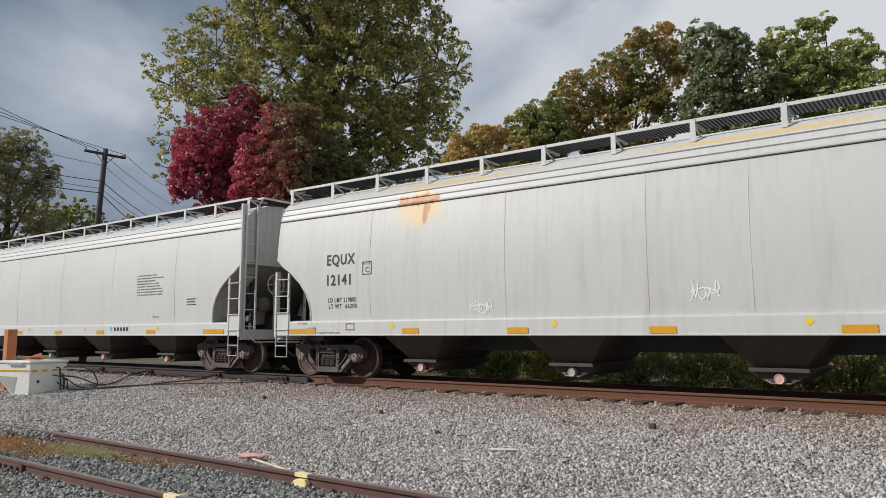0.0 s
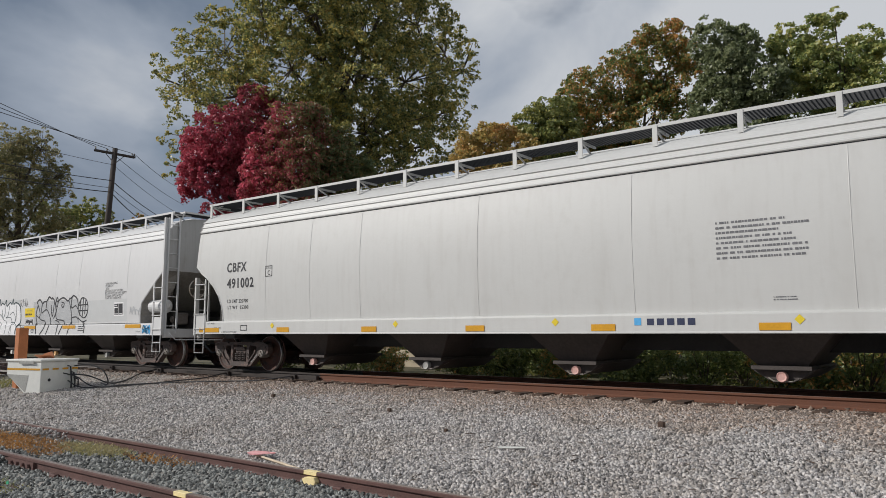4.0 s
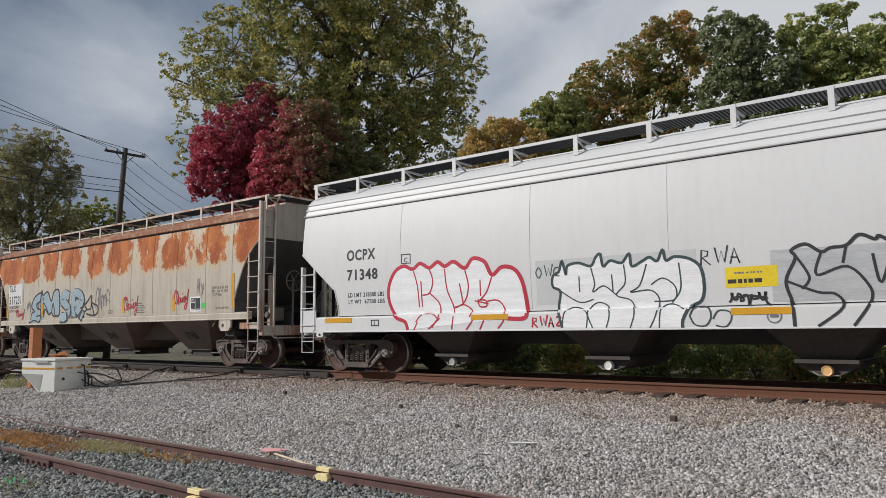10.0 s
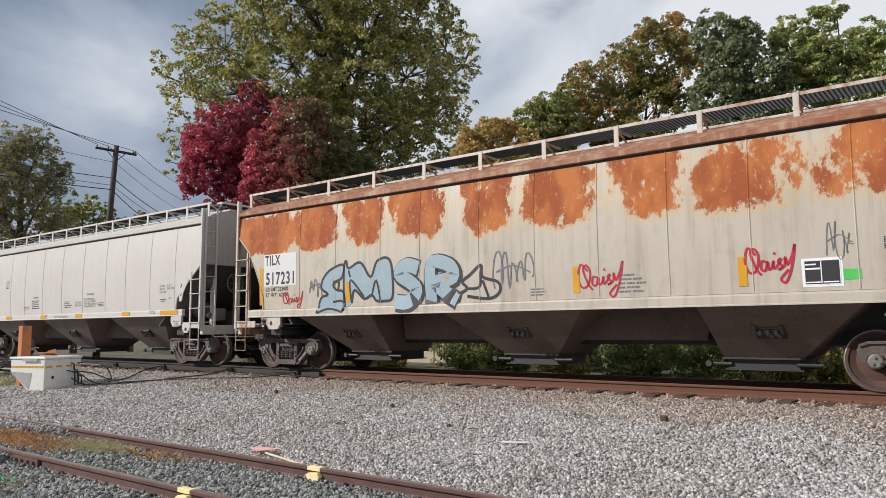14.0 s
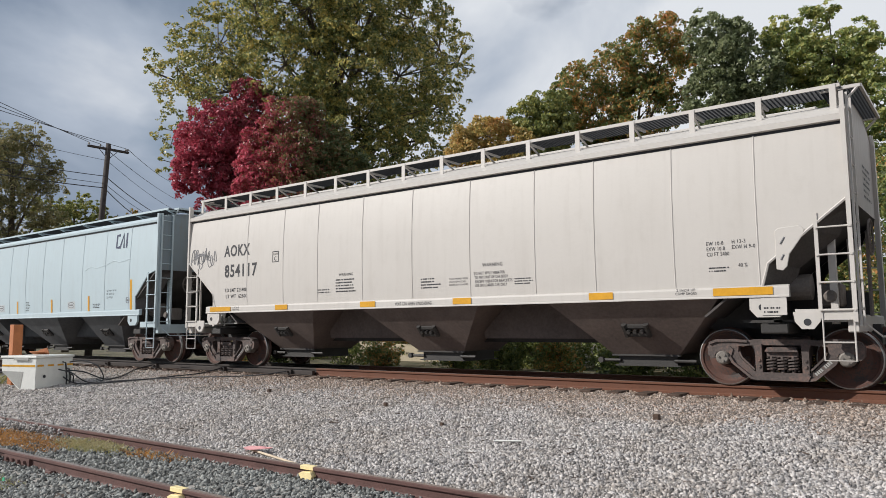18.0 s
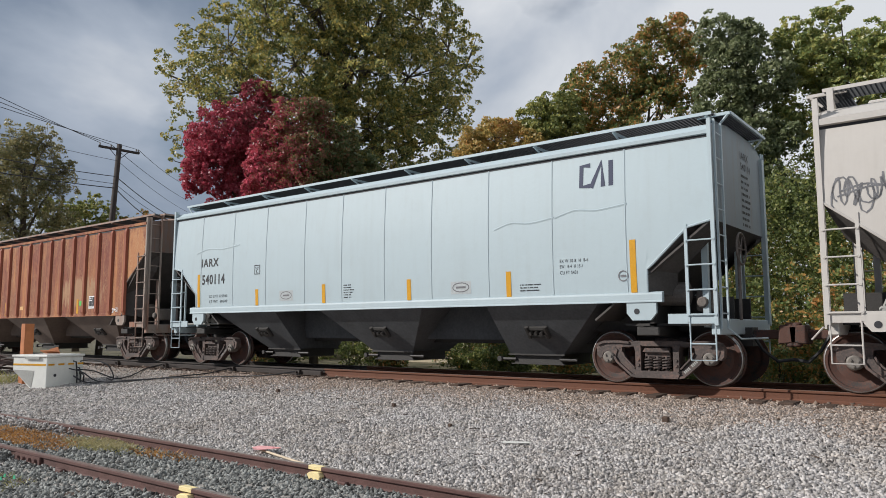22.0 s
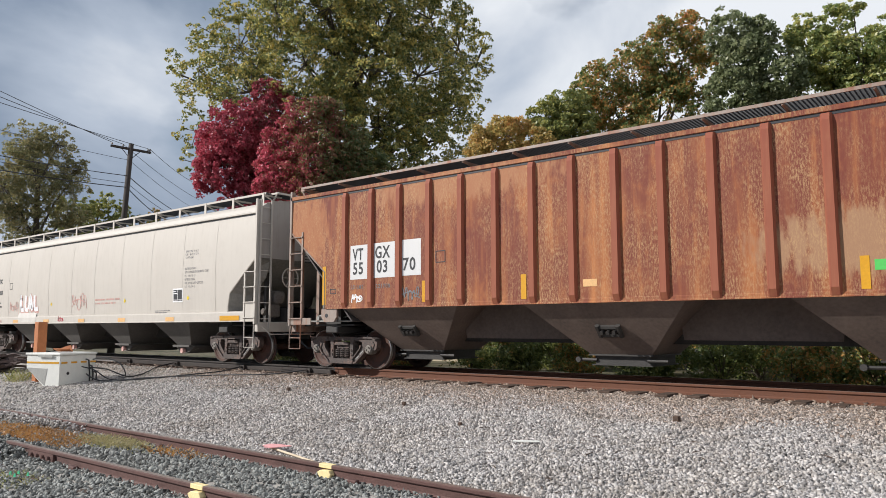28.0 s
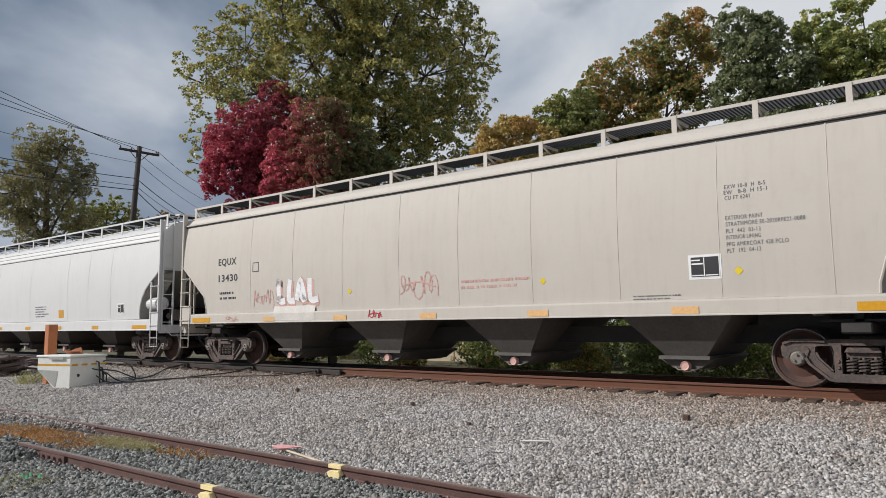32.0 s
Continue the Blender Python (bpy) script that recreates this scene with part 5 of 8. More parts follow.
def bubbles(car, shape, u, z, w, h, count, fill, line, seed, width=0.05, lean=0.0, accents=2, inner=0.5):
    """Throw-up graffiti: swollen lobes run together inside one heavy outline, with thinner lines between them."""
    r = random.Random(seed)
    base = shape.side[0][1]
    step = w / count
    tops = [h * r.uniform(0.84, 1.0) for _ in range(count)]
    feet = [h * r.uniform(0.0, 0.10) for _ in range(count)]
    up, down, cuts = [], [], []
    for k in range(count):
        x = u + step * k
        for t, q in ((0.02, 0.80), (0.12, 0.92), (0.32, 1.0), (0.55, 1.0), (0.78, 0.95), (0.93, 0.84)):
            up.append((x + step * t + lean * h * 0.5, z + tops[k] * q))
        for t, q in ((0.08, 0.05), (0.3, 0.0), (0.6, 0.0), (0.9, 0.05)):
            down.append((x + step * t - lean * h * 0.5, z + feet[k] + h * q))
        if k:
            cuts.append((x, r.uniform(-0.08, 0.08) * step))
    outline = smooth_line([(u - step * 0.06, z + h * 0.2), (u - step * 0.12, z + h * 0.55)] + up + [(u + w + step * 0.1, z + h * 0.6), (u + w + step * 0.05, z + h * 0.2)] + down[::-1], 3, True)
    bm = bmesh.new()
    n = len(up)
    for i in range(n - 1):
        f = i / (n - 1)
        cols = []
        for j in (i, i + 1):
            x1, z1 = up[j]
            g = j / (n - 1) * (len(down) - 1)
            k = min(int(g), len(down) - 2)
            x0 = down[k][0] + (down[k + 1][0] - down[k][0]) * (g - k)
            z0 = down[k][1] + (down[k + 1][1] - down[k][1]) * (g - k)
            cols.append([bm.verts.new(on_side(shape, x0 + (x1 - x0) * t / 6, z0 + (z1 - z0) * t / 6, 0.0045, base)) for t in range(7)])
        for t in range(6):
            bm.faces.new((cols[0][t], cols[1][t], cols[1][t + 1], cols[0][t + 1]))
    bmesh.ops.remove_doubles(bm, verts=bm.verts[:], dist=0.0005)
    part("graffiti_fill", bm, fill, car)
    bm = bmesh.new()
    stroke(bm, shape, outline, width, 0.0068, base)
    part("graffiti_outline", bm, line, car)
    thin = width * inner
    for x, j in cuts:
        bm = bmesh.new()
        stroke(bm, shape, smooth_line([(x - lean * h * 0.4 + j, z + h * r.uniform(0.02, 0.25)), (x - 0.02, z + h * 0.42), (x + 0.05 * step, z + h * 0.62), (x + lean * h * 0.4, z + h * 0.80)], 6), thin, 0.0078, base)
        part("graffiti_line", bm, line, car)
    for k in range(count):
        for _ in range(accents):
            cx, cz = u + step * (k + r.uniform(0.3, 0.7)), z + h * r.uniform(0.3, 0.65)
            a, b, t0 = step * r.uniform(0.1, 0.22), h * r.uniform(0.08, 0.2), r.uniform(0, 6)
            arc = [(cx + a * math.cos(t0 + i * 0.45), cz + b * math.sin(t0 + i * 0.45)) for i in range(r.randint(5, 11))]
            bm = bmesh.new()
            stroke(bm, shape, arc, thin, 0.0085, base)
            part("graffiti_line", bm, line, car)


def throw_up(car, shape, edge, marks, fill, ink, width, thin):
    """Graffiti letters: a filled field inside a heavy brush line, with thinner lines in it."""
    base = shape.side[0][1]
    line = smooth_line(edge, 5)
    if fill is not None:
        bm = bmesh.new()
        bm.faces.new([bm.verts.new((a, 0, b)) for a, b in line[::2]])
        lo, hi = min(b for a, b in line), max(b for a, b in line)
        for z in [base - 0.004, base + 0.004] + list(np.arange(lo + 0.12, hi, 0.16)):
            bmesh.ops.bisect_plane(bm, geom=bm.verts[:] + bm.edges[:] + bm.faces[:], plane_co=(0, 0, z), plane_no=(0, 0, 1))
        bmesh.ops.triangulate(bm, faces=bm.faces[:])
        for v in bm.verts:
            v.co = on_side(shape, v.co.x, v.co.z, 0.0045, base)
        bm.normal_update()
        for f in bm.faces:
            if f.normal.y > 0:
                f.normal_flip()
        part("graffiti_fill", bm, fill, car)
    bm = bmesh.new()
    stroke(bm, shape, line, width, 0.0068, base)
    part("graffiti_outline", bm, ink, car)
    for i, m in enumerate(marks):
        bm = bmesh.new()
        stroke(bm, shape, smooth_line(m, 6), thin, 0.0078 + 0.0004 * (i % 4), base)
        part("graffiti_line", bm, ink, car)


def fat_letter(car, shape, path, width, fill, ink):
    """One block letter: a broad brush path with a dark rim and a dropped shadow."""
    base = shape.side[0][1]
    line = smooth_line(path, 5)
    bm = bmesh.new()
    stroke(bm, shape, [(a + 0.03, b - 0.03) for a, b in line], width + 0.10, 0.0052, base)
    rim = part("graffiti_outline", bm, ink, car)
    bm = bmesh.new()
    stroke(bm, shape, line, width, 0.0082, base)
    part("graffiti_fill", bm, fill, rim)


GLYPHS = {"R": [(0, 0), (0.08, 1), (0.5, 0.9), (0.45, 0.62), (0.1, 0.5), (0.62, 0)], "W": [(0, 1), (0.2, 0), (0.42, 0.75), (0.6, 0), (0.85, 1.1)], "A": [(0, 0), (0.3, 1), (0.6, 0), (0.45, 0.4), (0.05, 0.42)],
          "O": [(0.3, 1), (0, 0.5), (0.3, 0), (0.6, 0.5), (0.35, 1)], "C": [(0.55, 0.9), (0.1, 0.8), (0.05, 0.2), (0.6, 0.1)], "2": [(0, 0.8), (0.3, 1), (0.5, 0.7), (0, 0), (0.6, 0.05)]}


def tag_word(car, shape, word, u, z, h, ink, width):
    """A few hand-sprayed capitals."""
    base = shape.side[0][1]
    for k, ch in enumerate(word):
        pts = [(u + (k * 0.95 + a) * h, z + b * h + 0.03 * (k % 2)) for a, b in GLYPHS[ch]]
        bm = bmesh.new()
        stroke(bm, shape, smooth_line(pts, 4) if ch in "OC2" else pts, width, 0.0066, base)
        part("tag_letter", bm, ink, car)


def scribble(car, shape, u, z, w, h, ink, seed, loops=7, width=0.022):
    """A quick one-line tag."""
    r = random.Random(seed)
    base = shape.side[0][1]
    bm = bmesh.new()
    pts, n = [], loops * 9
    amp = [r.uniform(0.35, 1.0) for _ in range(loops + 2)]
    lag = [r.uniform(-1.1, 1.5) for _ in range(loops + 2)]
    for k in range(n + 1):
        t = k / n
        j = t * loops
        i, fr = int(j), j - int(j)
        a, g = amp[i] * (1 - fr) + amp[i + 1] * fr, lag[i] * (1 - fr) + lag[i + 1] * fr
        th = j * math.tau
        pts.append((u + w * (0.06 + 0.88 * t) + w / loops * 0.55 * g * math.sin(th), z + h * (0.42 - 0.46 * a * math.cos(th) + 0.12 * math.sin(j * 1.7))))
    stroke(bm, shape, pts, width, 0.0062, base)
    stroke(bm, shape, smooth_line([(u + w * 0.1, z + h * 0.4), (u + w * 0.5, z + h * 0.55), (u + w * 0.9, z + h * 0.35)], 6), width, 0.0075, base)
    part("tag", bm, ink, car)


SCRIPT = [[(0.20, 0.75), (0.05, 0.95), (-0.02, 0.60), (0.06, 0.30), (0.20, 0.35), (0.26, 0.70), (0.18, 0.92), (0.10, 0.80), (0.20, 0.40), (0.30, 0.22)],
          [(0.42, 0.55), (0.32, 0.58), (0.30, 0.38), (0.38, 0.34), (0.44, 0.56), (0.45, 0.36), (0.52, 0.42), (0.55, 0.58), (0.55, 0.38), (0.62, 0.44), (0.70, 0.62), (0.64, 0.56), (0.72, 0.42), (0.64, 0.34), (0.76, 0.44), (0.78, 0.66), (0.82, 0.46), (0.92, 0.70), (0.98, 0.98), (0.90, 0.40), (0.78, 0.02), (0.68, 0.10), (0.84, 0.34)],
          [(0.57, 0.74), (0.58, 0.80)]]


def script_tag(car, shape, u, z, w, h, ink, width):
    """A quick looping signature in spray paint."""
    base = shape.side[0][1]
    for k, path in enumerate(SCRIPT):
        bm = bmesh.new()
        stroke(bm, shape, smooth_line([(u + a * w, z + b * h) for a, b in path], 5), width, 0.0068 + 0.0006 * k, base)
        part("tag", bm, ink, car)


def end_bars(car, half, y, z, w, h, lines, seed):
    """Small print on the end wall."""
    ob = text_bars(car, FLOW, 0, z, w, h, lines, BLACK, seed)
    for v in ob.data.vertices:
        v.co = (half + 0.006, y + v.co.x, v.co.z)


def reflectors(car, shape, us, z, w=0.45, h=0.115, ink=None, big=()):
    for u in us:
        patch(car, shape, "reflector", u, z, w, h, ink or YELLOW, 0.0098)
    for u in big:
        patch(car, shape, "reflector", u, z, 0.88, h, ink or YELLOW, 0.0098)


def dots(car, shape, us, z, ink=None, r=0.07):
    base = shape.side[0][1]
    for u in us:
        bm = bmesh.new()
        bm.faces.new([bm.verts.new(on_side(shape, u + r * math.cos(k * math.tau / 4), z + r * math.sin(k * math.tau / 4), 0.0048, base)) for k in range(4)])
        part("sticker", bm, ink or LEMON, car)


CARS = []


def wagon(label, centre, shape, half, truck_half, cut, sill, paint, roof_paint, kind, seams, posts, foot=4.2, outlets=(CAP,), ladder_top=2.45, slim=False, board=4.572, edge=1.30, trim=None, end_paint=None):
    trim, end_paint = trim or paint, end_paint or paint
    car = new("hopper_wagon")
    car["under"] = paint.name
    tagged(car, label, "freight wagon", "wagons of the passing train")
    car.location = (centre, 0, 0)
    CARS.append((car, centre))
    shell(car, shape, half, cut, paint, roof_paint, sill, seams, trim, end_paint)
    underframe(car, half, truck_half, kind, trim, sill[0], outlets)
    for e in (-1, 1):
        truck(car, e * truck_half)
        for s in (-1, 1):
            ladder(car, trim, trim.name, e * (half + 0.0), s, 1.06 if kind == "gravity" else max(0.98, sill[0] - 0.02), ladder_top, 4.35 if e > 0 or shape is not FLOW else ladder_top + 0.05, e, half)
    running_board(car, half - 0.05, trim, posts, foot=foot, slim=slim, z=board, edge=edge)
    return car


def end_lettering(car, half, text, y, z, height, width):
    """Lettering on the end wall that faces along the track."""
    ob = lettering(car, FLOW, text, 0, z, height, width, BLACK)
    for v in ob.data.vertices:
        v.co = (half + 0.006, y + v.co.x, v.co.z)
    return ob


def build_train():
    white_caps = (BOX_GREY, BOX_WHITE, ORANGE_FADED)
    red_caps = (PINK_INK, BOX_GREY, PINK_INK)
    sill_flow = (0.965, 1.29, 9.38)
    # first wagon
    s = FLOW
    a = wagon("white round-sided plastics hopper with a rust stain at the roof", -4.45, s, 9.35, 8.07, CUT_ARCH, sill_flow, PAINT_STAINED, PAINT_STAINED, "pneumatic", (-6.3, -2.84, -0.05, 1.6, 4.9), 14, outlets=red_caps, trim=PAINT_WHITE, end_paint=PAINT_WHITE)
    for t, u, z, h, w in (("EQUX", -7.62, 2.56, 0.23, 0.88), ("12141", -7.61, 2.10, 0.23, 0.74), ("LD LMT 219800", -7.58, 1.71, 0.10, 0.87), ("LT WT  66200", -7.57, 1.57, 0.10, 0.87)):
        lettering(a, s, t, u, z, h, w, BLACK)
    frame_mark(a, s, -6.51, 2.29, 0.27, 0.29, BLACK)
    lettering(a, s, "PLATE", -6.48, 2.51, 0.04, 0.2, BLACK)
    lettering(a, s, "C", -6.42, 2.34, 0.12, 0.1, BLACK)
    frame_mark(a, s, -7.0, 1.08, 0.26, 0.15, BLACK)
    reflectors(a, s, (-5.37, -2.79, -0.04, 2.77, 5.5), 1.0, big=(-8.84, 8.0))
    dots(a, s, (-5.64, -1.8, 2.36, 6.0), 1.17)
    lettering(a, s, "2 INCH HF COMP SHOES", -7.9, 1.0, 0.045, 0.72, BLACK)
    lettering(a, s, "LIFT HERE", -8.55, 1.222, 0.04, 0.30, BLACK)
    lettering(a, s, "JACK HERE", -8.25, 1.11, 0.04, 0.30, BLACK)
    scribble(a, s, -3.7, 1.42, 0.6, 0.25, WHITE_INK, 5, 5)
    scribble(a, s, 0.6, 1.5, 0.55, 0.4, WHITE_INK, 6, 5)
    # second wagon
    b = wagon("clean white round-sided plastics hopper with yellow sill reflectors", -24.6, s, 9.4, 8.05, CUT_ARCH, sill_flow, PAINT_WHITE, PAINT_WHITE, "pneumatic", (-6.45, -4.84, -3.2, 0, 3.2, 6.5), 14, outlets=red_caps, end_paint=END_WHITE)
    for t, u, z, h, w in (("CBFX", -8.03, 2.58, 0.23, 0.81), ("491002", -8.01, 2.16, 0.24, 1.09), ("LD LMT 220700", -8.0, 1.77, 0.09, 0.85), ("LT WT  65300", -7.99, 1.61, 0.085, 0.85)):
        lettering(b, s, t, u, z, h, w, BLACK)
    frame_mark(b, s, -6.46, 2.39, 0.26, 0.27, BLACK)
    lettering(b, s, "PLATE", -6.43, 2.58, 0.04, 0.2, BLACK)
    lettering(b, s, "C", -6.37, 2.43, 0.11, 0.09, BLACK)
    text_bars(b, s, 4.6, 2.1, 1.39, 0.64, 8, GREY_INK, 4)
    end_lettering(b, 9.4, "CBFX", 0.15, 3.45, 0.14, 0.5)
    end_lettering(b, 9.4, "491002", 0.15, 3.2, 0.14, 0.62)
    text_bars(b, s, 7.09, 1.77, 0.5, 0.22, 3, BLACK, 5)
    text_bars(b, s, 5.4, 1.45, 0.35, 0.08, 2, GREY_INK, 6)
    reflectors(b, s, (-5.98, -3.12, -0.29, 2.41, 5.18), 1.01, big=(-9.19, 7.9))
    dots(b, s, (-6.16, -2.13, 1.7, 5.75), 1.17, r=0.075)
    for t, u, z, w in (("LIFT HERE", -8.82, 1.222, 0.30), ("JACK HERE", -8.54, 1.10, 0.30), ("2 INCH HF COMP SHOES", -8.19, 0.995, 0.63)):
        lettering(b, s, t, u, z, 0.04, w, BLACK)
    patch(b, s, "logo", 3.2, 1.10, 0.12, 0.12, SKY_INK)
    for k in range(5):
        patch(b, s, "logo", 3.42 + k * 0.17, 1.10, 0.12, 0.11, b_navy())
    frame_mark(b, s, -7.4, 1.05, 0.26, 0.14, BLACK)
    # third wagon
    c = wagon("white plastics hopper covered with bubble graffiti along the sill", -45.1, s, 9.45, 8.08, CUT_STRAIGHT, (0.93, 1.27, 9.45), PAINT_OLD_WHITE, PAINT_OLD_WHITE, "pneumatic", (-6.28, -3.02, -0.35, 2.86, 4.5, 7.5), 14, outlets=white_caps, end_paint=END_WHITE)
    for t, u, z, h, w in (("OCPX", -7.91, 2.56, 0.23, 0.89), ("71348", -7.90, 2.11, 0.23, 0.95), ("LD LMT 218300 LBS", -7.89, 1.72, 0.095, 1.12), ("LT WT  67700 LBS", -7.88, 1.57, 0.09, 1.12),
                          ("SIGMA 7456 LINING", 6.22, 2.51, 0.065, 0.71), ("ETC/NASH TX", 6.22, 2.43, 0.065, 0.48), ("8/97", 6.27, 2.355, 0.065, 0.18), ("CAUTION: DO NOT USE STEAM,", 6.22, 2.28, 0.065, 1.07),
                          ("BOILING WATER OR SHARP OBJECTS", 6.22, 2.205, 0.065, 1.28), ("TO CLEAN, ENTER CAR WITH", 6.22, 2.13, 0.065, 1.02), ("CLEAN SOFT SOLED SHOES.", 6.22, 2.055, 0.065, 0.97)):
        lettering(c, s, t, u, z, h, w, BLACK)
    frame_mark(c, s, -6.24, 2.38, 0.26, 0.21, BLACK)
    lettering(c, s, "C", -6.16, 2.41, 0.1, 0.09, BLACK)
    end_lettering(c, 9.45, "OCPX", 0.15, 3.75, 0.14, 0.5)
    end_lettering(c, 9.45, "71348", 0.15, 3.5, 0.14, 0.55)
    data_panel(c, s, 6.77, 1.55, 0.51, 0.36)
    patch(c, s, "yellow_panel", 0.54, 1.57, 0.77, 0.32, material("yellow_panel_paint", (0.75, 0.55, 0.02), 0.5))
    text_bars(c, s, 0.57, 1.60, 0.7, 0.15, 1, BLACK, 8)
    text_bars(c, s, 0.68, 1.77, 0.5, 0.06, 1, GREY_INK, 12)
    scribble(c, s, 0.53, 1.32, 0.68, 0.22, BLACK, 9, 6, 0.035)
    # three throw-ups along the lower side, drawn as brush paths in (u, z)
    red = [(-6.07, 0.97), (-6.15, 1.14), (-6.42, 1.25), (-6.61, 1.56), (-6.62, 1.89), (-6.44, 2.21), (-6.17, 2.33), (-5.92, 2.25), (-5.71, 2.36), (-5.46, 2.25), (-5.24, 2.36), (-5.05, 2.26), (-4.82, 2.34), (-4.54, 2.19), (-4.34, 2.37), (-4.06, 2.29), (-3.89, 2.02), (-3.65, 2.16), (-3.37, 2.1), (-3.2, 1.84), (-3.12, 1.37), (-3.17, 1.17), (-3.57, 1.17)]
    red_marks = [[(-5.9, 2.21), (-5.8, 1.88), (-5.77, 1.44)], [(-5.7, 1.99), (-5.69, 1.45)], [(-5.46, 2.22), (-5.38, 1.97), (-5.48, 1.73), (-5.67, 1.69)], [(-5.48, 1.73), (-5.23, 1.51), (-5.22, 1.27), (-5.41, 1.01)], [(-5.85, 1.13), (-5.68, 1.28), (-5.4, 1.29), (-5.27, 1.2)], [(-5.06, 2.21), (-5.01, 1.78), (-4.85, 1.38), (-4.9, 0.97)], [(-4.54, 2.15), (-4.47, 1.81), (-4.59, 1.51), (-4.84, 1.41)], [(-4.69, 1.89), (-4.62, 1.5)], [(-4.83, 1.4), (-4.6, 1.46), (-4.4, 1.34), (-4.45, 1.21)]]
    red_marks += [[(-4.18, 1.93), (-4.18, 1.62)], [(-3.9, 1.98), (-4.03, 1.7), (-4.2, 1.54)], [(-4.26, 1.54), (-4.07, 1.53), (-4.05, 1.42), (-4.2, 1.41), (-4.26, 1.52)], [(-4.04, 1.51), (-3.78, 1.52), (-3.63, 1.36), (-3.64, 1.14), (-3.77, 0.98)], [(-5.9, 0.97), (-5.8, 1.13)], [(-5.51, 0.98), (-5.2, 1.2)], [(-4.53, 0.96), (-4.36, 1.16)], [(-4.2, 0.96), (-4.07, 1.2)], [(-4.33, 1.53), (-4.0, 1.46)]]
    dark = [(-2.37, 0.98), (-2.45, 1.32), (-2.4, 1.63), (-2.55, 1.73), (-2.54, 1.92), (-2.41, 2.0), (-2.34, 2.19), (-2.27, 1.93), (-2.23, 2.09), (-2.01, 2.13), (-1.77, 2.06), (-1.67, 2.2), (-1.58, 2.26), (-1.53, 2.04), (-1.39, 2.13), (-1.18, 2.08), (-1.04, 2.23), (-1.0, 2.01), (-0.8, 2.09), (-0.68, 2.14), (-0.55, 2.07), (-0.45, 2.25), (-0.4, 2.07), (-0.25, 2.12), (-0.01, 2.07), (0.16, 1.92), (0.2, 1.61), (0.14, 1.39), (-0.04, 1.29), (-0.16, 1.09), (-0.17, 0.96)]
    dark_marks = [[(-2.39, 1.64), (-2.03, 1.43), (-1.75, 1.47)], [(-2.37, 0.98), (-2.32, 1.25), (-2.11, 1.34), (-1.88, 1.24), (-1.89, 0.97)], [(-2.01, 1.89), (-2.01, 1.61)], [(-1.77, 2.03), (-1.71, 1.75), (-1.75, 1.6), (-1.54, 1.7), (-1.31, 1.53)], [(-1.77, 0.97), (-1.86, 1.24), (-1.68, 1.41), (-1.48, 1.35), (-1.45, 1.17), (-1.51, 0.97)], [(-1.38, 1.89), (-1.37, 1.6)], [(-1.15, 2.05), (-1.14, 1.73), (-1.31, 1.53), (-1.05, 1.43), (-0.99, 1.22), (-1.07, 0.96)]]
    dark_marks += [[(-0.74, 2.03), (-0.88, 1.68), (-1.05, 1.57), (-0.7, 1.59), (-0.55, 1.43), (-0.62, 1.16), (-0.72, 0.96)], [(-0.68, 1.68), (-0.47, 1.78), (-0.27, 1.63), (-0.3, 1.42), (-0.64, 1.4)], [(-0.19, 2.02), (-0.18, 1.6), (-0.34, 1.37)], [(-0.56, 0.96), (-0.52, 1.27), (-0.34, 1.35), (-0.13, 1.26)], [(-0.05, 1.15), (0.04, 1.28), (0.24, 1.28), (0.29, 1.13), (0.2, 0.99), (0.03, 1.01), (-0.05, 1.15)], [(0.32, 1.09), (0.41, 1.22), (0.58, 1.2), (0.6, 1.08), (0.51, 0.97), (0.36, 0.99)]]
    block = [(1.51, 0.96), (1.49, 1.3), (1.42, 1.64), (1.57, 1.97), (1.52, 2.09), (1.72, 2.17), (1.92, 2.04), (2.05, 2.09), (2.25, 2.11), (2.42, 2.25), (2.61, 2.17), (2.67, 2.21), (2.85, 2.07), (3.0, 1.89), (3.13, 2.1), (3.46, 2.19), (3.77, 2.07), (3.88, 2.14), (4.02, 2.17), (4.16, 2.24), (4.4, 2.13), (4.49, 1.92)]
    block_marks = [[(1.54, 2.06), (1.74, 1.69), (1.63, 1.51)], [(1.92, 2.04), (1.84, 1.71), (2.24, 1.81), (2.49, 1.54), (2.51, 1.31), (2.28, 0.96)], [(1.42, 1.64), (1.83, 1.46), (2.07, 1.42), (2.16, 1.23), (1.82, 0.96)], [(2.25, 2.11), (2.19, 1.86)], [(2.57, 1.97), (2.65, 1.56), (2.82, 2.07)], [(2.85, 2.07), (2.92, 1.72), (2.74, 1.5)], [(3.0, 1.89), (2.94, 1.5), (3.51, 1.38), (3.21, 0.95)], [(3.33, 2.04), (3.51, 2.0), (3.44, 1.86), (3.33, 1.93), (3.39, 1.98)], [(3.88, 2.06), (4.03, 1.51), (3.82, 0.95)], [(4.05, 2.16), (4.02, 1.84), (4.31, 1.9), (4.46, 1.79)], [(4.01, 1.51), (4.34, 1.53), (4.47, 1.44)]]
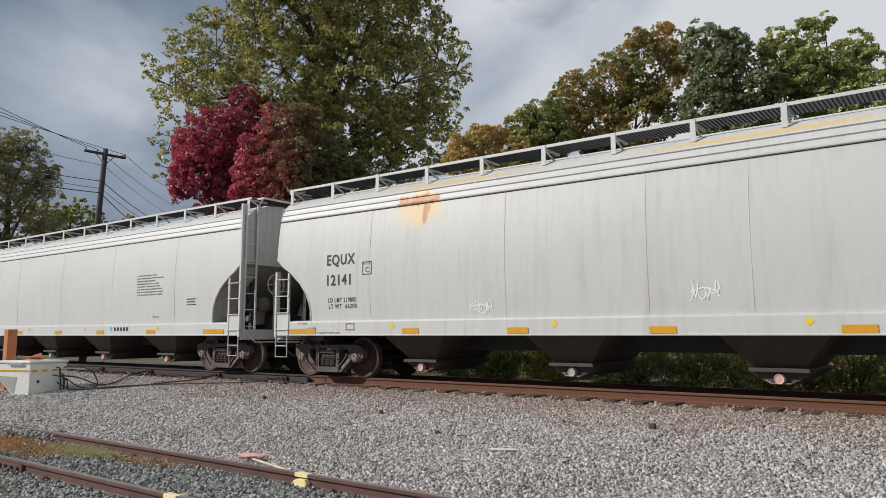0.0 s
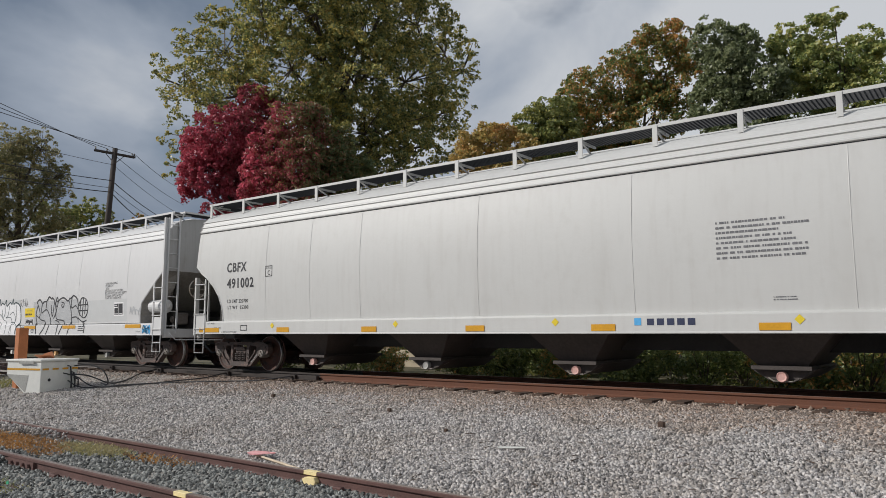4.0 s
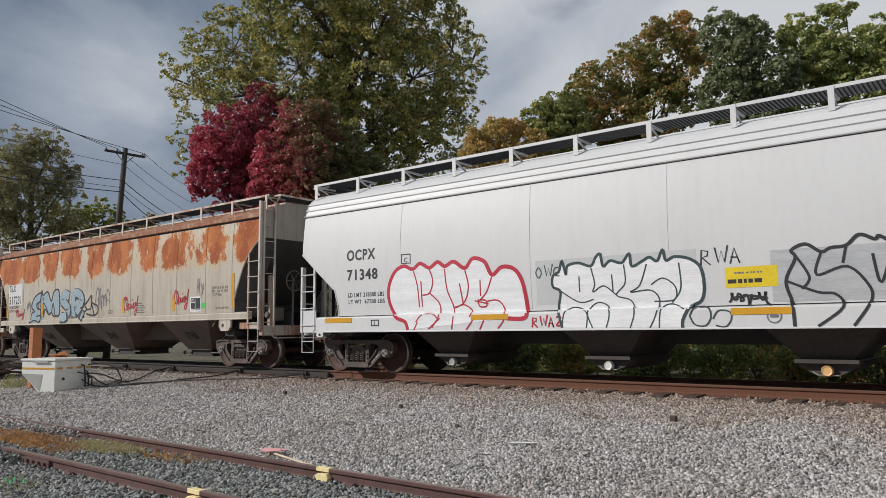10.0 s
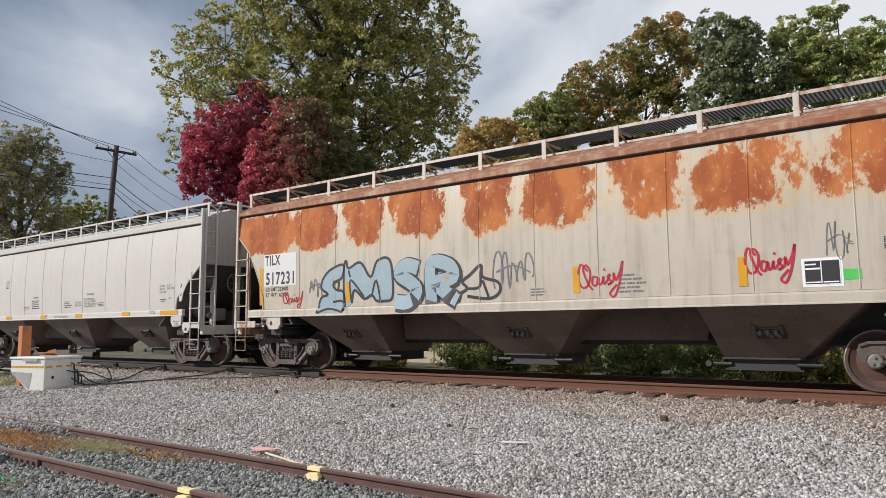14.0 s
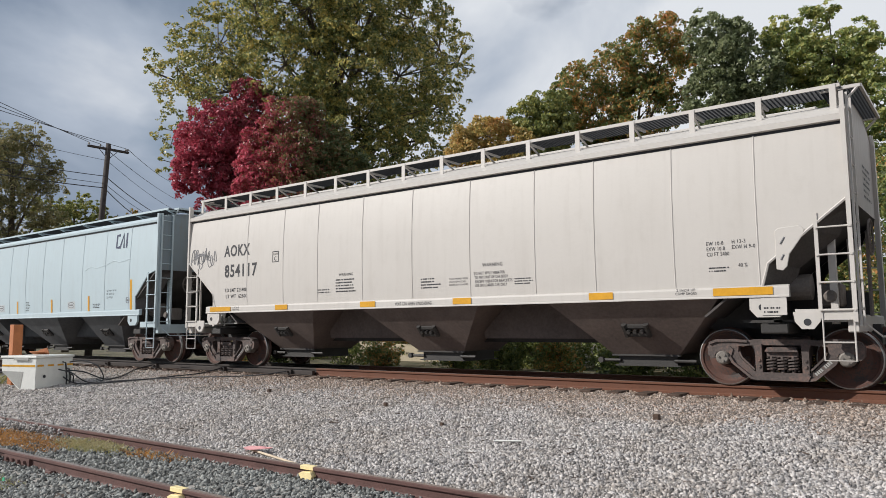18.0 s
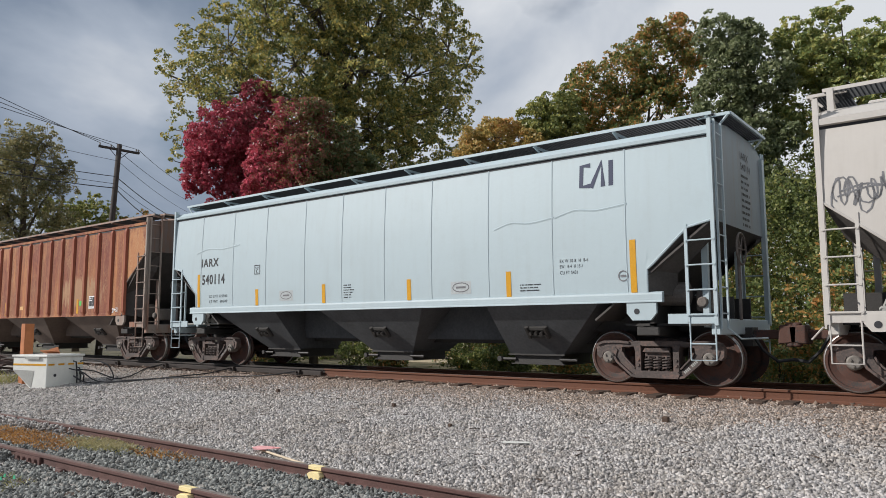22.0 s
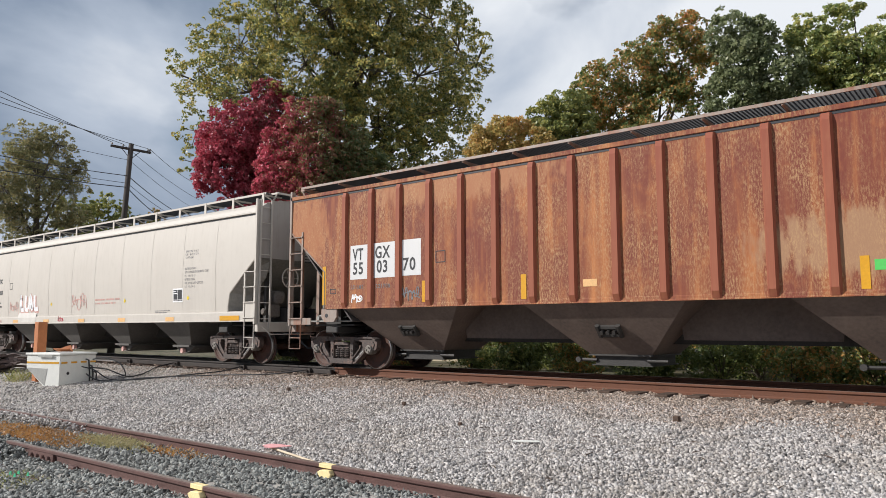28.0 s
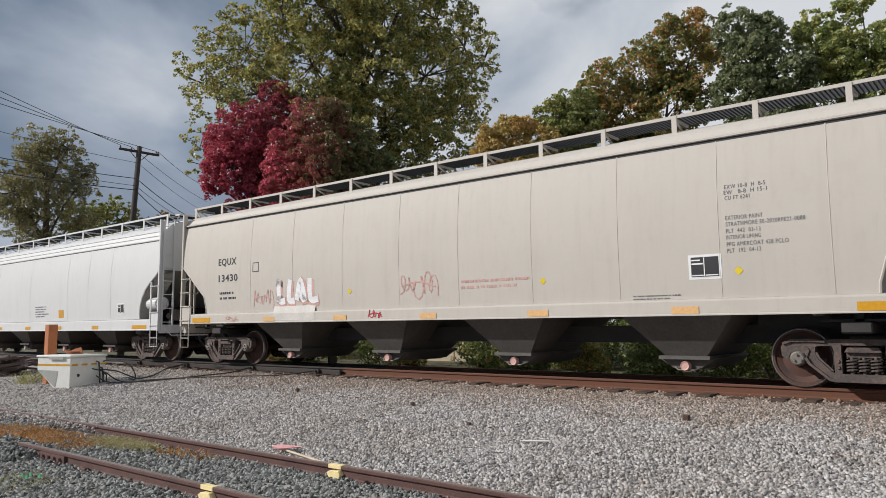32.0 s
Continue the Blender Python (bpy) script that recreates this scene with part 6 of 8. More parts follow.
    block_marks += [[(4.49, 1.89), (4.73, 2.14), (5.01, 2.08), (5.13, 1.83), (5.0, 1.55), (4.75, 1.51), (4.53, 1.68), (4.49, 1.89)], [(4.66, 2.12), (4.58, 1.57)], [(4.84, 2.15), (4.75, 1.54)], [(4.98, 2.08), (4.91, 1.61)], [(4.52, 1.91), (5.11, 1.93)], [(4.53, 1.73), (5.07, 1.73)], [(2.93, 2.1), (3.01, 2.22), (3.07, 2.12), (2.99, 2.06), (2.93, 2.1)], [(4.47, 1.5), (4.75, 1.37), (5.02, 1.42)], [(4.75, 1.37), (4.96, 1.22), (4.93, 1.0)], [(2.86, 1.43), (3.13, 1.35), (3.02, 0.95)]]
    patch(c, s, "silver_block", 1.22, 1.33, 3.26, 0.78, SILVER_INK, 0.0036)
    throw_up(c, s, red, red_marks, WHITE_BRUSHED, RED_INK, 0.08, 0.028)
    throw_up(c, s, dark, dark_marks, WHITE_BRUSHED, DARK_TEAL, 0.05, 0.022)
    throw_up(c, s, block, block_marks, None, BLACK, 0.05, 0.038)
    patch(c, s, "grey_cover", -2.9, 1.40, 3.0, 0.82, material("grey_cover_paint", (0.52, 0.53, 0.53), 0.5, vary=0.05), 0.0025)
    patch(c, s, "grey_cover", 4.50, 1.36, 3.0, 0.68, material("grey_cover_paint", (0.55, 0.56, 0.56), 0.5, vary=0.05), 0.0025)
    tag_word(c, s, "OWC", -2.9, 1.90, 0.20, DARK_TEAL, 0.02)
    tag_word(c, s, "RWA", 0.17, 1.95, 0.24, BLACK, 0.022)
    tag_word(c, s, "RWA2", -3.0, 0.99, 0.18, RED_INK, 0.03)
    scribble(c, s, 7.6, 1.5, 0.75, 0.36, SILVER_INK, 18, 4, 0.03)
    scribble(c, s, 8.46, 0.97, 0.42, 0.28, SKY_INK, 19, 5, 0.035)
    scribble(c, s, 8.44, 0.99, 0.46, 0.26, SKY_INK, 20, 3, 0.03)
    reflectors(c, s, (), 1.15, big=(-8.63, -4.41, 0.6, 3.5, 7.48), h=0.105)
    lettering(c, s, "2 INCH HF COMP SHOES", 8.09, 1.02, 0.045, 0.65, GREY_INK)
    text_bars(c, s, 4.55, 1.05, 0.42, 0.2, 3, BLACK, 19)
    oval_mark(c, s, 1.23, 1.12, 0.10, 0.10)
    frame_mark(c, s, -7.15, 1.06, 0.24, 0.14, BLACK, 0.022)
    patch(c, s, "plate_mark", -7.06, 1.06, 0.02, 0.10, BLACK, 0.005)
    bm = bmesh.new()
    prism(bm, [(-8.93, 0.96), (-8.70, 0.96), (-8.70, 0.86), (-8.73, 0.82), (-8.90, 0.82), (-8.93, 0.86)], -1.602, -1.585)
    lug = part("lifting_lug", bm, PAINT_OLD_WHITE, c)
    bm = bmesh.new()
    tube(bm, (-8.83, -1.607, 0.88), (-8.80, -1.607, 0.88), 0.025, 8)
    part("hole", bm, BLACK, lug)
    # fourth wagon
    s = STEEP
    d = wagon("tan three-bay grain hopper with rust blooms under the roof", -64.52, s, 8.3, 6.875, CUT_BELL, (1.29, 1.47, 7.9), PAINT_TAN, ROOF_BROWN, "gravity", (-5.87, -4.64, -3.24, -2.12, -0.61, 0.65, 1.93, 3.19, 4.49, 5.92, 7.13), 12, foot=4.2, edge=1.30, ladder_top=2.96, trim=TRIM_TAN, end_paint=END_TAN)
    patch(d, s, "repainted_panel", -7.19, 2.05, 1.21, 0.80, PAINT_OLD_WHITE, 0.004, "fresh white panel behind the number")
    for t, u, z, h, w in (("TILX", -7.15, 2.58, 0.24, 0.58), ("517231", -7.11, 2.10, 0.29, 1.05), ("LD LMT 223400", -7.11, 1.93, 0.095, 0.83), ("LT WT  62600", -7.11, 1.79, 0.095, 0.84),
                          ("EXW 10-8  H  9-8", 6.25, 2.13, 0.075, 0.70), ("EW   8-6  H 15-0", 6.25, 2.04, 0.07, 0.70), ("CU FT 5161", 6.27, 1.94, 0.075, 0.41), ("1 INCH HF COMP SHOES", 6.36, 1.59, 0.05, 0.63)):
        lettering(d, s, t, u, z, h, w, BLACK, 0.0058)
    # pale blue block letters in heavy black outline
    first = [(-5.25, 1.36), (-5.11, 1.7), (-4.88, 1.78), (-5.09, 1.93), (-5.03, 2.15), (-4.78, 2.35), (-4.37, 2.44), (-4.41, 2.16), (-4.69, 2.02), (-4.61, 1.88), (-4.38, 1.82), (-4.33, 1.51), (-4.43, 1.37)]
    throw_up(d, s, first, [[(-4.7, 2.06), (-4.53, 2.07), (-4.54, 1.88)], [(-4.72, 1.6), (-4.44, 1.62), (-4.33, 1.51)], [(-5.25, 1.36), (-4.82, 1.45), (-4.43, 1.37)]], BLUE_INK, BLACK, 0.06, 0.05)
    second = [(-4.36, 1.40), (-4.36, 1.9), (-4.34, 2.40), (-4.28, 2.52), (-4.2, 2.35), (-3.83, 2.46), (-3.52, 2.12), (-3.33, 2.45), (-3.02, 2.51), (-2.89, 2.27), (-2.89, 1.66), (-3.16, 1.58), (-3.37, 1.6), (-3.49, 1.72), (-3.73, 1.65), (-4.02, 1.85), (-4.12, 1.56)]
    throw_up(d, s, second, [[(-4.12, 1.56), (-4.14, 2.08), (-3.73, 1.69)], [(-3.49, 1.72), (-3.35, 2.04), (-3.24, 1.6)], [(-4.2, 2.3), (-4.15, 2.15)]], BLUE_INK, BLACK, 0.06, 0.05)
    fat_letter(d, s, [(-2.16, 2.24), (-2.48, 2.32), (-2.69, 2.15), (-2.37, 1.95), (-2.2, 1.77), (-2.45, 1.54), (-2.8, 1.56)], 0.30, BLUE_INK, BLACK)
    fat_letter(d, s, [(-1.81, 1.52), (-1.81, 2.3), (-1.35, 2.26), (-1.24, 2.01), (-1.7, 1.89), (-1.14, 1.54)], 0.28, BLUE_INK, BLACK)
    tail = [(-1.17, 1.64), (-0.91, 1.76), (-1.02, 1.9), (-0.83, 2.03), (-0.56, 2.21), (-0.53, 1.98), (-0.17, 1.86), (-0.14, 1.67), (-0.39, 1.55), (-0.91, 1.61)]
    throw_up(d, s, tail, [[(-0.91, 1.76), (-0.61, 1.79), (-0.57, 2.08)], [(-0.53, 1.91), (-0.39, 1.55)]], None, BLACK, 0.06, 0.05)
    scribble(d, s, -0.3, 1.75, 0.95, 0.75, GREY_INK, 23, 5, 0.03)
    scribble(d, s, -5.55, 1.7, 0.5, 0.6, GREY_INK, 28, 3, 0.035)
    script_tag(d, s, 1.55, 1.50, 0.85, 0.62, RED_INK, 0.034)
    script_tag(d, s, 4.40, 1.62, 0.72, 0.58, RED_INK, 0.036)
    script_tag(d, s, -6.45, 1.50, 0.72, 0.40, RED_INK, 0.028)
    scribble(d, s, 5.5, 1.95, 0.4, 0.6, GREY_INK, 27, 4, 0.012)
    end_lettering(d, 8.3, "TILX", 0.45, 3.75, 0.14, 0.5)
    end_lettering(d, 8.3, "517231", 0.45, 3.5, 0.16, 0.7)
    end_bars(d, 8.3, 0.3, 2.95, 0.9, 0.32, 4, 91)
    data_panel(d, s, 5.21, 1.57, 0.48, 0.36)
    patch(d, s, "sticker", 5.72, 1.63, 0.23, 0.15, GREEN_TAG)
    for u, h in ((7.12, 0.93), (4.28, 0.45), (1.43, 0.46), (-1.46, 0.44), (-4.3, 0.45), (-7.36, 0.93)):
        patch(d, s, "reflector", u, 1.59, 0.13, h, YELLOW, 0.007)
    text_bars(d, s, 2.3, 1.55, 0.5, 0.35, 5, GREY_INK, 31)
    text_bars(d, s, 0.55, 1.56, 0.4, 0.16, 3, GREY_INK, 32)
    # fifth wagon
    s = CREAM_SIDE
    e = wagon("cream three-bay grain hopper with black lettering", -82.48, s, 8.05, 6.94, CUT_STRAIGHT, (1.39, 1.56, 7.2), PAINT_CREAM, PAINT_CREAM, "gravity", (-5.5, -4.12, -2.91, -1.48, -0.05, 1.43, 2.9, 4.1, 5.5, 6.8), 16, ladder_top=2.6, end_paint=END_WARM)
    for t, u, z, h, w in (("AOKX", -6.45, 2.86, 0.28, 1.05), ("854117", -6.41, 2.32, 0.31, 1.31), ("LD LMT 223400", -6.38, 1.93, 0.09, 0.87), ("LT WT  62600", -6.36, 1.77, 0.09, 0.87), ("WARNING", 1.73, 2.14, 0.07, 0.46),
                          ("DO NOT APPLY VIBRATOR", 1.53, 1.99, 0.055, 0.71), ("TO ANY PART OF CAR BODY", 1.54, 1.91, 0.055, 0.77), ("EXCEPT VIBRATOR BRACKETS", 1.55, 1.83, 0.055, 0.85), ("USE ON LOADED CAR ONLY", 1.55, 1.755, 0.055, 0.73),
                          ("WARNING", -2.2, 2.15, 0.06, 0.44), ("VENT CAR WHEN UNLOADING", -0.51, 1.44, 0.065, 0.98)):
        lettering(e, s, t, u, z, h, w, BLACK)
    text_bars(e, s, -2.3, 1.77, 0.75, 0.33, 5, BLACK, 41)
    text_bars(e, s, -2.9, 1.77, 0.45, 0.12, 2, BLACK, 42)
    text_bars(e, s, 0.19, 1.76, 0.52, 0.24, 4, BLACK, 43)
    text_bars(e, s, 2.45, 1.76, 0.46, 0.14, 3, BLACK, 44)
    for t, u, z, h, w in (("EW 10-8", 6.03, 2.23, 0.06, 0.26), ("H 13-3", 6.42, 2.24, 0.06, 0.20), ("EXW 10-8", 6.03, 2.145, 0.06, 0.28), ("EXW H 9-0", 6.42, 2.155, 0.06, 0.34), ("CU FT 5400", 6.03, 2.06, 0.06, 0.34), ("40 %", 6.50, 1.87, 0.06, 0.13),
                          ("2 INCH HF", 5.52, 1.52, 0.04, 0.30), ("COMP SHOES", 5.50, 1.465, 0.04, 0.34), ("2 INCH HF", -6.05, 1.50, 0.04, 0.26), ("COMP SHOES", -6.08, 1.445, 0.04, 0.30),
                          ("CLOSE HOPPER SLIDES", 0.92, 1.92, 0.035, 0.46), ("AND ROOF HATCHES", 0.92, 1.86, 0.035, 0.40), ("BEFORE CAR IS MOVED", 0.92, 1.80, 0.035, 0.46)):
        lettering(e, s, t, u, z, h, w, BLACK)
    text_bars(e, s, 6.05, 1.80, 0.32, 0.1, 2, BLACK, 46)
    patch(e, s, "lifting_plate", 6.80, 1.12, 0.36, 0.26, PAINT_CREAM, 0.002)
    text_bars(e, s, 6.84, 1.14, 0.27, 0.12, 2, BLACK, 48)
    bm = bmesh.new()
    prism(bm, [(7.05, 1.80), (7.05, 2.38), (7.10, 2.42), (7.40, 2.44), (7.46, 2.38), (7.44, 2.30), (7.24, 2.02), (7.20, 1.84), (7.14, 1.78)], -1.608, -1.585)
    bmesh.ops.recalc_face_normals(bm, faces=bm.faces[:])
    plate = part("gusset", soften(bm, 0.006), PAINT_CREAM, e)
    for a, b in (((7.12, 1.94), (7.16, 2.02)), ((7.12, 2.18), (7.18, 2.28))):
        bm = bmesh.new()
        tube(bm, (a[0], -1.609, a[1]), (b[0], -1.609, b[1]), 0.014, 6)
        part("slot", bm, GREY_INK, plate)
    frame_mark(e, s, -4.51, 2.60, 0.23, 0.27, BLACK)
    lettering(e, s, "PLATE", -4.48, 2.78, 0.04, 0.17, BLACK)
    lettering(e, s, "C", -4.44, 2.64, 0.10, 0.08, BLACK)
    end_bars(e, 8.05, 0.1, 3.0, 0.9, 0.6, 6, 93)
    scribble(e, s, -7.96, 2.55, 1.22, 0.75, GREY_INK, 45, 8, 0.022)
    scribble(e, s, -7.9, 2.7, 0.9, 0.55, GREY_INK, 47, 6, 0.022)
    reflectors(e, s, (-4.38, -1.53, 1.01, 3.97), 1.43, big=(-7.01, 6.1), h=0.12)
    # sixth wagon
    s = BLUEISH
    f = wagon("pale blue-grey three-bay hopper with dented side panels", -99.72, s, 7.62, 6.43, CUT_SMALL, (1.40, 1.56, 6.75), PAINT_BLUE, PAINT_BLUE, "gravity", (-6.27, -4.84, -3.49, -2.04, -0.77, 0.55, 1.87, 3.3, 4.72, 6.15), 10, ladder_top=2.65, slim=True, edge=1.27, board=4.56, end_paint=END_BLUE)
    for t, u, z, h, w in (("IARX", -6.24, 2.67, 0.21, 0.77), ("540114", -6.21, 2.19, 0.25, 1.02), ("LD LMT 225500", -5.87, 1.82, 0.07, 0.79), ("LT WT  60500", -5.87, 1.68, 0.07, 0.79),
                          ("EX W 10-8  H  8-6", 4.87, 2.15, 0.06, 0.56), ("EW   8-4  H 15-1", 4.87, 2.05, 0.06, 0.45), ("CU FT 5431", 4.87, 1.94, 0.06, 0.35)):
        lettering(f, s, t, u, z, h, w, BLACK)
    end_bars(f, 7.62, 0.1, 2.75, 0.55, 1.0, 9, 92)
    end_lettering(f, 7.62, "IARX", 0.1, 4.0, 0.13, 0.5)
    end_lettering(f, 7.62, "540114", 0.1, 3.8, 0.13, 0.6)
    slant_logo(f, s, 5.27, 3.46, 0.68, 0.48)
    for u, h in ((-6.42, 0.90), (-3.89, 0.41), (-1.42, 0.44), (1.2, 0.44), (3.7, 0.48), (6.21, 0.90)):
        patch(f, s, "reflector", u, 1.57, 0.11, h, YELLOW, 0.006)
    frame_mark(f, s, -3.93, 2.36, 0.22, 0.24, BLACK)
    lettering(f, s, "PLATE", -3.90, 2.51, 0.04, 0.16, BLACK)
    lettering(f, s, "C", -3.86, 2.39, 0.10, 0.08, BLACK)
    for u in (-2.95, 2.37):
        patch(f, s, "label_panel", u, 1.66, 0.5, 0.25, material("dull_label", (0.42, 0.45, 0.46), 0.6, vary=0.2, scale=20), 0.004)
        oval_mark(f, s, u + 0.25, 1.79, 0.2, 0.09)
    text_bars(f, s, -0.7, 1.66, 0.33, 0.33, 6, BLACK, 51)
    text_bars(f, s, 4.01, 1.65, 0.45, 0.16, 3, BLACK, 52)
    oval_mark(f, s, 6.08, 1.86, 0.085, 0.085)
    for u, z, w in ((4.78, 2.99, 1.4), (3.45, 2.88, 1.3), (-6.5, 3.06, 1.9)):
        dent(f, s, u, z, w)
    # seventh wagon
    s = FLAT
    g = wagon("rust-brown rib-sided grain hopper with patched white numbers", -117.15, s, 8.3, 6.95, CUT_GABLE, (1.40, 1.50, 7.0), PAINT_BROWN, PAINT_BROWN, "gravity", (), 14, foot=4.25, ladder_top=3.3, slim=True, board=4.50, edge=1.36, end_paint=END_BROWN, trim=TRIM_BROWN)
    for k in range(17):
        u = -6.36 + k * 0.845
        if u > 7.3:
            break
        rib(g, s, u, 1.42, 4.10)
    for u, w, z, lines in ((-6.18, 0.55, 2.06, (("VT", 0.07, 0.34), ("55", 0.09, 0.32))), (-5.46, 0.66, 2.07, (("GX", 0.07, 0.45), ("03", 0.12, 0.32))), (-4.68, 0.63, 2.08, (("", 0, 0), ("70", 0.12, 0.36)))):
        patch(g, s, "white_panel", u, z, w, 0.78, PAINT_OLD_WHITE, 0.004)
        for (t, du, lw), dz in zip(lines, (0.44, 0.12)):
            if t:
                lettering(g, s, t, u + du, z + dz, 0.26, lw, BLACK, 0.0062)
    lettering(g, s, "LD LMT", -6.13, 1.84, 0.09, 0.37, GREY_INK)
    lettering(g, s, "221700", -5.37, 1.84, 0.09, 0.43, GREY_INK)
    for u, h in ((-7.12, 0.91), (-4.02, 0.45), (-1.56, 0.47), (1.17, 0.49), (4.1, 0.47), (7.05, 0.9)):
        patch(g, s, "reflector", u, 1.5, 0.12, h, YELLOW, 0.006)
    patch(g, s, "sticker", 4.28, 1.76, 0.3, 0.15, GREEN_TAG)
    patch(g, s, "label_panel", -0.25, 1.69, 0.27, 0.13, ORANGE_FADED)
    data_panel(g, s, 4.95, 1.68, 0.42, 0.35)
    frame_mark(g, s, -3.65, 2.31, 0.26, 0.25, BLACK)
    frame_mark(g, s, -6.85, 1.75, 0.2, 0.12, BLACK)
    scribble(g, s, -4.66, 1.54, 0.62, 0.34, GREY_INK, 61, 5, 0.025)
    scribble(g, s, -6.15, 1.54, 0.37, 0.22, WHITE_INK, 62, 4, 0.03)
    scribble(g, s, 6.2, 1.5, 0.6, 0.2, WHITE_INK, 63, 6, 0.02)
    # eighth wagon
    s = ROUND
    h = wagon("warm grey plastics hopper with pale graffiti and faded reflectors", -136.35, s, 9.5, 7.93, CUT_STRAIGHT, (1.13, 1.39, 9.45), PAINT_GREY, PAINT_GREY, "pneumatic", (-6.2, -4.47, -2.65, -0.84, 0.81, 2.58, 4.36, 6.1, 7.71), 15, outlets=(PINK_INK, PINK_INK), end_paint=END_WARM)
    for t, u, z, hh, w in (("EQUX", -7.67, 2.73, 0.18, 0.83), ("13430", -7.65, 2.28, 0.18, 0.88), ("EXW 10-8  H  8-5", 6.22, 3.13, 0.065, 0.62), ("EW   8-8  H 15-1", 6.21, 3.04, 0.065, 0.65), ("CU FT 6241", 6.22, 2.95, 0.065, 0.38),
                           ("EXTERIOR PAINT", 6.22, 2.63, 0.065, 0.56), ("STRATHMORE EE-2020RPE21-0088", 6.22, 2.53, 0.065, 1.16), ("PLT  442  03-13", 6.22, 2.42, 0.065, 0.52), ("INTERIOR LINING", 6.22, 2.32, 0.065, 0.52),
                           ("PPG AMERCOAT 428 PCLO", 6.22, 2.21, 0.065, 0.91), ("PLT  192  04-13", 6.22, 2.11, 0.065, 0.51)):
        lettering(h, s, t, u, z, hh, w, BLACK if hh > 0.1 else GREY_INK)
    end_lettering(h, 9.5, "EQUX", 0.35, 3.6, 0.15, 0.55)
    end_lettering(h, 9.5, "13430", 0.38, 3.38, 0.14, 0.5)
    end_bars(h, 9.5, 0.05, 2.75, 0.9, 0.4, 5, 94)
    frame_mark(h, s, -6.1, 2.47, 0.26, 0.25, BLACK)
    text_bars(h, s, -7.6, 1.75, 0.85, 0.28, 2, BLACK, 71)
    for k, path in enumerate(([(0.1, 0), (0.1, 0.95), (0.12, 0.1), (0.35, 0.05)], [(0.55, 0.9), (0.5, 0.1), (0.72, 0.05)], [(0.8, 0.05), (0.95, 0.85), (1.1, 0.05), (0.88, 0.4)], [(1.3, 0.9), (1.32, 0.1), (1.6, 0.08)])):
        fat_letter(h, s, [(-5.1 + a, 1.64 + b * 0.62) for a, b in path], 0.16, WHITE_BRUSHED, PINK_INK)
    patch(h, s, "white_wash", -5.2, 1.18, 1.6, 0.36, material("thin_white_wash", (0.58, 0.55, 0.51), 0.6, vary=0.15), 0.003)
    scribble(h, s, -6.12, 1.55, 0.92, 0.5, PINK_INK, 74, 6)
    scribble(h, s, -0.88, 1.62, 1.2, 0.6, PINK_INK, 75, 6, 0.03)
    scribble(h, s, -1.8, 1.18, 0.5, 0.23, RED_INK, 76, 4)
    scribble(h, s, -7.3, 1.15, 0.6, 0.22, PINK_INK, 79, 4)
    text_bars(h, s, 0.88, 1.72, 1.76, 0.24, 2, PINK_INK, 77)
    text_bars(h, s, 4.6, 1.40, 0.9, 0.10, 2, GREY_INK, 78)
    data_panel(h, s, 5.62, 1.74, 0.47, 0.34)
    reflectors(h, s, (-5.6, -2.93, -0.22, 2.48, 5.28), 1.16, ink=ORANGE_FADED, h=0.12)
    reflectors(h, s, (), 1.16, big=(7.98, -8.9), h=0.13)
    dots(h, s, (6.38, 2.82, -2.4), 1.82)
    # ninth wagon
    s = FLOW
    i = wagon("white round-sided plastics hopper with a small yellow sticker", -156.6, s, 9.45, 8.05, CUT_ARCH, (0.95, 1.28, 9.4), PAINT_OLD_WHITE, PAINT_OLD_WHITE, "pneumatic", (-6.4, -3.2, 0, 3.2, 4.8, 6.4), 14, outlets=red_caps)
    reflectors(i, s, (-5.9, -3.1, -0.3, 2.4, 5.2), 1.0, big=(-9.1, 7.9))
    data_panel(i, s, 6.9, 1.5, 0.4, 0.3)
    patch(i, s, "sticker", 2.5, 1.42, 0.4, 0.28, YELLOW)
    text_bars(i, s, 0.5, 1.45, 1.2, 0.45, 5, GREY_INK, 81)


NAVY = []


def b_navy():
    if not NAVY:
        NAVY.append(material("dark_blue_ink", (0.022, 0.03, 0.075)))
    return NAVY[0]


def data_panel(car, shape, u, z, w, h):
    patch(car, shape, "panel_border", u - 0.03, z - 0.03, w + 0.06, h + 0.06, WHITE_INK, 0.0038)
    p = patch(car, shape, "data_panel", u, z, w, h, BLACK, 0.0052)
    base = shape.side[0][1]
    bm = bmesh.new()
    for a, b, c, d in ((0.04, 0.08, 0.40, 0.05), (0.52, 0.08, 0.42, 0.05), (0.04, 0.62, 0.40, 0.07), (0.04, 0.8, 0.3, 0.06), (0.46, 0.05, 0.03, 0.9), (0, 0, 1, 0.03), (0, 0.97, 1, 0.03), (0, 0, 0.025, 1), (0.975, 0, 0.025, 1)):
        v = [bm.verts.new(on_side(shape, u + x * w, z + y * h, 0.0075, base)) for x, y in ((a, b), (a + c, b), (a + c, b + d), (a, b + d))]
        bm.faces.new(v)
    tagged(part("small_print", bm, WHITE_INK, p), kind="stuff")


def oval_mark(car, shape, u, z, a, b):
    bm = bmesh.new()
    pts = [(u + a * math.cos(k * math.tau / 18), z + b * math.sin(k * math.tau / 18)) for k in range(19)]
    base = shape.side[0][1]
    stroke(bm, shape, pts, 0.02, 0.0065, base)
    stroke(bm, shape, [(u - a * 0.6, z), (u + a * 0.6, z)], 0.04, 0.0065, base)
    part("oval_emblem", bm, GREY_INK, car)


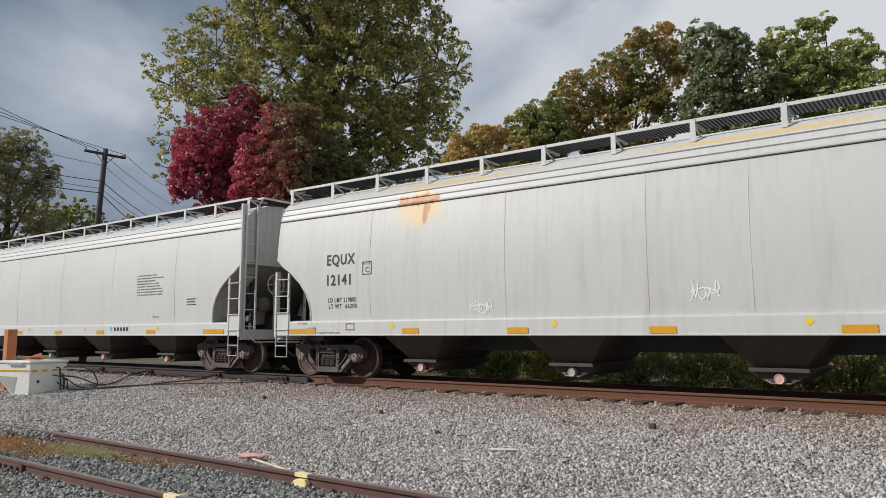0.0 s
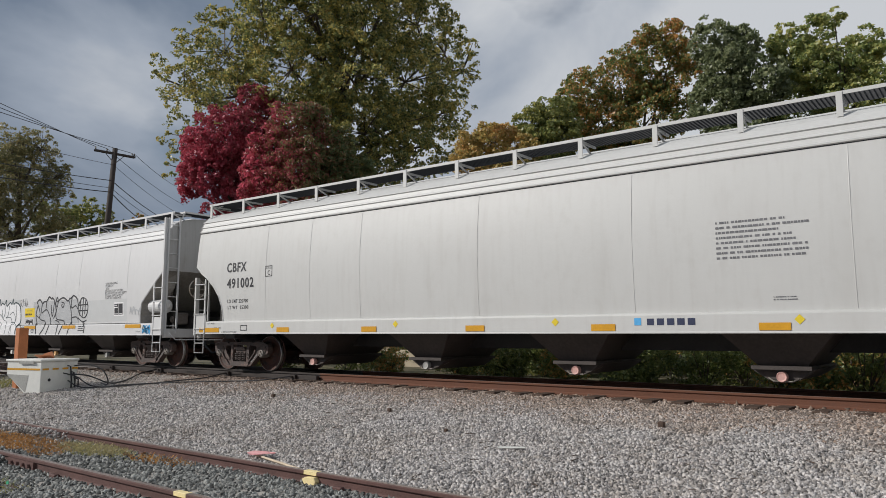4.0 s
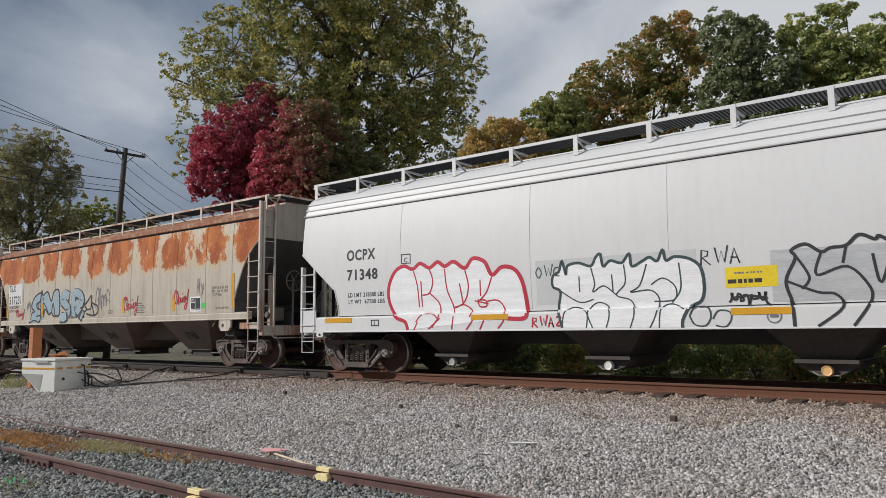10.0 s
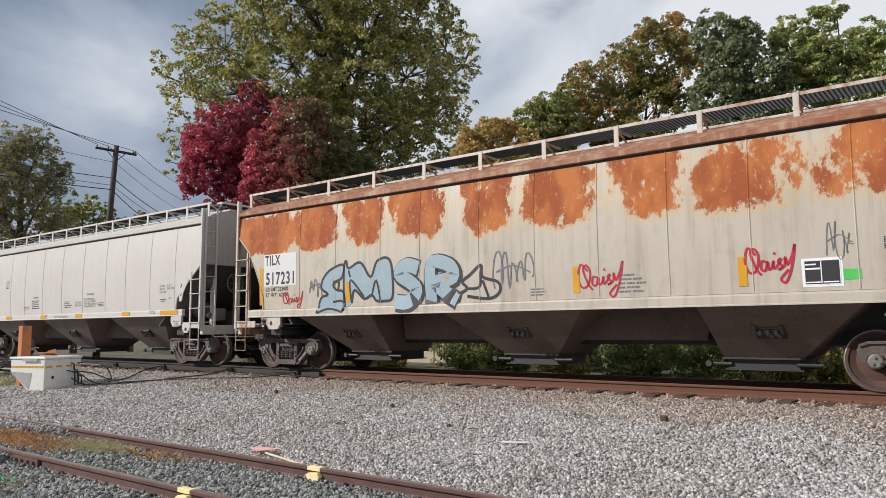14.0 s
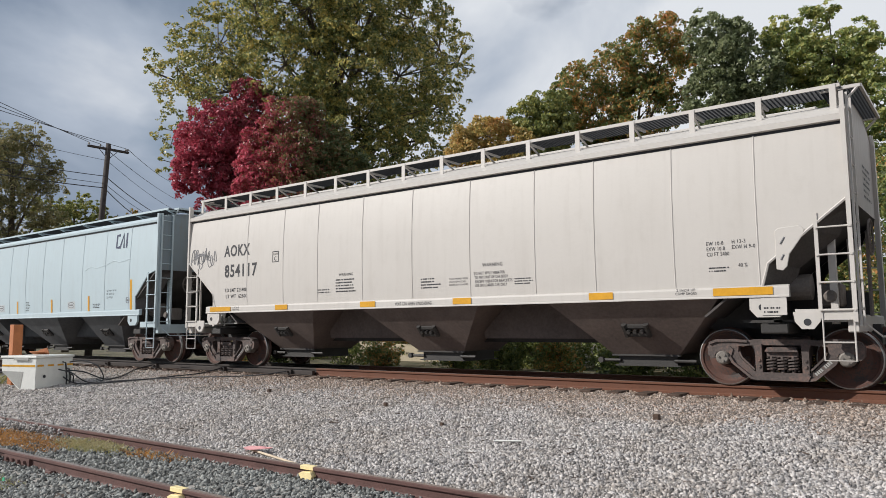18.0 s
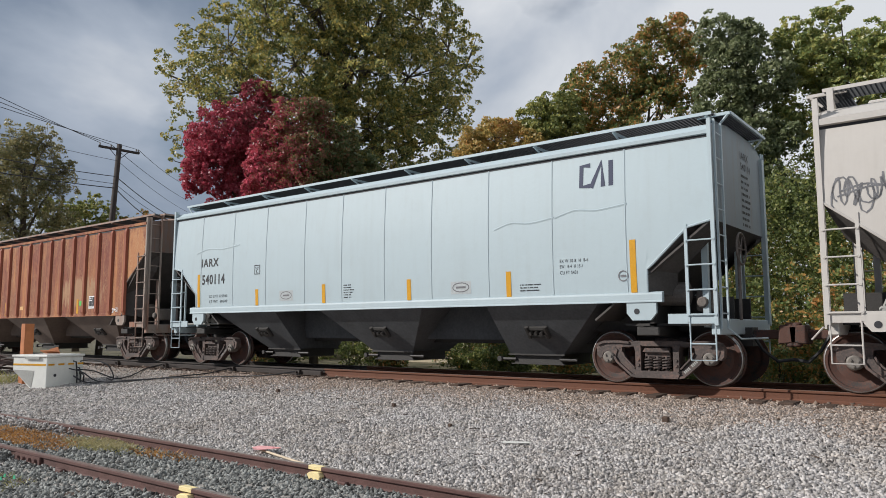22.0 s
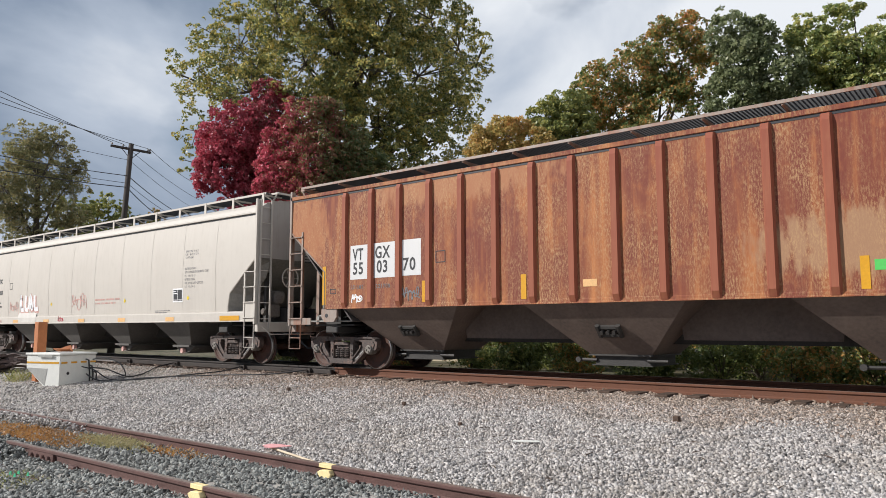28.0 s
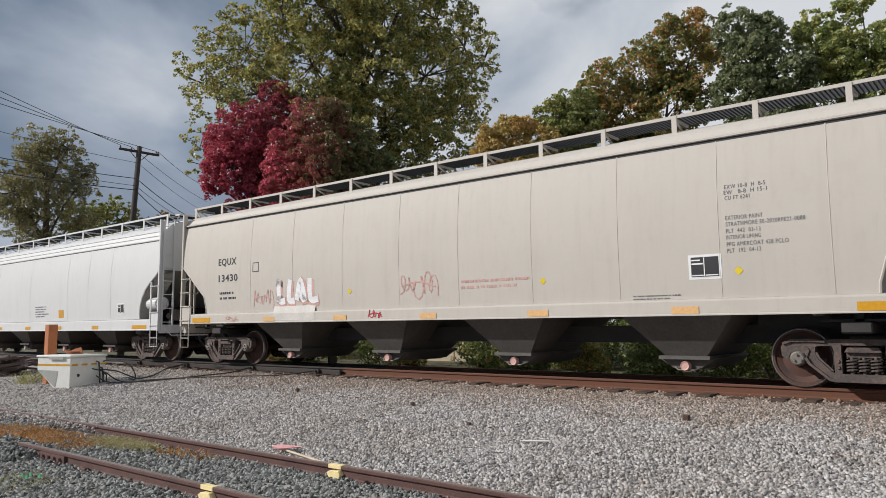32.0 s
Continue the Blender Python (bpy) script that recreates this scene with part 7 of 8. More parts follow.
def slant_logo(car, shape, u, z, w, h):
    """A dark blue emblem of three slanting bar forms."""
    base = shape.side[0][1]
    bm = bmesh.new()
    t = 0.085
    stroke(bm, shape, [(u + w * 0.34, z + h * 0.86), (u + 0.06, z + h * 0.86), (u + 0.05, z + h * 0.08), (u + w * 0.34, z + h * 0.08)], t, 0.005, base)
    stroke(bm, shape, [(u + w * 0.36, z), (u + w * 0.66, z + h * 0.93), (u + w * 0.70, z)], t, 0.006, base)
    stroke(bm, shape, [(u + w * 0.92, z), (u + w * 0.92, z + h * 0.95)], t, 0.005, base)
    part("emblem", bm, b_navy(), car)


def dent(car, shape, u, z, w):
    """A shallow crease pressed into the sheet."""
    bm = bmesh.new()
    base = shape.side[0][1]
    pts = smooth_line([(u, z), (u + w * 0.3, z + 0.10), (u + w * 0.6, z + 0.06), (u + w, z + 0.12)], 6)
    for (a, b), (c, d) in zip(pts, pts[1:]):
        q = [on_side(shape, a, b - 0.03, 0.001, base), on_side(shape, c, d - 0.03, 0.001, base), on_side(shape, c, d, 0.009, base), on_side(shape, a, b, 0.009, base), on_side(shape, c, d + 0.012, 0.001, base), on_side(shape, a, b + 0.012, 0.001, base)]
        v = [bm.verts.new(p) for p in q]
        bm.faces.new((v[0], v[1], v[2], v[3]))
        bm.faces.new((v[3], v[2], v[4], v[5]))
    part("crease", bm, PAINT_BLUE, car)


def rib(car, shape, u, z0, z1):
    """A pressed vertical side post."""
    def make():
        bm = bmesh.new()
        out = [(-0.085, 0.0), (-0.055, -0.075), (0.055, -0.075), (0.085, 0.0)]
        rows = []
        for z, k in ((z0, 0.15), (z0 + 0.12, 1.0), (z1 - 0.10, 1.0), (z1, 0.6)):
            rows.append([bm.verts.new((x, -1.592 + y * k, z)) for x, y in out])
        for a, b in zip(rows, rows[1:]):
            for i in range(3):
                bm.faces.new((a[i], a[i + 1], b[i + 1], b[i]))
        bm.faces.new(rows[0][::-1])
        bm.faces.new(rows[-1])
        bmesh.ops.recalc_face_normals(bm, faces=bm.faces[:])
        return part("side_post", bm, PAINT_RIB)
    shared("rib", make, car, pose(u, 0, 0))


build_train()


# ---- trees ----
def leaves(rng, blobs, count, size, hollow=0.75, per=26):
    """Leaf quads on many small sprays through a set of balls: each spray is a dome of leaves turned outward and up, with gaps between sprays."""
    blobs = np.array(blobs, float)
    wgt = blobs[:, 3] ** 2
    wgt /= wgt.sum()
    clumps = []
    for b, k in zip(blobs, rng.multinomial(max(count // per, 30), wgt)):
        if k == 0:
            continue
        d = rng.normal(size=(k, 3))
        d /= np.linalg.norm(d, axis=1)[:, None]
        rad = b[3] * (hollow + (1.16 - hollow) * rng.uniform(size=(k, 1)) ** 0.8)
        c = b[:3] + d * rad * np.array([1, 1, 0.95])
        clumps.append(np.c_[c, np.full(k, min(0.36, max(0.16, b[3] * 0.14))) * rng.uniform(0.45, 1.4, k), d])
    clumps = np.concatenate(clumps)
    share = clumps[:, 3] ** 2
    pick = rng.choice(len(clumps), count, p=share / share.sum())
    d = rng.normal(size=(count, 3))
    d /= np.linalg.norm(d, axis=1)[:, None]
    d = d + clumps[pick, 4:7] * 0.5 + np.array([0, 0, 0.35])
    d /= np.linalg.norm(d, axis=1)[:, None]
    c = clumps[pick, :3] + d * clumps[pick, 3:4] * rng.uniform(0.55, 1.1, (count, 1)) * np.array([1.1, 1.1, 0.8])
    n = rng.normal(size=(count, 3)) * 0.8 + d * 0.5 + np.array(SUN_TO) * 0.2
    n /= np.linalg.norm(n, axis=1)[:, None]
    t = np.cross(n, rng.normal(size=(count, 3)))
    t /= np.linalg.norm(t, axis=1)[:, None]
    b = np.cross(n, t)
    s = size * rng.uniform(0.6, 1.35, (count, 1))
    v = np.stack([c - t * s, c + b * s * 0.6, c + t * s, c - b * s * 0.6], 1)
    return v.reshape(-1, 3), clumps


def tree(name, label, foot, blobs, mat, count, size, trunk_r, seed, group="", hollow=0.75, twigs=26):
    base = new(name)
    base.location = foot
    tagged(base, label, "tree", group)
    rng = np.random.default_rng(seed)
    f = np.array(foot)
    local = [(x - f[0], y - f[1], z - f[2], r) for x, y, z, r in blobs]
    # each bough carries smaller lobes, so that the crown's outline is uneven
    lobes = [(x, y, z, r * 0.84) for x, y, z, r in local]
    for x, y, z, r in local:
        for _ in range(6):
            d = rng.normal(size=3)
            d *= rng.uniform(0.6, 0.95) * r / np.linalg.norm(d)
            lobes.append((x + d[0], y + d[1], z + d[2], r * rng.uniform(0.22, 0.42)))
    v, clumps = leaves(rng, lobes, count, size, hollow)
    tagged(quads("crown", v, mat, base), kind="stuff")
    top = max(b[2] for b in local)
    mid = np.average(np.array(local)[:, :3], axis=0, weights=np.array(local)[:, 3] ** 2)
    bm = bmesh.new()
    knots = [Vector((0, 0, -0.2)), Vector((mid[0] * 0.2, mid[1] * 0.2, mid[2] * 0.35)), Vector((mid[0] * 0.6, mid[1] * 0.6, mid[2] * 0.7)), Vector((mid[0], mid[1], mid[2] * 1.15))]
    radii = [trunk_r * 1.25, trunk_r, trunk_r * 0.75, trunk_r * 0.3]
    for i in range(3):
        tube(bm, knots[i], knots[i + 1], radii[i], 9, radii[i + 1])
    part("trunk", bm, BARK, base, smooth=True)
    for b in local:
        bm = bmesh.new()
        start = knots[1].lerp(knots[2], rng.uniform(0.2, 1.0)) if b[2] < mid[2] * 1.1 else knots[2].lerp(knots[3], rng.uniform(0, 0.7))
        end = Vector(b[:3])
        bend = start.lerp(end, 0.5) + Vector((0, 0, 0.08 * (end - start).length))
        tube(bm, start, bend, trunk_r * 0.38, 6, trunk_r * 0.24)
        tube(bm, bend, end, trunk_r * 0.24, 6, trunk_r * 0.08)
        part("limb", bm, BARK, base)
    bm = bmesh.new()
    for c in clumps[rng.integers(0, len(clumps), twigs)]:
        b = min(local, key=lambda q: (q[0] - c[0]) ** 2 + (q[1] - c[1]) ** 2 + (q[2] - c[2]) ** 2)
        tube(bm, b[:3], tuple(c[:3]), trunk_r * 0.08, 4, trunk_r * 0.03)
    tagged(part("twig", bm, BARK, base), kind="stuff")
    return base


tree("broad_tree", "tall spreading tree with yellowing green autumn leaves", (-32.5, 17.5, -0.3),
     [(-36.43, 9.65, 15.82, 1.82), (-33.02, 9.95, 16.43, 2.51), (-30.43, 10.53, 17.54, 2.4), (-27.76, 11.81, 17.87, 2.66), (-26.22, 14.02, 17.89, 2.69), (-25.47, 17.5, 18.57, 2.4), (-25.34, 19.93, 17.61, 2.04), (-25.35, 21.75, 17.13, 1.25), (-32.13, 10.1, 13.71, 2.3), (-28.75, 11.1, 14.83, 2.77), (-26.58, 13.12, 14.58, 3.0), (-25.58, 16.56, 14.96, 2.71), (-25.4, 18.53, 13.47, 1.9), (-26.22, 14.02, 11.58, 2.61), (-27.96, 11.67, 11.73, 2.16), (-36.4, 9.64, 12.2, 1.3), (-36.3, 9.7, 10.3, 1.1), (-35.4, 9.8, 14.0, 1.6), (-25.48, 17.31, 11.08, 1.42), (-27.0, 12.63, 20.52, 3.16), (-30.13, 10.6, 20.37, 2.39), (-25.73, 15.71, 20.7, 2.67), (-38.8, 9.5, 16.2, 0.6), (-25.6, 16.0, 12.4, 2.2), (-25.4, 18.8, 11.8, 1.9), (-26.2, 14.6, 9.7, 2.1), (-25.5, 17.0, 9.4, 2.0), (-25.3, 20.3, 14.2, 1.8)], LEAF_MAPLE, 126000, 0.088, 0.5, 11, hollow=0.6, twigs=300)
tree("crimson_tree", "rounded maple with deep crimson autumn leaves", (-29.5, 10.6, -0.3),
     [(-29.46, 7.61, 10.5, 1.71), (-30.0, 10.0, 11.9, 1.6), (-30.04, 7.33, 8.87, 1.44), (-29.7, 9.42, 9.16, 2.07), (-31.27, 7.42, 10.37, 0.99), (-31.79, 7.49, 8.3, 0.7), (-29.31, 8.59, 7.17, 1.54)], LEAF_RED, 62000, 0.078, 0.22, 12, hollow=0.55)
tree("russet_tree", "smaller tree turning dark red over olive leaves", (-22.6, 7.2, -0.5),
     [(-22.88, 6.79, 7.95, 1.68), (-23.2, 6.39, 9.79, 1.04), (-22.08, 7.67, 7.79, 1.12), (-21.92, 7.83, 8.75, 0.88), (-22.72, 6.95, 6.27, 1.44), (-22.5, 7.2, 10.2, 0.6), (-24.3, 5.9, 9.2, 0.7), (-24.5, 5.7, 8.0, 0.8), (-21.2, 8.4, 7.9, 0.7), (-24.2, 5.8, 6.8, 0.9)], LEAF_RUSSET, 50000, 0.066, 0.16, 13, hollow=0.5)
tree("golden_tree", "small golden-yellow autumn tree", (-15.8, 10.8, -0.5), [(-16.78, 10.18, 8.62, 0.5), (-15.98, 10.69, 8.76, 0.72), (-15.41, 11.05, 9.05, 0.43), (-14.9, 11.41, 8.19, 0.86), (-16.56, 10.26, 7.9, 0.79), (-15.84, 10.83, 6.89, 1.08)], LEAF_GOLD, 24000, 0.062, 0.14, 14)
tree("young_tree", "young olive-green tree beside the golden one", (-14.3, 12.6, -0.5), [(-14.84, 12.29, 9.6, 0.74), (-14.1, 12.7, 10.01, 0.82), (-14.68, 12.37, 8.86, 0.9), (-13.86, 12.78, 8.95, 0.9), (-14.43, 12.46, 7.39, 1.31)], LEAF_OLIVE, 26000, 0.066, 0.14, 15)
tree("dark_tree", "dense dark green tree tipped with rust leaves", (-11.5, 15.4, -0.3),
     [(-13.6, 14.6, 11.3, 1.25), (-12.3, 15.2, 11.7, 1.35), (-11.0, 15.7, 12.3, 1.4), (-10.1, 16.0, 13.2, 0.85), (-10.0, 16.1, 11.4, 1.2), (-12.8, 15.0, 10.0, 1.3), (-11.1, 15.7, 10.1, 1.5), (-14.1, 14.4, 10.2, 1.0), (-12.0, 15.2, 7.8, 1.9), (-10.4, 15.8, 6.0, 1.8), (-12.6, 15, 5.0, 1.8)], LEAF_DARK, 90000, 0.066, 0.2, 16)
tree("sage_tree", "grey-green leafy tree rising behind the train", (-7.4, 14.8, -0.3), [(-8.1, 14.6, 12.2, 0.9), (-7.5, 14.7, 11.0, 1.15), (-6.6, 15.0, 10.4, 1.15), (-8.0, 14.6, 9.6, 1.1), (-7.1, 14.9, 12.0, 0.6), (-7.4, 14.8, 7.8, 1.5), (-7.0, 14.8, 5.6, 1.6)], LEAF_SAGE, 60000, 0.07, 0.16, 17)
tree("pale_tree", "light green tree with yellowing sprays", (-4.3, 16.4, -0.3),
     [(-5.8, 16.2, 11.9, 0.85), (-4.8, 16.4, 12.4, 0.55), (-5.1, 16.3, 10.9, 1.1), (-4.0, 16.5, 10.9, 1.05), (-3.2, 16.6, 11.6, 0.65), (-4.1, 16.5, 9.4, 1.1), (-2.8, 16.6, 10.4, 1.0), (-4.2, 16.4, 12.8, 0.35), (-5.6, 16.2, 9.4, 1.2), (-2.9, 16.6, 8.5, 1.2), (-4.0, 16.4, 7.2, 1.5), (-2.0, 16.6, 6.0, 1.6), (-5.0, 16.2, 5.4, 1.5)], LEAF_LIGHT, 72000, 0.07, 0.16, 18)
tree("thin_tree", "thin-leaved tree with bare twigs showing", (-48.2, 6.2, -0.3),
     [(-48.5, 5.6, 12.5, 1.7), (-47.9, 7.0, 12.7, 1.4), (-48.3, 6.0, 10.4, 2.1), (-47.6, 7.7, 10.4, 1.4), (-48.5, 5.5, 7.6, 2.0), (-47.7, 7.5, 8.1, 1.7), (-48.9, 4.3, 9.6, 2.0), (-47.3, 8.2, 11.4, 0.6)], LEAF_SPARSE, 46000, 0.064, 0.25, 19, hollow=0.25, twigs=240)
tree("far_tree", "distant dark bushy tree", (-50.5, 10.8, -0.3), [(-50.5, 11.0, 9.8, 1.0), (-50.0, 12.0, 9.2, 1.0), (-50.8, 10.4, 8.6, 1.5), (-50.4, 11.2, 6.5, 2.0), (-50.2, 9.2, 8.4, 1.4), (-50.0, 12.6, 7.8, 1.2)], LEAF_OLIVE, 16000, 0.095, 0.2, 20)
tree("far_conifer", "far-off dark evergreen top", (-48.9, 14.0, -0.3), [(-48.9, 14.1, 9.0, 0.6), (-49.3, 13.3, 8.9, 0.45), (-48.6, 14.6, 8.9, 0.4), (-48.9, 14.0, 7.8, 1.0), (-49, 14, 6, 1.4)], LEAF_DARK, 5200, 0.09, 0.18, 21)


def hedge():
    """The scrub behind the track: separate bushes of mixed height."""
    rr = random.Random(5)
    spots = [(-27, 7.5, 1.5), (-23.5, 6.5, 1.3), (-20.5, 7.2, 1.6), (-17.5, 6.2, 1.2), (-15, 7.0, 1.5), (-12.5, 5.6, 1.3), (-10.3, 6.4, 1.6), (-8.2, 5.4, 1.3), (-6.3, 6.2, 1.7), (-4.4, 5.4, 1.5), (-2.6, 6.2, 1.8), (-0.8, 5.6, 1.7), (1.2, 6.5, 1.9),
             (-9.2, 8.5, 2.4), (-6.0, 8.8, 2.8), (-3.2, 8.6, 3.2), (-0.4, 8.8, 3.2), (-12.6, 9.2, 2.6), (-16.5, 9.6, 2.4), (-13.5, 12.2, 5.2), (-10.8, 12.0, 5.6), (-8.2, 12.4, 6.0), (-5.6, 12.2, 6.0), (-3.0, 12.6, 6.4), (-0.5, 12.8, 6.2), (-20.0, 13.5, 5.0), (-16.8, 13.0, 5.0), (-23.5, 14.0, 5.0), (-27.0, 11.5, 4.6), (-12.5, 18.5, 8.0), (-9.0, 18.6, 8.4), (-5.6, 19.0, 8.6), (-2.2, 19.2, 8.8)]
    for k, (x, y, h) in enumerate(spots):
        z = ground_z(y)
        b = [(x + rr.uniform(-0.5, 0.5), y + rr.uniform(-0.3, 0.3), z + h * q, h * rr.uniform(0.36, 0.5)) for q in (0.3, 0.55, 0.8)] + [(x + rr.uniform(-0.9, 0.9), y, z + 0.3 * h, 0.4 * h)]
        base = new("bush")
        base.location = (x, y, z)
        tagged(base, "leafy roadside bush on the verge behind the track" if h < 2 else "tall leafy scrub behind the track", "bush", "bushes behind the track")
        rng = np.random.default_rng(100 + k)
        v, c = leaves(rng, [(p - x, q - y, r - z, s) for p, q, r, s in b], 4200 if h < 2 else 9000 if h < 4 else 19000, 0.048 if h < 2 else 0.054 if h < 4 else 0.056, 0.3)
        tagged(quads("foliage", v, LEAF_BUSH if k % 3 else LEAF_DARK, base), kind="stuff")
        bm = bmesh.new()
        for q in c[rng.integers(0, len(c), 12)]:
            tube(bm, (rr.uniform(-0.1, 0.1), rr.uniform(-0.1, 0.1), -0.05), tuple(q[:3]), 0.022, 5, 0.006)
        tagged(part("stem", bm, BARK, base), kind="stuff")


hedge()


def blades(name, label, x0, x1, y0, y1, count, height, mat, seed, keep=None):
    r = np.random.default_rng(seed)
    x, y = r.uniform(x0, x1, count), r.uniform(y0, y1, count)
    if keep is not None:
        ok = keep(x, y, r)
        x, y = x[ok], y[ok]
    k = len(x)
    z = np.interp(y, [a for a, b in GROUND_LINE], [b for a, b in GROUND_LINE])
    root = np.stack([x, y, z - 0.01], 1)
    a = r.uniform(0, math.tau, k)
    side = np.stack([np.cos(a), np.sin(a), np.zeros(k)], 1) * 0.0045
    h = height * r.uniform(0.4, 1.2, (k, 1))
    tip = root + np.c_[r.normal(size=(k, 2)) * h * 0.8, h]
    mid = (root + tip) / 2 + np.c_[np.zeros((k, 2)), h * 0.15]
    v = np.stack([root - side, root + side, mid + side, tip, mid - side], 1)
    tagged(quads(name, v.reshape(-1, 3), mat, per=5), label, "grass", kind="stuff")


blob_at = lambda cx, cy, rx, ry: (lambda x, y, r: ((x - cx) / rx) ** 2 + ((y - cy) / ry) ** 2 < r.uniform(0, 1.0, len(x)))
blades("dry_grass", "dry orange grass matted over the siding's end", -15.2, -10.4, -9.3, -7.6, 19000, 0.07, GRASS_DRY, 31, blob_at(-12.5, -8.35, 2.2, 0.75))
blades("straw", "bleached straw and weeds beside the siding rail", -11.6, -9.4, -8.3, -7.55, 4200, 0.085, GRASS_STRAW, 37, blob_at(-10.5, -7.85, 1.0, 0.34))
blades("weeds", "sparse green weeds in the siding", -11.4, -8.8, -8.4, -7.6, 1600, 0.06, GRASS, 32, blob_at(-10.2, -7.95, 1.1, 0.35))
blades("dead_grass", "dead straw weeds beside the siding rail", -9.8, -8.0, -8.2, -7.6, 900, 0.09, GRASS_DRY, 33, blob_at(-8.9, -7.8, 0.8, 0.24))
blades("weeds", "small green weeds in dark ballast", -9.5, -8.6, -10.2, -9.5, 350, 0.07, GRASS, 34)
blades("verge_grass", "rough grass verge behind the main track", -40, 3, 2.9, 6.5, 16000, 0.22, GRASS, 35)
blades("weeds", "weed tuft growing beside the lubricator box", -22.6, -21.2, -5.2, -4.2, 700, 0.35, GRASS, 36, blob_at(-21.9, -4.7, 0.6, 0.35))


# ---- utility pole, wires, yard clutter ----
def utility_pole():
    base = new("utility_pole")
    base.location = (-37.55, 5.8, -0.5)
    tagged(base, "leaning wooden utility pole with one crossarm", "utility pole")
    top = Vector((0.50, 0.35, 11.36))
    bm = bmesh.new()
    tube(bm, (0, 0, -0.3), top, 0.19, 12, 0.13)
    part("pole", bm, WOOD_POLE, base, smooth=True)
    arm = Vector((0.40, 0.76, -0.09)).normalized()
    c = top + Vector((0, 0, -0.3))
    bm = bmesh.new()
    p, q = c - arm * 1.0, c + arm * 1.0
    for s in (-0.05, 0.05):
        tube(bm, p + Vector((s, 0, 0)), q + Vector((s, 0, 0)), 0.07, 4)
    part("crossarm", bm, WOOD_POLE, base)
    for s in (-1, 1):
        bm = bmesh.new()
        tube(bm, c + arm * s * 0.5, c + Vector((0, 0, -0.55)), 0.02, 5)
        part("brace", bm, WOOD_POLE, base)
    ends = []
    for s in (-0.95, -0.4, 0.85, 0.95):
        bm = bmesh.new()
        o = c + arm * s
        tube(bm, o, o + Vector((0, 0, 0.16)), 0.02, 6)
        tube(bm, o + Vector((0, 0, 0.10)), o + Vector((0, 0, 0.20)), 0.05, 8, 0.03)
        part("insulator", bm, CAP, base)
        ends.append(base.location + o + Vector((0, 0, 0.2)))
    lows = [base.location + Vector((0.50, 0.35, 11.36)) * k for k in (0.92, 0.845, 0.81, 0.79)]
    wires = []
    for p, q in zip(ends[:3], ((-28.7, -4.6, 9.7), (-28.7, -4.4, 9.35), (-28.7, -4.8, 9.1))):
        wires.append((p, Vector(q) + Vector((0, 0, 0.25)), 0.014, 0.05))
    for p, q, r in zip(lows, ((-32.3, -2.6, 9.1), (-32.3, -2.6, 8.0), (-32.3, -2.5, 7.75), (-32.3, -2.5, 7.4)), (0.011, 0.02, 0.013, 0.024)):
        wires.append((p, Vector(q), r, 0.06))
    for p, q, r in zip((ends[3], ends[1], lows[0], lows[1], lows[2], lows[3]), ((-50.6, 18.9, 12.3), (-50.6, 19.0, 11.1), (-50.6, 19.0, 10.2), (-51.0, 18.3, 9.6), (-51.2, 18.0, 9.4), (-51.8, 17.1, 9.3)), (0.014, 0.014, 0.012, 0.024, 0.014, 0.026)):
        wires.append((p, Vector(q), r, 0.2))
    for a, b, r, sag in wires:
        bm = bmesh.new()
        pts = [a.lerp(b, t / 12) - Vector((0, 0, sag * 4 * t / 12 * (1 - t / 12))) for t in range(13)]
        rope(bm, pts, r, 5)
        tagged(part("overhead_wire", bm, WIRE), "thin dark overhead wire strung from the pole", "wire", "overhead wires")
    # a second pole farther off
    base = new("utility_pole")
    base.location = (-50.5, 3.4, -0.5)
    tagged(base, "far wooden utility pole among thin trees", "utility pole")
    bm = bmesh.new()
    tube(bm, (0, 0, -0.3), (0, 0, 10.4), 0.17, 10, 0.12)
    part("pole", bm, WOOD_POLE, base, smooth=True)
    for z in (10.1, 8.9):
        bm = bmesh.new()
        tube(bm, Vector((-0.5, -1.0, z)), Vector((0.5, 1.0, z)), 0.07, 4)
        part("crossarm", bm, WOOD_POLE, base)


utility_pole()


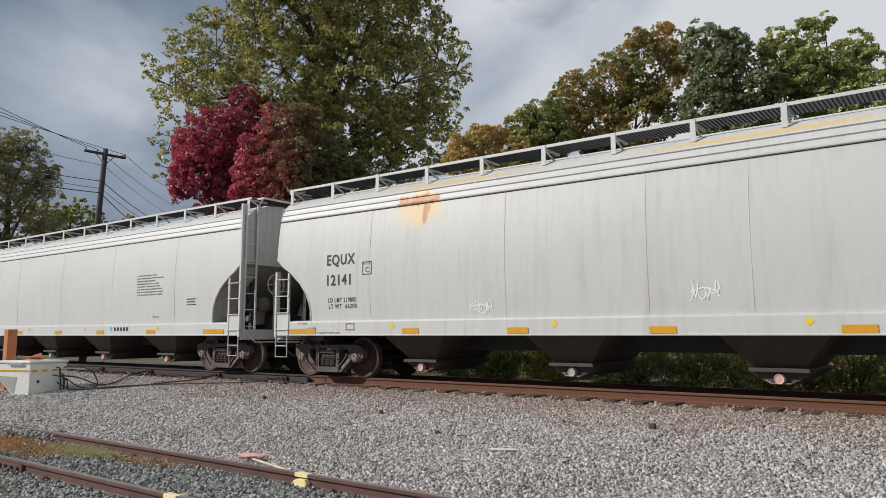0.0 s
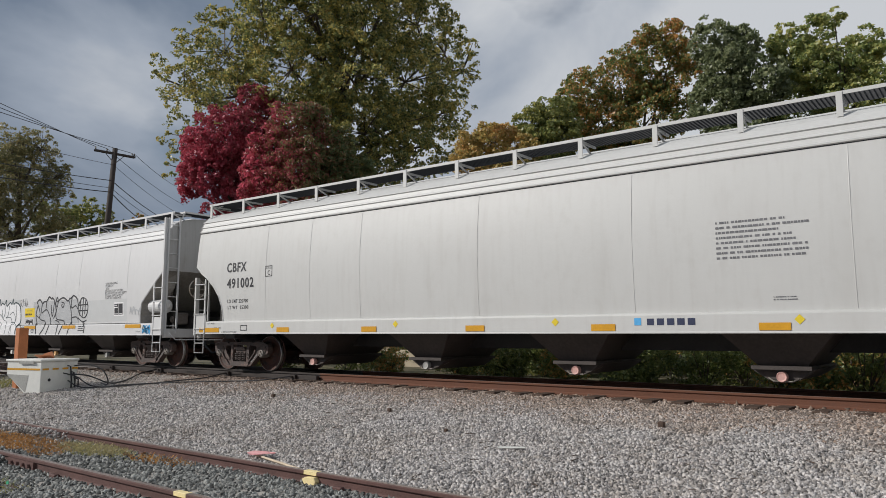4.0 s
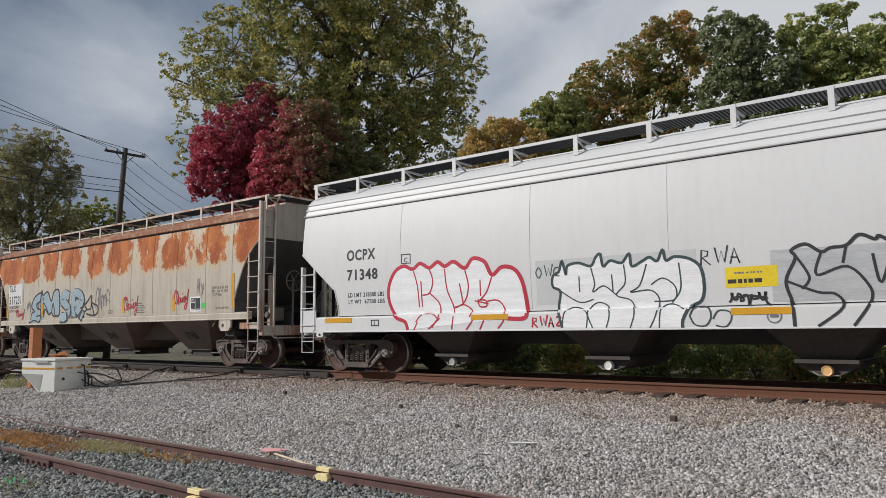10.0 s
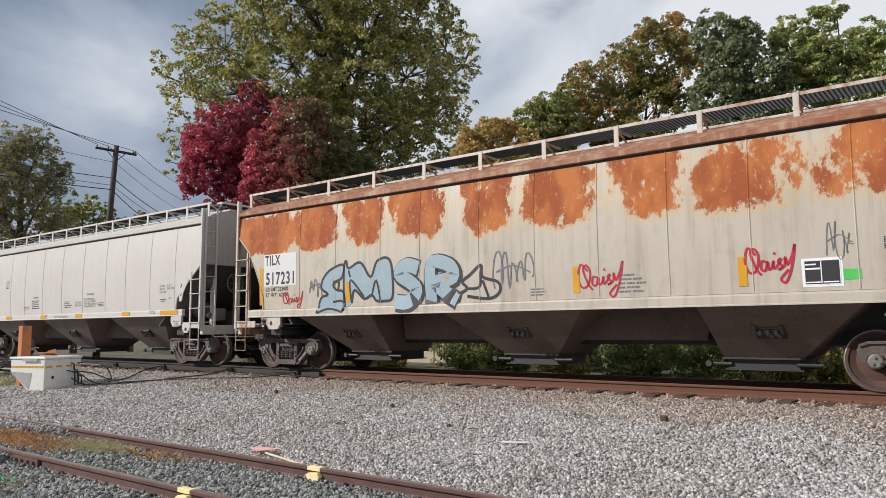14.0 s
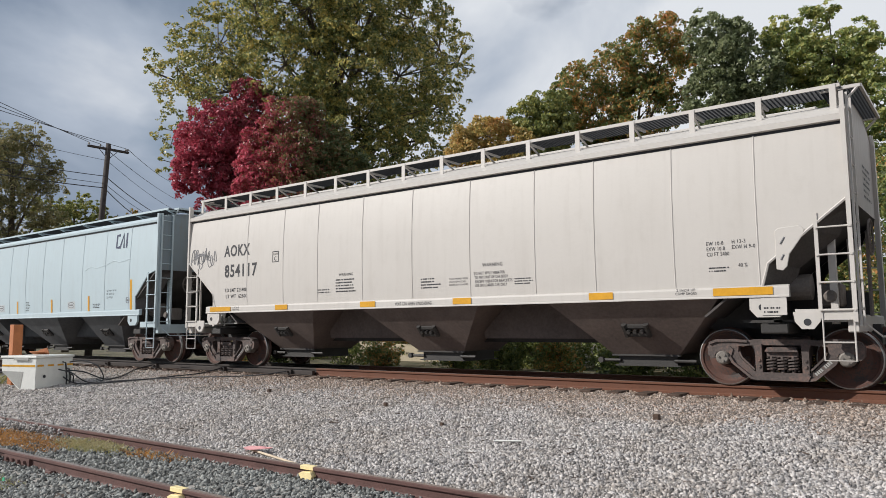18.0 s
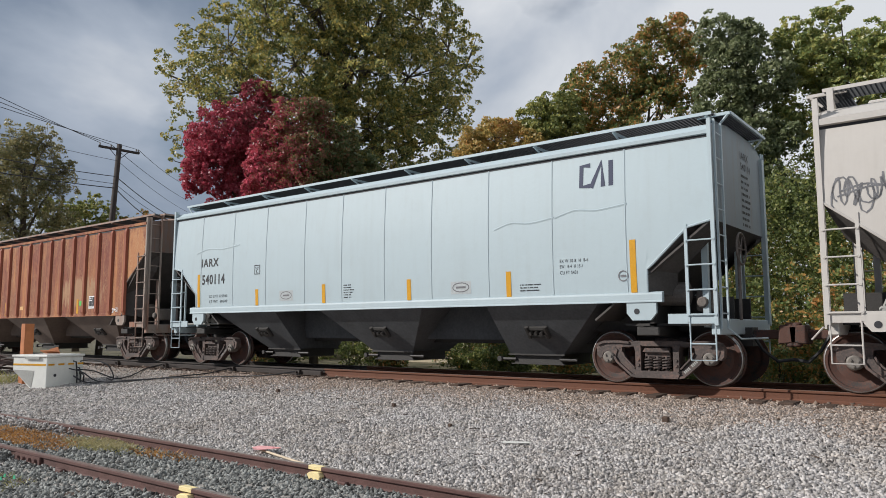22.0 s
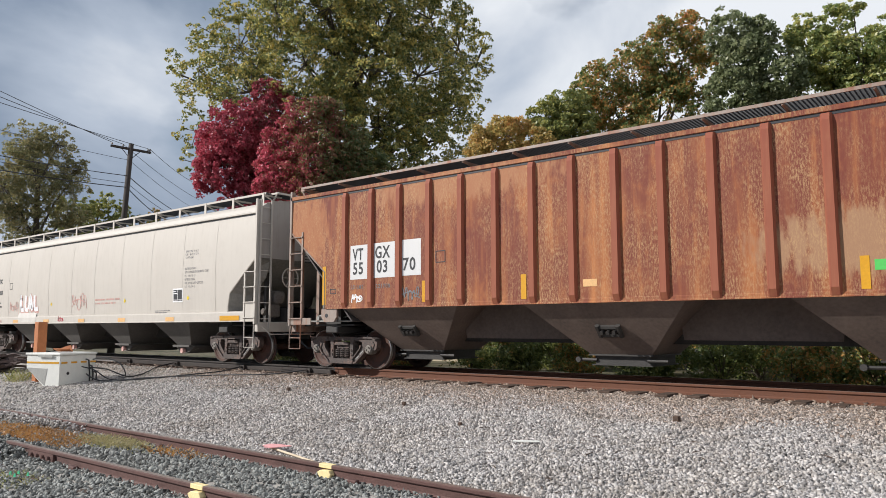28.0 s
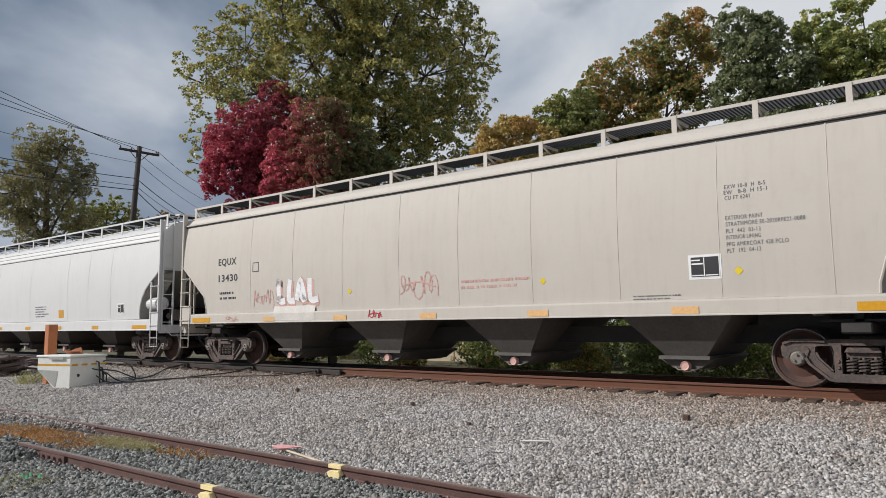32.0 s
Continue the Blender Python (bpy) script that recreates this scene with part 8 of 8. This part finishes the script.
def lubricator():
    base = new("lubricator_box")
    base.matrix_basis = pose(-19.25, -4.78, ground_z(-4.78) + 0.03, 0, 0, 17)
    tagged(base, "scuffed white metal lubricator cabinet with a yellow stripe", "equipment cabinet")
    w, d, h = 1.18, 1.12, 0.80
    bm = bmesh.new()
    prism(bm, [(0, -0.06), (0, h - 0.06), (-w, h - 0.06), (-w, 0.42), (-0.54, -0.06)], 0, d)
    bmesh.ops.recalc_face_normals(bm, faces=bm.faces[:])
    part("cabinet", soften(bm, 0.012), BOX_WHITE, base)
    bm = bmesh.new()
    box(bm, -w - 0.03, 0.03, -0.03, d + 0.03, h - 0.06, h)
    part("lid", soften(bm, 0.015), BOX_WHITE, base)
    bm = bmesh.new()
    box(bm, -0.72, -0.22, -0.045, -0.028, h - 0.11, h - 0.05)
    part("lid_handle", bm, BOX_GREY, base)
    bm = bmesh.new()
    prism(bm, [(-0.50, -0.03), (-0.42, 0.40), (-w + 0.02, 0.42), (-w + 0.03, 0.395)], -0.006, 0.004)
    part("grey_panel", bm, BOX_GREY, base)
    for k in range(9):
        bm = bmesh.new()
        if k < 5:
            box(bm, -w + 0.02 + k * 0.226, -w + 0.24 + k * 0.226, -0.007, 0.002, 0.53, 0.575)
        else:
            box(bm, -0.002, 0.007, 0.04 + (k - 5) * 0.3, 0.22 + (k - 5) * 0.3, 0.53, 0.575)
        part("stripe", bm, YELLOW, base)
    for k in range(3):
        bm = bmesh.new()
        y = 0.80 + k * 0.11
        rope(bm, [(0.0, y, 0.62 - 0.16 * k), (0.10, y, 0.60 - 0.16 * k), (0.13, y + 0.02, 0.25), (0.1, y + 0.05, 0.04)], 0.02, 6)
        part("fitting", bm, RUBBER, base)
    bm = bmesh.new()
    tube(bm, (0.0, 0.25, 0.28), (0.012, 0.25, 0.28), 0.04, 10)
    part("hole", bm, BLACK, base)
    # orange post and tray behind
    bm = bmesh.new()
    zb = ground_z(-4.5)
    box(bm, -21.32, -21.07, -4.6, -4.36, zb - 0.1, 1.13)
    tagged(part("marker_post", soften(bm, 0.012), ORANGE), "weathered orange square timber post behind the cabinet", "post")
    base2 = new("orange_tray")
    base2.matrix_basis = pose(-19.75, -4.5, ground_z(-4.78) + 0.03 + 0.855, -18, 0, 35)
    tagged(base2, "bent orange metal scraps resting on the cabinet lid", "scrap metal")
    bm = bmesh.new()
    box(bm, -0.2, 0.2, -0.12, 0.12, 0, 0.02)
    part("plate", bm, ORANGE, base2)
    bm = bmesh.new()
    prism(bm, [(-0.2, 0.02), (0.2, 0.02), (0.12, 0.17), (-0.05, 0.12)], 0.08, 0.12)
    part("flap", bm, ORANGE, base2)
    # hoses across the gravel
    for pts in ([(-19.35, -3.9, 0.55), (-19.0, -3.75, 0.58), (-18.55, -3.6, 0.45), (-18.4, -3.5, 0.2), (-18.6, -3.4, 0.03), (-19.3, -3.2, 0.02)],
                [(-19.3, -4.0, 0.35), (-19.0, -3.7, 0.28), (-18.7, -3.3, 0.05), (-18.9, -2.8, 0.02), (-19.5, -2.2, 0.02), (-20.2, -1.6, 0.03), (-20.3, -0.95, 0.1)],
                [(-19.25, -4.1, 0.2), (-18.8, -4.0, 0.04), (-18.2, -3.7, 0.02), (-17.6, -3.0, 0.02), (-17.2, -2.2, 0.02), (-17.0, -1.5, 0.03), (-16.9, -0.98, 0.1)],
                [(-19.3, -4.2, 0.4), (-18.9, -4.05, 0.3), (-18.55, -3.75, 0.03), (-17.9, -3.1, 0.02), (-16.6, -2.3, 0.02), (-14.9, -1.5, 0.03), (-14.2, -1.0, 0.1)]):
        bm = bmesh.new()
        line = [(x, y, ground_z(y) + z + 0.02) for x, y, z in smooth_line(pts, 6)]
        rope(bm, line, 0.017, 6)
        tagged(part("hose", bm, RUBBER), "black rubber grease hose snaking over the gravel", "hose", "grease hoses")


lubricator()


def tie_pile():
    """A low heap of split old ties thrown beside the track."""
    rr = random.Random(17)
    base = new("timber_pile")
    base.location = (-25.6, -3.9, ground_z(-3.9))
    tagged(base, "low heap of split grey-brown railway ties beside the cabinet", "timber pile")
    grey = material("split_weathered_timber", (0.10, 0.07, 0.062), 0.9, vary=0.4, scale=4, bump=0.5, stretch=(3, 3, 3))
    for k in range(34):
        layer = k // 9
        ln, w, h = rr.uniform(0.7, 1.5), rr.uniform(0.14, 0.26), rr.uniform(0.06, 0.13)
        bm = bmesh.new()
        prism(bm, [(-ln / 2, 0), (ln / 2, 0.01), (ln / 2 - rr.uniform(0, 0.25), h), (-ln / 2 + rr.uniform(0, 0.25), h * rr.uniform(0.6, 1.0))], -w / 2, w / 2)
        bmesh.ops.recalc_face_normals(bm, faces=bm.faces[:])
        slab = part("slab", bm, grey, base)
        spread = 1.0 - layer * 0.18
        slab.matrix_basis = pose(rr.uniform(-1.3, 1.0) * spread, rr.uniform(-0.8, 0.8) * spread, layer * 0.15 + rr.uniform(-0.02, 0.03), rr.uniform(-12, 12), rr.uniform(-9, 9), rr.uniform(0, 180))


tie_pile()


def litter():
    rr = random.Random(9)
    bm = bmesh.new()
    z = ground_z(-5.2) + 0.045
    tube(bm, (-5.26, -5.24, z), (-4.93, -5.12, z + 0.012), 0.014, 5)
    tagged(part("stick", bm, BOX_WHITE), "pale bleached stick lying on the gravel", "stick")
    base = new("survey_stake")
    base.location = (-8.0, -6.95, ground_z(-6.95) + 0.05)
    tagged(base, "fallen wooden stake with pink marking ribbon", "survey stake")
    bm = bmesh.new()
    tube(bm, (0.0, 0.0, 0.0), (1.35, -0.32, -0.02), 0.017, 5)
    part("stake", bm, material("bare_lath_wood", (0.55, 0.45, 0.33), 0.8, vary=0.2))
    bpy.context.view_layer.update()
    st = base.id_data
    part_ob = [o for o in bpy.data.objects if o.name.startswith("stake")][-1]
    part_ob.parent = base
    pink = material("faded_pink_ribbon", (0.72, 0.36, 0.36), 0.6, vary=0.2)
    for k in range(5):
        bm = bmesh.new()
        x = 0.05 * k - 0.1
        v = [bm.verts.new(p) for p in ((x, -0.05 - 0.03 * k, 0.02), (x + 0.22, -0.02 + 0.02 * k, 0.03), (x + 0.26, 0.06, 0.045), (x + 0.02, 0.05, 0.03))]
        w = [bm.verts.new(q.co + Vector((0, 0, 0.006))) for q in v]
        bm.faces.new(v[::-1])
        bm.faces.new(w)
        for i in range(4):
            bm.faces.new((v[i], v[(i + 1) % 4], w[(i + 1) % 4], w[i]))
        part("ribbon", bm, pink, base)
    # twigs, leaf bits and a few shards in the ballast
    bm = bmesh.new()
    for k in range(260):
        x, y = rr.uniform(-17, 1.5), rr.uniform(-7.2, -1.6)
        a, ln = rr.uniform(0, math.pi), rr.uniform(0.04, 0.22)
        z = ground_z(y) + 0.03
        p = Vector((x, y, z + rr.uniform(0, 0.015)))
        tube(bm, p, p + Vector((math.cos(a) * ln, math.sin(a) * ln, rr.uniform(-0.01, 0.02))), rr.uniform(0.003, 0.008), 4, 0.002)
    tagged(part("twig_debris", bm, TIMBER), "scattered dark twigs and splinters over the pale gravel", "debris", kind="stuff")
    glass = material("green_bottle_glass", (0.08, 0.42, 0.24), 0.15)
    for x, y in ((-9.15, -9.62), (-9.05, -9.70), (-9.22, -9.68), (-8.95, -9.60)):
        bm = bmesh.new()
        z = ground_z(y) + 0.035
        prism(bm, [(x - 0.035, z), (x + 0.03, z + 0.005), (x + 0.012, z + 0.045), (x - 0.02, z + 0.035)], y - 0.004, y + 0.004)
        tagged(part("glass_shard", bm, glass), "broken green glass shard among dark ballast", "glass shard", "glass shards")
    for k, (x, y, s, mat) in enumerate([(-3.9, -3.15, 0.09, TIMBER), (-8.6, -3.6, 0.07, TIMBER), (-12.2, -3.2, 0.08, TIMBER), (-6.6, -4.6, 0.06, TIMBER)]):
        bm = bmesh.new()
        zz = ground_z(y)
        box(bm, x - s * 0.5, x + s * 0.5, y - s * 0.4, y + s * 0.4, zz - 0.02, zz + s * 1.1)
        tagged(part("timber_scrap", soften(bm, 0.01), mat), "dark broken timber scrap stuck in the ballast", "timber scrap", "timber scraps")


litter()


def far_wall():
    base = new("low_wall")
    base.location = (-24, 12.0, ground_z(12.0))
    tagged(base, "low buff concrete wall beyond the verge", "wall")
    for k in range(7):
        bm = bmesh.new()
        x = -8 + k * 2.42
        box(bm, x, x + 2.4, -0.15, 0.15, -0.1, 0.75 + 0.1 * (k % 2))
        part("block", soften(bm, 0.03), CONCRETE, base)


far_wall()


# ---- movement ----
def motions():
    for car, centre in CARS:
        walk(car, [(t, pose(centre + s, 0, 0)) for t, s in RUN])
    ts, ss = [t for t, s in RUN], [s for t, s in RUN]
    rows = [k * 0.16 for k in range(200)] + [32.0]
    for ax, u in AXLES:
        walk(ax, [(t, pose(u, 0, 0.46) @ Matrix.Rotation(float(np.interp(t, ts, ss)) / 0.46, 4, "Y")) for t in rows])


motions()
